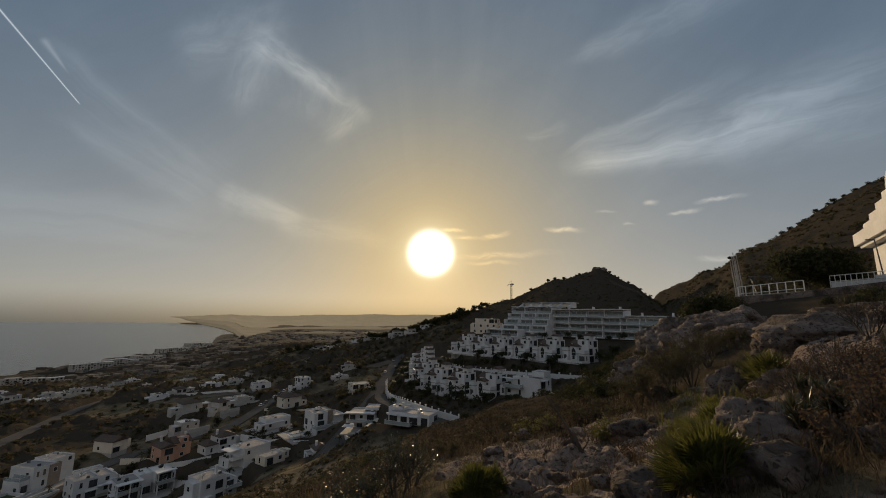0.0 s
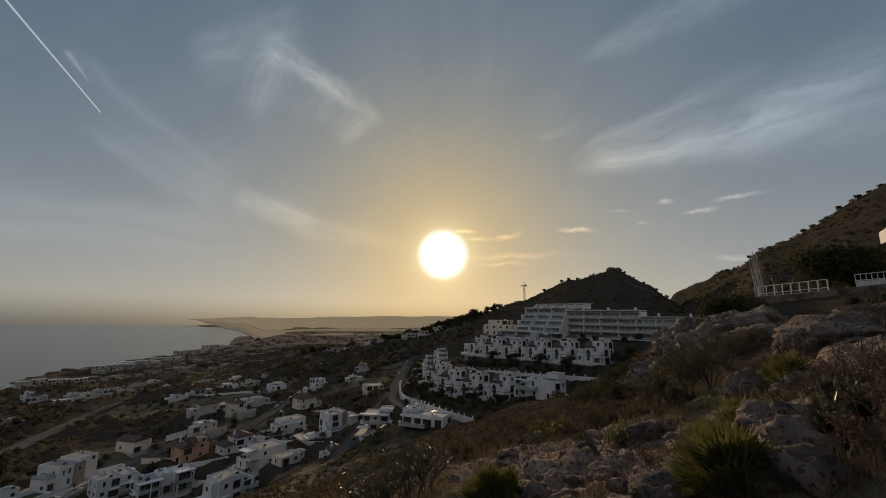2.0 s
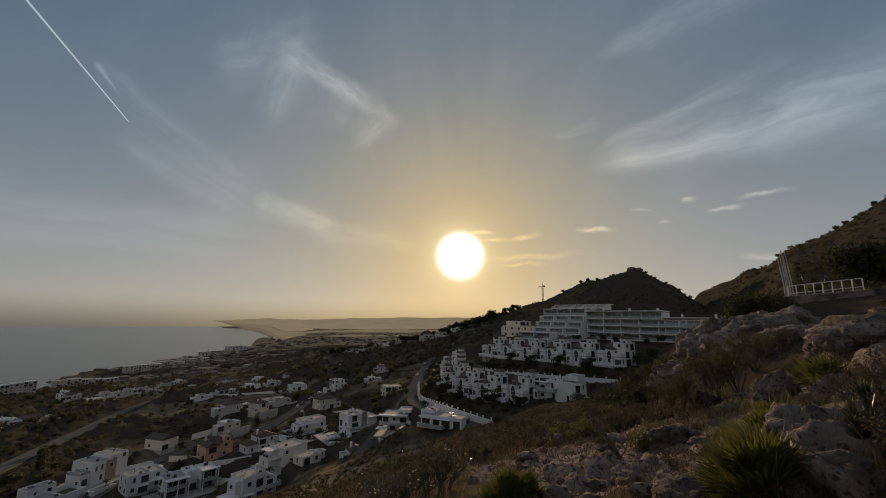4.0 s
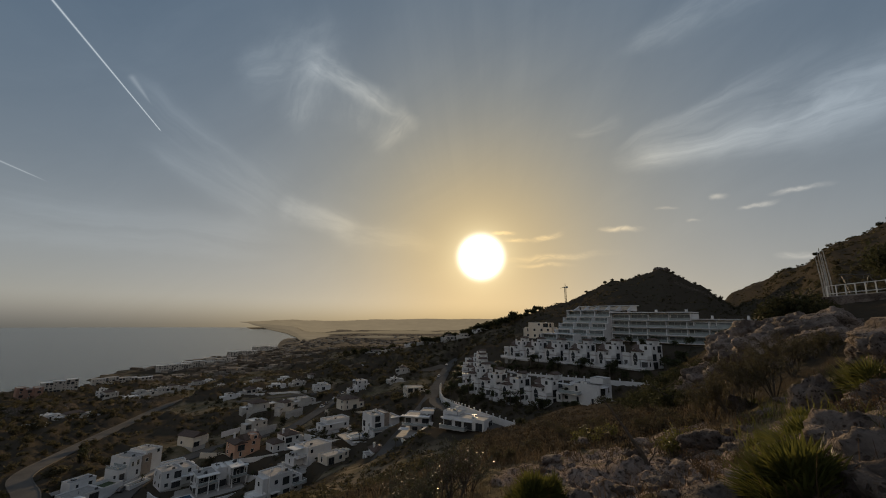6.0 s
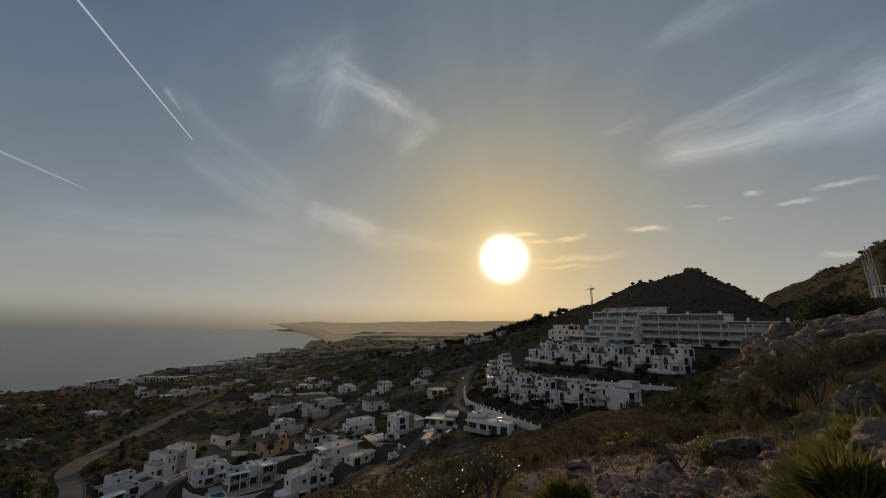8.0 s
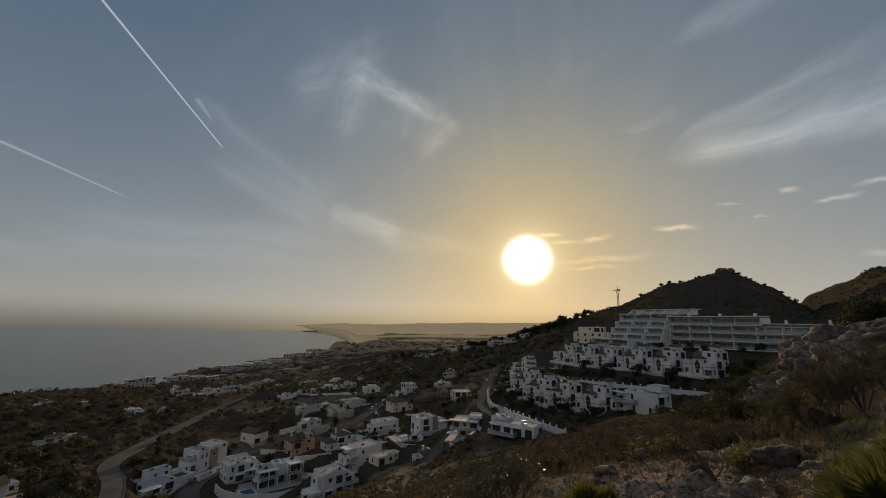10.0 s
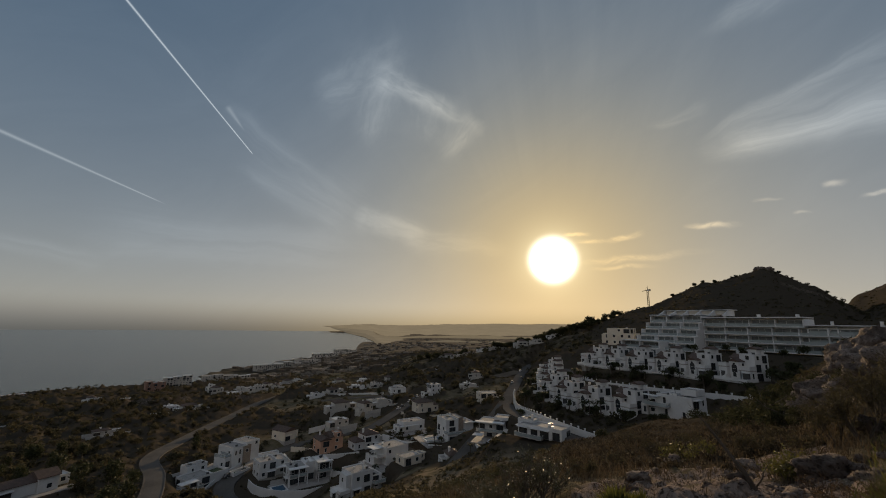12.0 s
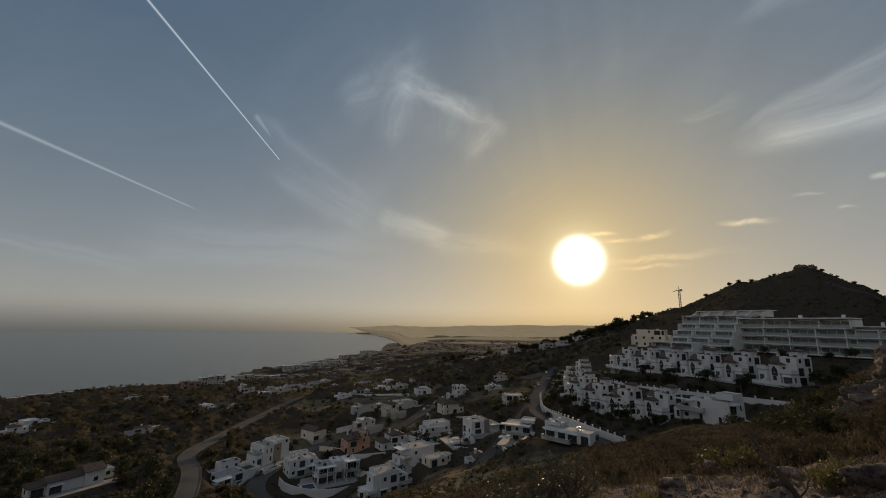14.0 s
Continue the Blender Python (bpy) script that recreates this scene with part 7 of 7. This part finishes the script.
for i, (az, d, h, sp) in enumerate([(27.6, 13, 1.3, .5), (29.6, 14, 1.6, .5), (31.6, 13.5, 1.5, .5), (33.4, 15, 1.4, .5), (25.8, 14, 1.2, .6), (31, 19, 1.1, .5), (33.2, 18, 1.1, .5), (35.2, 19, 1.0, .5), (29.4, 18, 1.1, .5), (27.2, 19, 1.0, .6), (36.6, 17, .9, .6)]):
    twiggy(az, d, h, sp, 80 + i, "grey-green twiggy bush with fine leaves", 0.020, 4200, SCRUB_LEAF, 10)
for i, (az, d, h, sp) in enumerate([(21.6, 11, .55, .3), (20.6, 11.4, .5, .4), (12.6, 15, .7, .5), (10.4, 16, .6, .5), (14.2, 16, .7, .5), (22.4, 11.6, .5, .4)]):
    twiggy(az, d, h, sp, 90 + i, "small yellow-green leafy bush between stones", 0.034, 420, YOUNG_LEAF, 7)
for i, (az, d, h, sp) in enumerate([(44.5, 8, .8, .6), (47, 9, .9, .6), (41, 7.4, .6, .6), (49, 7, .8, .6), (45.5, 6.2, .6, .6), (24, 9, .4, .7), (4.2, 7.8, .5, .7)]):
    twiggy(az, d, h, sp, 100 + i, "low brown dry bush among the stones", 0.016, 500, RUSTY_STALK, 9)


def dark_bush(az, d, r, seed, label="dense dark evergreen bush on the hillside", flat=0.9, leaves=1500, leaf=0.07):
    x, y = spot(az, d)
    b_ = thing("bush", pose(x, y, gz(x, y) - 0.1), label, "bush")
    part("branch_work", limb_bm(random.Random(seed), r * 1.0, r * 0.7, 0.05 * r, 5), BARK, b_)
    v, f = leaf_cloud(np.random.default_rng(seed), leaves, r, 8, flat, 0.3, leaf, 0.7)
    part("foliage", np_mesh("foliage", v, f, PINE_LEAF), None, b_)


for i, (az, d, h, sp) in enumerate([(20, 16.5, .6, .7), (23, 15, .7, .6), (18.5, 17, .7, .6), (13, 20, .8, .6), (21.5, 19, .8, .6), (9, 18, .7, .6), (5, 14, .6, .6), (1, 12, .5, .7), (-3, 14, .6, .7), (6.5, 24, .9, .6), (15.5, 25, .9, .6)]):
    twiggy(az, d, h, sp, 140 + i, "low dark thorny bush on dry soil", 0.026, 900, SCRUB_LEAF, 9)
for i, (az, d, r) in enumerate([(34.4, 39, 2.6), (32.6, 41, 2.0), (20.6, 30, 1.7), (22.0, 26, 1.3), (18.6, 34, 1.5), (16.6, 40, 1.3), (23.6, 24, 1.0), (35.4, 44, 1.7), (47.6, 34, 1.3), (46.2, 33, 0.9), (49.5, 30, 1.0), (44.6, 36, 0.7),
                                (36.6, 40, 1.2), (24.2, 32, 1.1), (26.4, 31, 1.0), (22.6, 36, 1.2), (23.4, 42, 1.5), (21.2, 44, 1.4), (25.4, 38, 1.2), (27.6, 30, .9), (30.6, 29, .9), (22.2, 48, 1.5), (20.2, 52, 1.4), (19.2, 42, 1.2), (29.4, 32, 1.0), (33.0, 30, .9), (35.6, 28, .7), (37.6, 30, .8), (50.5, 26, 0.7), (31.0, 26, 1.0), (28.0, 42, 1.4), (14.0, 46, 1.1), (-14, 30, 1.2), (-10, 34, 1.1), (-16.5, 40, 1.4), (-12.5, 48, 1.5), (-6, 44, 1.2), (-19, 52, 1.6), (-9, 56, 1.5), (3.5, 34, .8)]):
    dark_bush(az, d, r, 120 + i)


def spear_plant(az, d, height, seed, stems=16, label="upright bush with long pointed dark leaves"):
    """Upright stems set with lance-shaped leaves."""
    x, y = spot(az, d)
    s = thing("shrub", pose(x, y, gz(x, y) - 0.03), label, "shrub")
    rng = random.Random(seed)
    nr = np.random.default_rng(seed)
    bm = bmesh.new()
    roots = []
    rod(bm, (0, 0, -0.08), (0, 0, 0.03), 0.08, 0.06, 8)  # root stock
    for k in range(stems):
        a, t = rng.uniform(0, 6.283), rng.uniform(0.05, 0.5)
        d0 = Vector((math.cos(a) * math.sin(t), math.sin(a) * math.sin(t), math.cos(t)))
        top_at = d0 * height * rng.uniform(0.6, 1.0)
        rod(bm, (0.05 * math.cos(a), 0.05 * math.sin(a), 0), top_at, 0.006, 0.003, 4)
        roots += [tuple(top_at * rng.uniform(0.3, 1.0)) for _ in range(16)]
    part("branch_work", bm, TWIG, s)
    v, f = blades(nr, np.array(roots), 0.17, 0.011, 0.95, 0.25)
    part("foliage", np_mesh("foliage", v, f, GLINT_LEAF), None, s)


for i, (az, d, h) in enumerate([(42.4, 5.6, .42), (41.2, 4.7, .34), (43.6, 4.9, .36), (48.4, 7.2, .5), (49.6, 6.2, .4)]):
    spear_plant(az, d, h, 400 + i)
for i, (az, d, h, sp) in enumerate([(46.6, 4.7, .55, .7), (48.6, 5.4, .6, .7), (45.0, 4.3, .4, .8), (47.4, 6.4, .7, .6), (44.2, 6.6, .6, .7), (49.8, 4.6, .5, .7), (38.8, 7.2, .5, .7), (27.5, 7.5, .4, .8), (25.5, 6.4, .3, .8)]):
    twiggy(az, d, h, sp, 420 + i, "rust-brown tangle of dry twigs and leaves", 0.017, 900, RUSTY_STALK, 11)


# hedges and garden bushes round the villas
garden = random.Random(31)
hedge = tree_proto(on_ground(-30.0, 214, 0, 0.5), "clipped dark garden bush beside a villa wall", 61, 1.6, 2.0, 0.8, 260, 0.20, BUSH_LEAF, category="bush", name="garden_bush")
for key in AT:
    m = AT[key]
    for k in range(6):
        a, r = garden.uniform(0, 6.283), garden.uniform(10.5, 14.0)
        p = m @ Vector((r * math.cos(a), r * math.sin(a) * 0.85, 0))
        if clear_of_works(np.array([p.x]), np.array([p.y]), 0.2)[0]:
            copy_thing(hedge, pose(p.x, p.y, gz(p.x, p.y) - 0.1, 0, 0, garden.uniform(0, 360)) @ Matrix.Scale(garden.uniform(0.35, 0.9), 4))

# single trees on the dry slopes between the houses, and the thicket below the townhouse gardens
spread = np.random.default_rng(15)
wx, wy, wd = scatter(1500, -72, -7, 190, 900, spread)
ok = clear_of_works(wx, wy, 2.0) & (fbm(wx * 0.015, wy * 0.015, 3, 88) > 0.44)
spots_at = [(x, y, spread.uniform(1.2, 3.3)) for x, y in zip(wx[ok], wy[ok])]
for row in (UPPER, LOWER):
    for m in row:
        for k in range(12):
            p = m @ Vector((spread.uniform(-7.0, 7.5), spread.uniform(-15.5, -8.0), 0))
            spots_at.append((p.x, p.y, spread.uniform(1.0, 2.3)))
rx, ry, rd = scatter(360, -24, 3, 300, 560, spread)
ok = clear_of_works(rx, ry, 1.5)
spots_at += [(x, y, spread.uniform(1.6, 3.8)) for x, y in zip(rx[ok], ry[ok])]
wx, wy, wd = scatter(1300, -74, -44, 70, 620, spread)
ok = clear_of_works(wx, wy, 2.5)
spots_at += [(x, y, spread.uniform(1.5, 3.6)) for x, y in zip(wx[ok], wy[ok])]
wx, wy, wd = scatter(1100, 27, 54, 75, 760, spread)
ok = clear_of_works(wx, wy, 3.0) & (fbm(wx * 0.02, wy * 0.02, 3, 89) > 0.40)
spots_at += [(x, y, spread.uniform(0.6, 1.5) * (1.0 + d / 500)) for x, y, d in zip(wx[ok], wy[ok], wd[ok])]
spots_at = np.array(spots_at)
feet = ground(spots_at[:, 0], spots_at[:, 1])
rows = np.column_stack([spots_at[:, :2], feet + 0.25 * spots_at[:, 2], spread.uniform(0, 6.28, len(feet)), spots_at[:, 2], spread.uniform(0.75, 1.15, len(feet))])[feet > 2.0]
v, f = merged([leaf_cloud(spread, 120, 1.0, 7, 0.9, 0.3, 0.22, 0.75) for _ in range(7)], rows)
tagged(new("thicket", np_mesh("thicket", v, f, CAROB_LEAF)), "dark round carob trees and thicket on the slopes", "trees", kind="stuff")
for key, dx, dy, s in (("modern", 11, -7, .8), ("white", 11, 3, .7), ("tall", -13, -9, .9), ("orange", -9, 6, .8), ("glass_a", -10, -10, .8), ("low", 9, -7, .7), ("curve", -9, 7, .7), ("hip", 8, 8, .8), ("chimney", 10, 6, .8)):
    p = AT[key] @ Vector((dx, dy, 0))
    copy_thing(pt, pose(p.x, p.y, gz(p.x, p.y), 0, 0, 40 * dx) @ Matrix.Scale(s, 4))

# ---- the terrace, railing, tree and white building up the slope ----


def railing(a, b_, height, n, label):
    """A white metal rail between two points, with posts and two rails."""
    a, b_ = Vector(a), Vector(b_)
    r = thing("railing", Matrix.Translation(a), label, "railing")
    d = b_ - a
    for k in range(n + 1):
        p = d * (k / n)
        bm = bmesh.new()
        box(bm, p.x - 0.03, p.x + 0.03, p.y - 0.03, p.y + 0.03, p.z - 0.1, p.z + height)
        part("post", bm, METAL_WHITE, r)
    for h in (height, 0.12):
        bm = bmesh.new()
        rod(bm, Vector((0, 0, h)), d + Vector((0, 0, h)), 0.03, 0.03, 8)
        part("rail", bm, METAL_WHITE, r)
    return r


def lift(az, d, z):
    return (*spot(az, d), EYE + z)


railing(lift(37.0, 45, 2.35), lift(42.7, 43, 2.62), 0.76, 8, "white metal railing along the terrace edge")
wall_line("rough stone retaining wall under the terrace", [(36.4, 45.4, 0.6), (39.5, 44.6, 0.7), (42.8, 43.4, 0.9), (47.5, 41.5, 1.2), (53, 40, 1.6)], 1.62, ROCK, 0.7, name="retaining_wall")
trr = bmesh.new()
pts = [spot(36.6, 45.6), spot(42.8, 43.8), spot(53, 40.4), spot(54, 64), spot(37, 66)]
top = [trr.verts.new((x, y, EYE + 2.34 + 0.25 * (i in (1, 2))) ) for i, (x, y) in enumerate(pts)]
low = [trr.verts.new((x, y, EYE - 1.5)) for x, y in pts]
trr.faces.new(top)
for i in range(5):
    j = (i + 1) % 5
    trr.faces.new((top[i], low[i], low[j], top[j]))
bmesh.ops.recalc_face_normals(trr, faces=trr.faces)
tagged(new("pavement", mesh_of("pavement", trr, PAVING)), "paved terrace above the rocky slope", "terrace", kind="structure")

# a bundle of pale leaning poles at the terrace corner
for i, (az, top_az, h) in enumerate(((36.8, 36.5, 4.5), (36.95, 36.7, 4.9), (37.1, 36.85, 5.2), (37.25, 37.0, 4.7), (37.5, 37.15, 5.0))):
    pole = thing("pole", Matrix.Translation(lift(az, 45.6, 1.2)), "pale weathered leaning pole at the terrace corner", "pole", "pale poles at the terrace corner")
    d = Vector(lift(top_az, 45.6, 1.2 + h)) - Vector(lift(az, 45.6, 1.2))
    bm = bmesh.new()
    rod(bm, (0, 0, -0.4), d * 0.5 + Vector((0.05, 0, 0)), 0.062, 0.05, 8)
    part("shaft", bm, CONCRETE, pole)
    bm = bmesh.new()
    rod(bm, d * 0.5 + Vector((0.05, 0, 0)), d, 0.05, 0.028, 8)
    part("tip", bm, CONCRETE, pole)

# swing frame
sw = thing("swing_frame", Matrix.Translation(lift(39.2, 50, 2.4)), "grey metal swing frame on the terrace", "swing")
for sx in (-1.2, 1.2):
    for sy in (-0.9, 0.9):
        bm = bmesh.new()
        rod(bm, (sx, sy, 0), (sx * 0.9, 0, 2.0), 0.03, 0.03)
        part("leg", bm, METAL_DARK, sw)
bm = bmesh.new()
rod(bm, (-1.25, 0, 2.0), (1.25, 0, 2.0), 0.05, 0.05)
part("crossbar", bm, METAL_DARK, sw)
bm = boxes((-0.7, 0.7, -0.2, 0.2, 0.5, 0.56))
rod(bm, (-0.65, 0, 0.56), (-0.65, 0, 2.0), 0.012)
rod(bm, (0.65, 0, 0.56), (0.65, 0, 2.0), 0.012)
part("seat", bm, METAL_DARK, sw)

big = tree_proto(pose(*lift(43.2, 53, 2.5)), "broad dark umbrella-shaped tree over the terrace", 200, 3.6, 4.1, 0.70, 5200, 0.055, lumps=13)
copy_thing(big, pose(*lift(45.4, 55, 2.3), 0, 0, 140) @ Matrix.Scale(0.72, 4))

# white stepped building
bld = thing("white_building", pose(*lift(48.0, 62, 3.3), 0, 0, -125), "white stepped-parapet building with broad eaves, sunlit", "building")
part("wall", boxes((-0.6, 22, 0.3, 12, -3, 4.88)), WHITE, bld)
part("eave", boxes((-1.6, 22.4, -0.9, 12.4, 5.22, 6.5), (-1.2, 22, -0.5, 12, 4.9, 5.2)), WHITE, bld, "thick projecting white eaves")
for k in range(7):
    part("parapet_step", boxes((0.4 + k * 1.3, 22, -0.4 + 0.25 * k, 12, 6.52 + k * 0.8, 7.3 + k * 0.8)), WHITE, bld)
for x in (4.2, 9.5, 15):
    window(bld, x, 0.29, 0.6, 0, 1.5, 2.0)
bm = bmesh.new()
dc = bld.matrix_world.inverted() @ Vector(lift(50.4, 64, 15.3))
rod(bm, dc + Vector((0, -0.35, 0)), dc + Vector((0, 0.35, 0)), 2.0, 2.0, 36)
rod(bm, Vector((dc.x, dc.y, dc.z - 5.5)), Vector((dc.x, dc.y, dc.z - 2.1)), 0.5, 0.5, 12)
part("finial_disc", bm, WHITE, bld, "round white roof ornament")

fence = thing("white_fence", Matrix.Translation(lift(44.9, 50, 3.35)), "low white wall and fence before the building", "fence")
d = Vector(lift(51.5, 46, 3.35)) - Vector(lift(44.9, 50, 3.35))
n = d.normalized()
s = Vector((-n.y, n.x, 0)) * 0.12
for a, b_, z0, z1 in ((0, 1, -1.2, 0.30), (0.5, 0.62, 0.31, 0.62), (0.63, 0.78, 0.31, 0.95), (0.79, 1.0, 0.31, 1.40)):
    bm = bmesh.new()
    vs = [bm.verts.new(d * q + s * t + Vector((0, 0, z))) for q, t, z in ((a, -1, z0), (b_, -1, z0), (b_, 1, z0), (a, 1, z0), (a, -1, z1), (b_, -1, z1), (b_, 1, z1), (a, 1, z1))]
    for q in ((0, 1, 2, 3), (4, 5, 6, 7), (0, 1, 5, 4), (1, 2, 6, 5), (2, 3, 7, 6), (3, 0, 4, 7)):
        bm.faces.new([vs[i] for i in q])
    bmesh.ops.recalc_face_normals(bm, faces=bm.faces)
    part("wall", bm, WHITE, fence)
for k in range(17):
    p = d * (k / 16) - s * 1.6
    part("post", boxes((p.x - 0.018, p.x + 0.018, p.y - 0.018, p.y + 0.018, p.z - 0.2, p.z + 0.85)), METAL_WHITE, fence)
for z in (0.35, 0.87):
    bm = bmesh.new()
    rod(bm, -s * 1.6 + Vector((0, 0, z)), d - s * 1.6 + Vector((0, 0, z)), 0.03, 0.03, 6)
    part("rail", bm, METAL_WHITE, fence)

lamp = thing("street_lamp", Matrix.Translation(lift(48.6, 50, 3.0)), "slim dark street lamp beside the building", "lamp")
bm = bmesh.new()
rod(bm, (0, 0, -0.1), (-0.25, 0.1, 4.2), 0.06, 0.04, 8)
part("pole", bm, METAL_DARK, lamp)
bm = boxes((-1.0, -0.25, 0.02, 0.18, 4.12, 4.2))
part("lamp_head", bm, METAL_DARK, lamp)

# ---- tower crane beyond the hill ----
x, y = spot(9.95, 500)
crane = thing("tower_crane", pose(x, y, EYE + 16), "slender tower crane standing behind the hill", "crane")
bm = bmesh.new()
H = 25.5
for sx in (-0.8, 0.8):
    for sy in (-0.8, 0.8):
        rod(bm, (sx, sy, 0), (sx, sy, H), 0.20, 0.20, 4)
for k in range(12):
    z = k * H / 12
    for sx, sy in ((1, 1), (1, -1), (-1, -1), (-1, 1)):
        rod(bm, (sx * 0.8, sy * 0.8, z), (-sy * 0.8, sx * 0.8, z + H / 12), 0.12, 0.12, 4)
part("mast", bm, CRANE_PAINT, crane)
bm = bmesh.new()
rod(bm, (0, 0, H), (0, 0, H + 4.5), 0.4, 0.1, 5)
part("tower_top", bm, CRANE_PAINT, crane)
bm = bmesh.new()
rod(bm, (2.6, 2.2, H + 0.6), (-6.4, -6, H - 2.2), 0.5, 0.3, 5)
rod(bm, (0, 0, H + 4.2), (-3.5, -4, H - 0.8), 0.06, 0.06, 4)
part("jib", bm, CRANE_PAINT, crane)
part("counterweight", boxes((1.2, 3.4, 1.0, 3.0, H - 1.4, H + 0.6)), CONCRETE, crane)
part("cab", boxes((-0.6, 0.8, -1.6, -0.3, H - 1.4, H + 0.2)), METAL_WHITE, crane)

# ---- parked cars ----


def car(at, paint, label):
    """A small car: shell, glasshouse, four wheels with rims, lamps."""
    c = thing("car", at, label, "car", "cars parked along the lanes")
    bm = boxes((-2.05, 2.05, -0.85, 0.85, 0.28, 0.86))
    bmesh.ops.bevel(bm, geom=bm.edges[:], offset=0.12, segments=2, affect="EDGES")
    part("body", bm, paint, c)
    bm = bmesh.new()
    vs = box(bm, -1.5, 1.0, -0.74, 0.74, 0.84, 1.42)
    for v in vs:
        if v.co.z > 1.2:
            v.co.x = v.co.x * 0.72 - 0.1
            v.co.y *= 0.86
    part("cabin", bm, GLASS, c, "dark glazed cabin")
    part("roof_panel", boxes((-1.1, 0.55, -0.6, 0.6, 1.41, 1.46)), paint, c)
    for x in (-1.25, 1.3):
        for y in (-0.82, 0.82):
            bm = bmesh.new()
            rod(bm, (x, y - 0.1, 0.31), (x, y + 0.1, 0.31), 0.31, 0.31, 14)
            w = part("wheel", bm, RUBBER, c)
            bm = bmesh.new()
            rod(bm, (x, y - 0.115, 0.31), (x, y + 0.115, 0.31), 0.18, 0.18, 10)
            part("rim", bm, METAL_WHITE, w)
    for y in (-0.6, 0.6):
        part("headlight", boxes((2.0, 2.07, y - 0.16, y + 0.16, 0.58, 0.72)), METAL_WHITE, c)
        part("tail_light", boxes((-2.07, -2.0, y - 0.14, y + 0.14, 0.6, 0.74)), TERRA, c)
    return c


cars = [car(pose(0, 0, 0), CAR_PAINTS[0], "white compact car parked beside the lane"), car(pose(0, 0, 0), CAR_PAINTS[1], "dark grey car parked beside the lane")]
spots = [(3, 30, 1.5), (3, 33, 1.6), (3, 38, 1.5), (3, 41, 1.5), (3, 44, 1.6), (3, 47, 1.5), (0, 52, 2.2), (0, 60, -2.2), (0, 74, 2.2), (2, 18, 2.0), (5, 20, 1.6)]
for i, (road, k, off) in enumerate(spots):
    bed = TRACKS[road][0]
    k = min(k, len(bed) - 2)
    p, q = Vector(bed[k]), Vector(bed[k + 1])
    side = Vector((-(q - p).y, (q - p).x, 0)).normalized() * off
    turn = math.degrees(math.atan2((q - p).y, (q - p).x))
    m = pose(p.x + side.x, p.y + side.y, p.z + EYE + 0.03, 0, 0, turn)
    if i < 2:
        cars[i].matrix_world = m
    else:
        copy_thing(cars[i % 2], m)
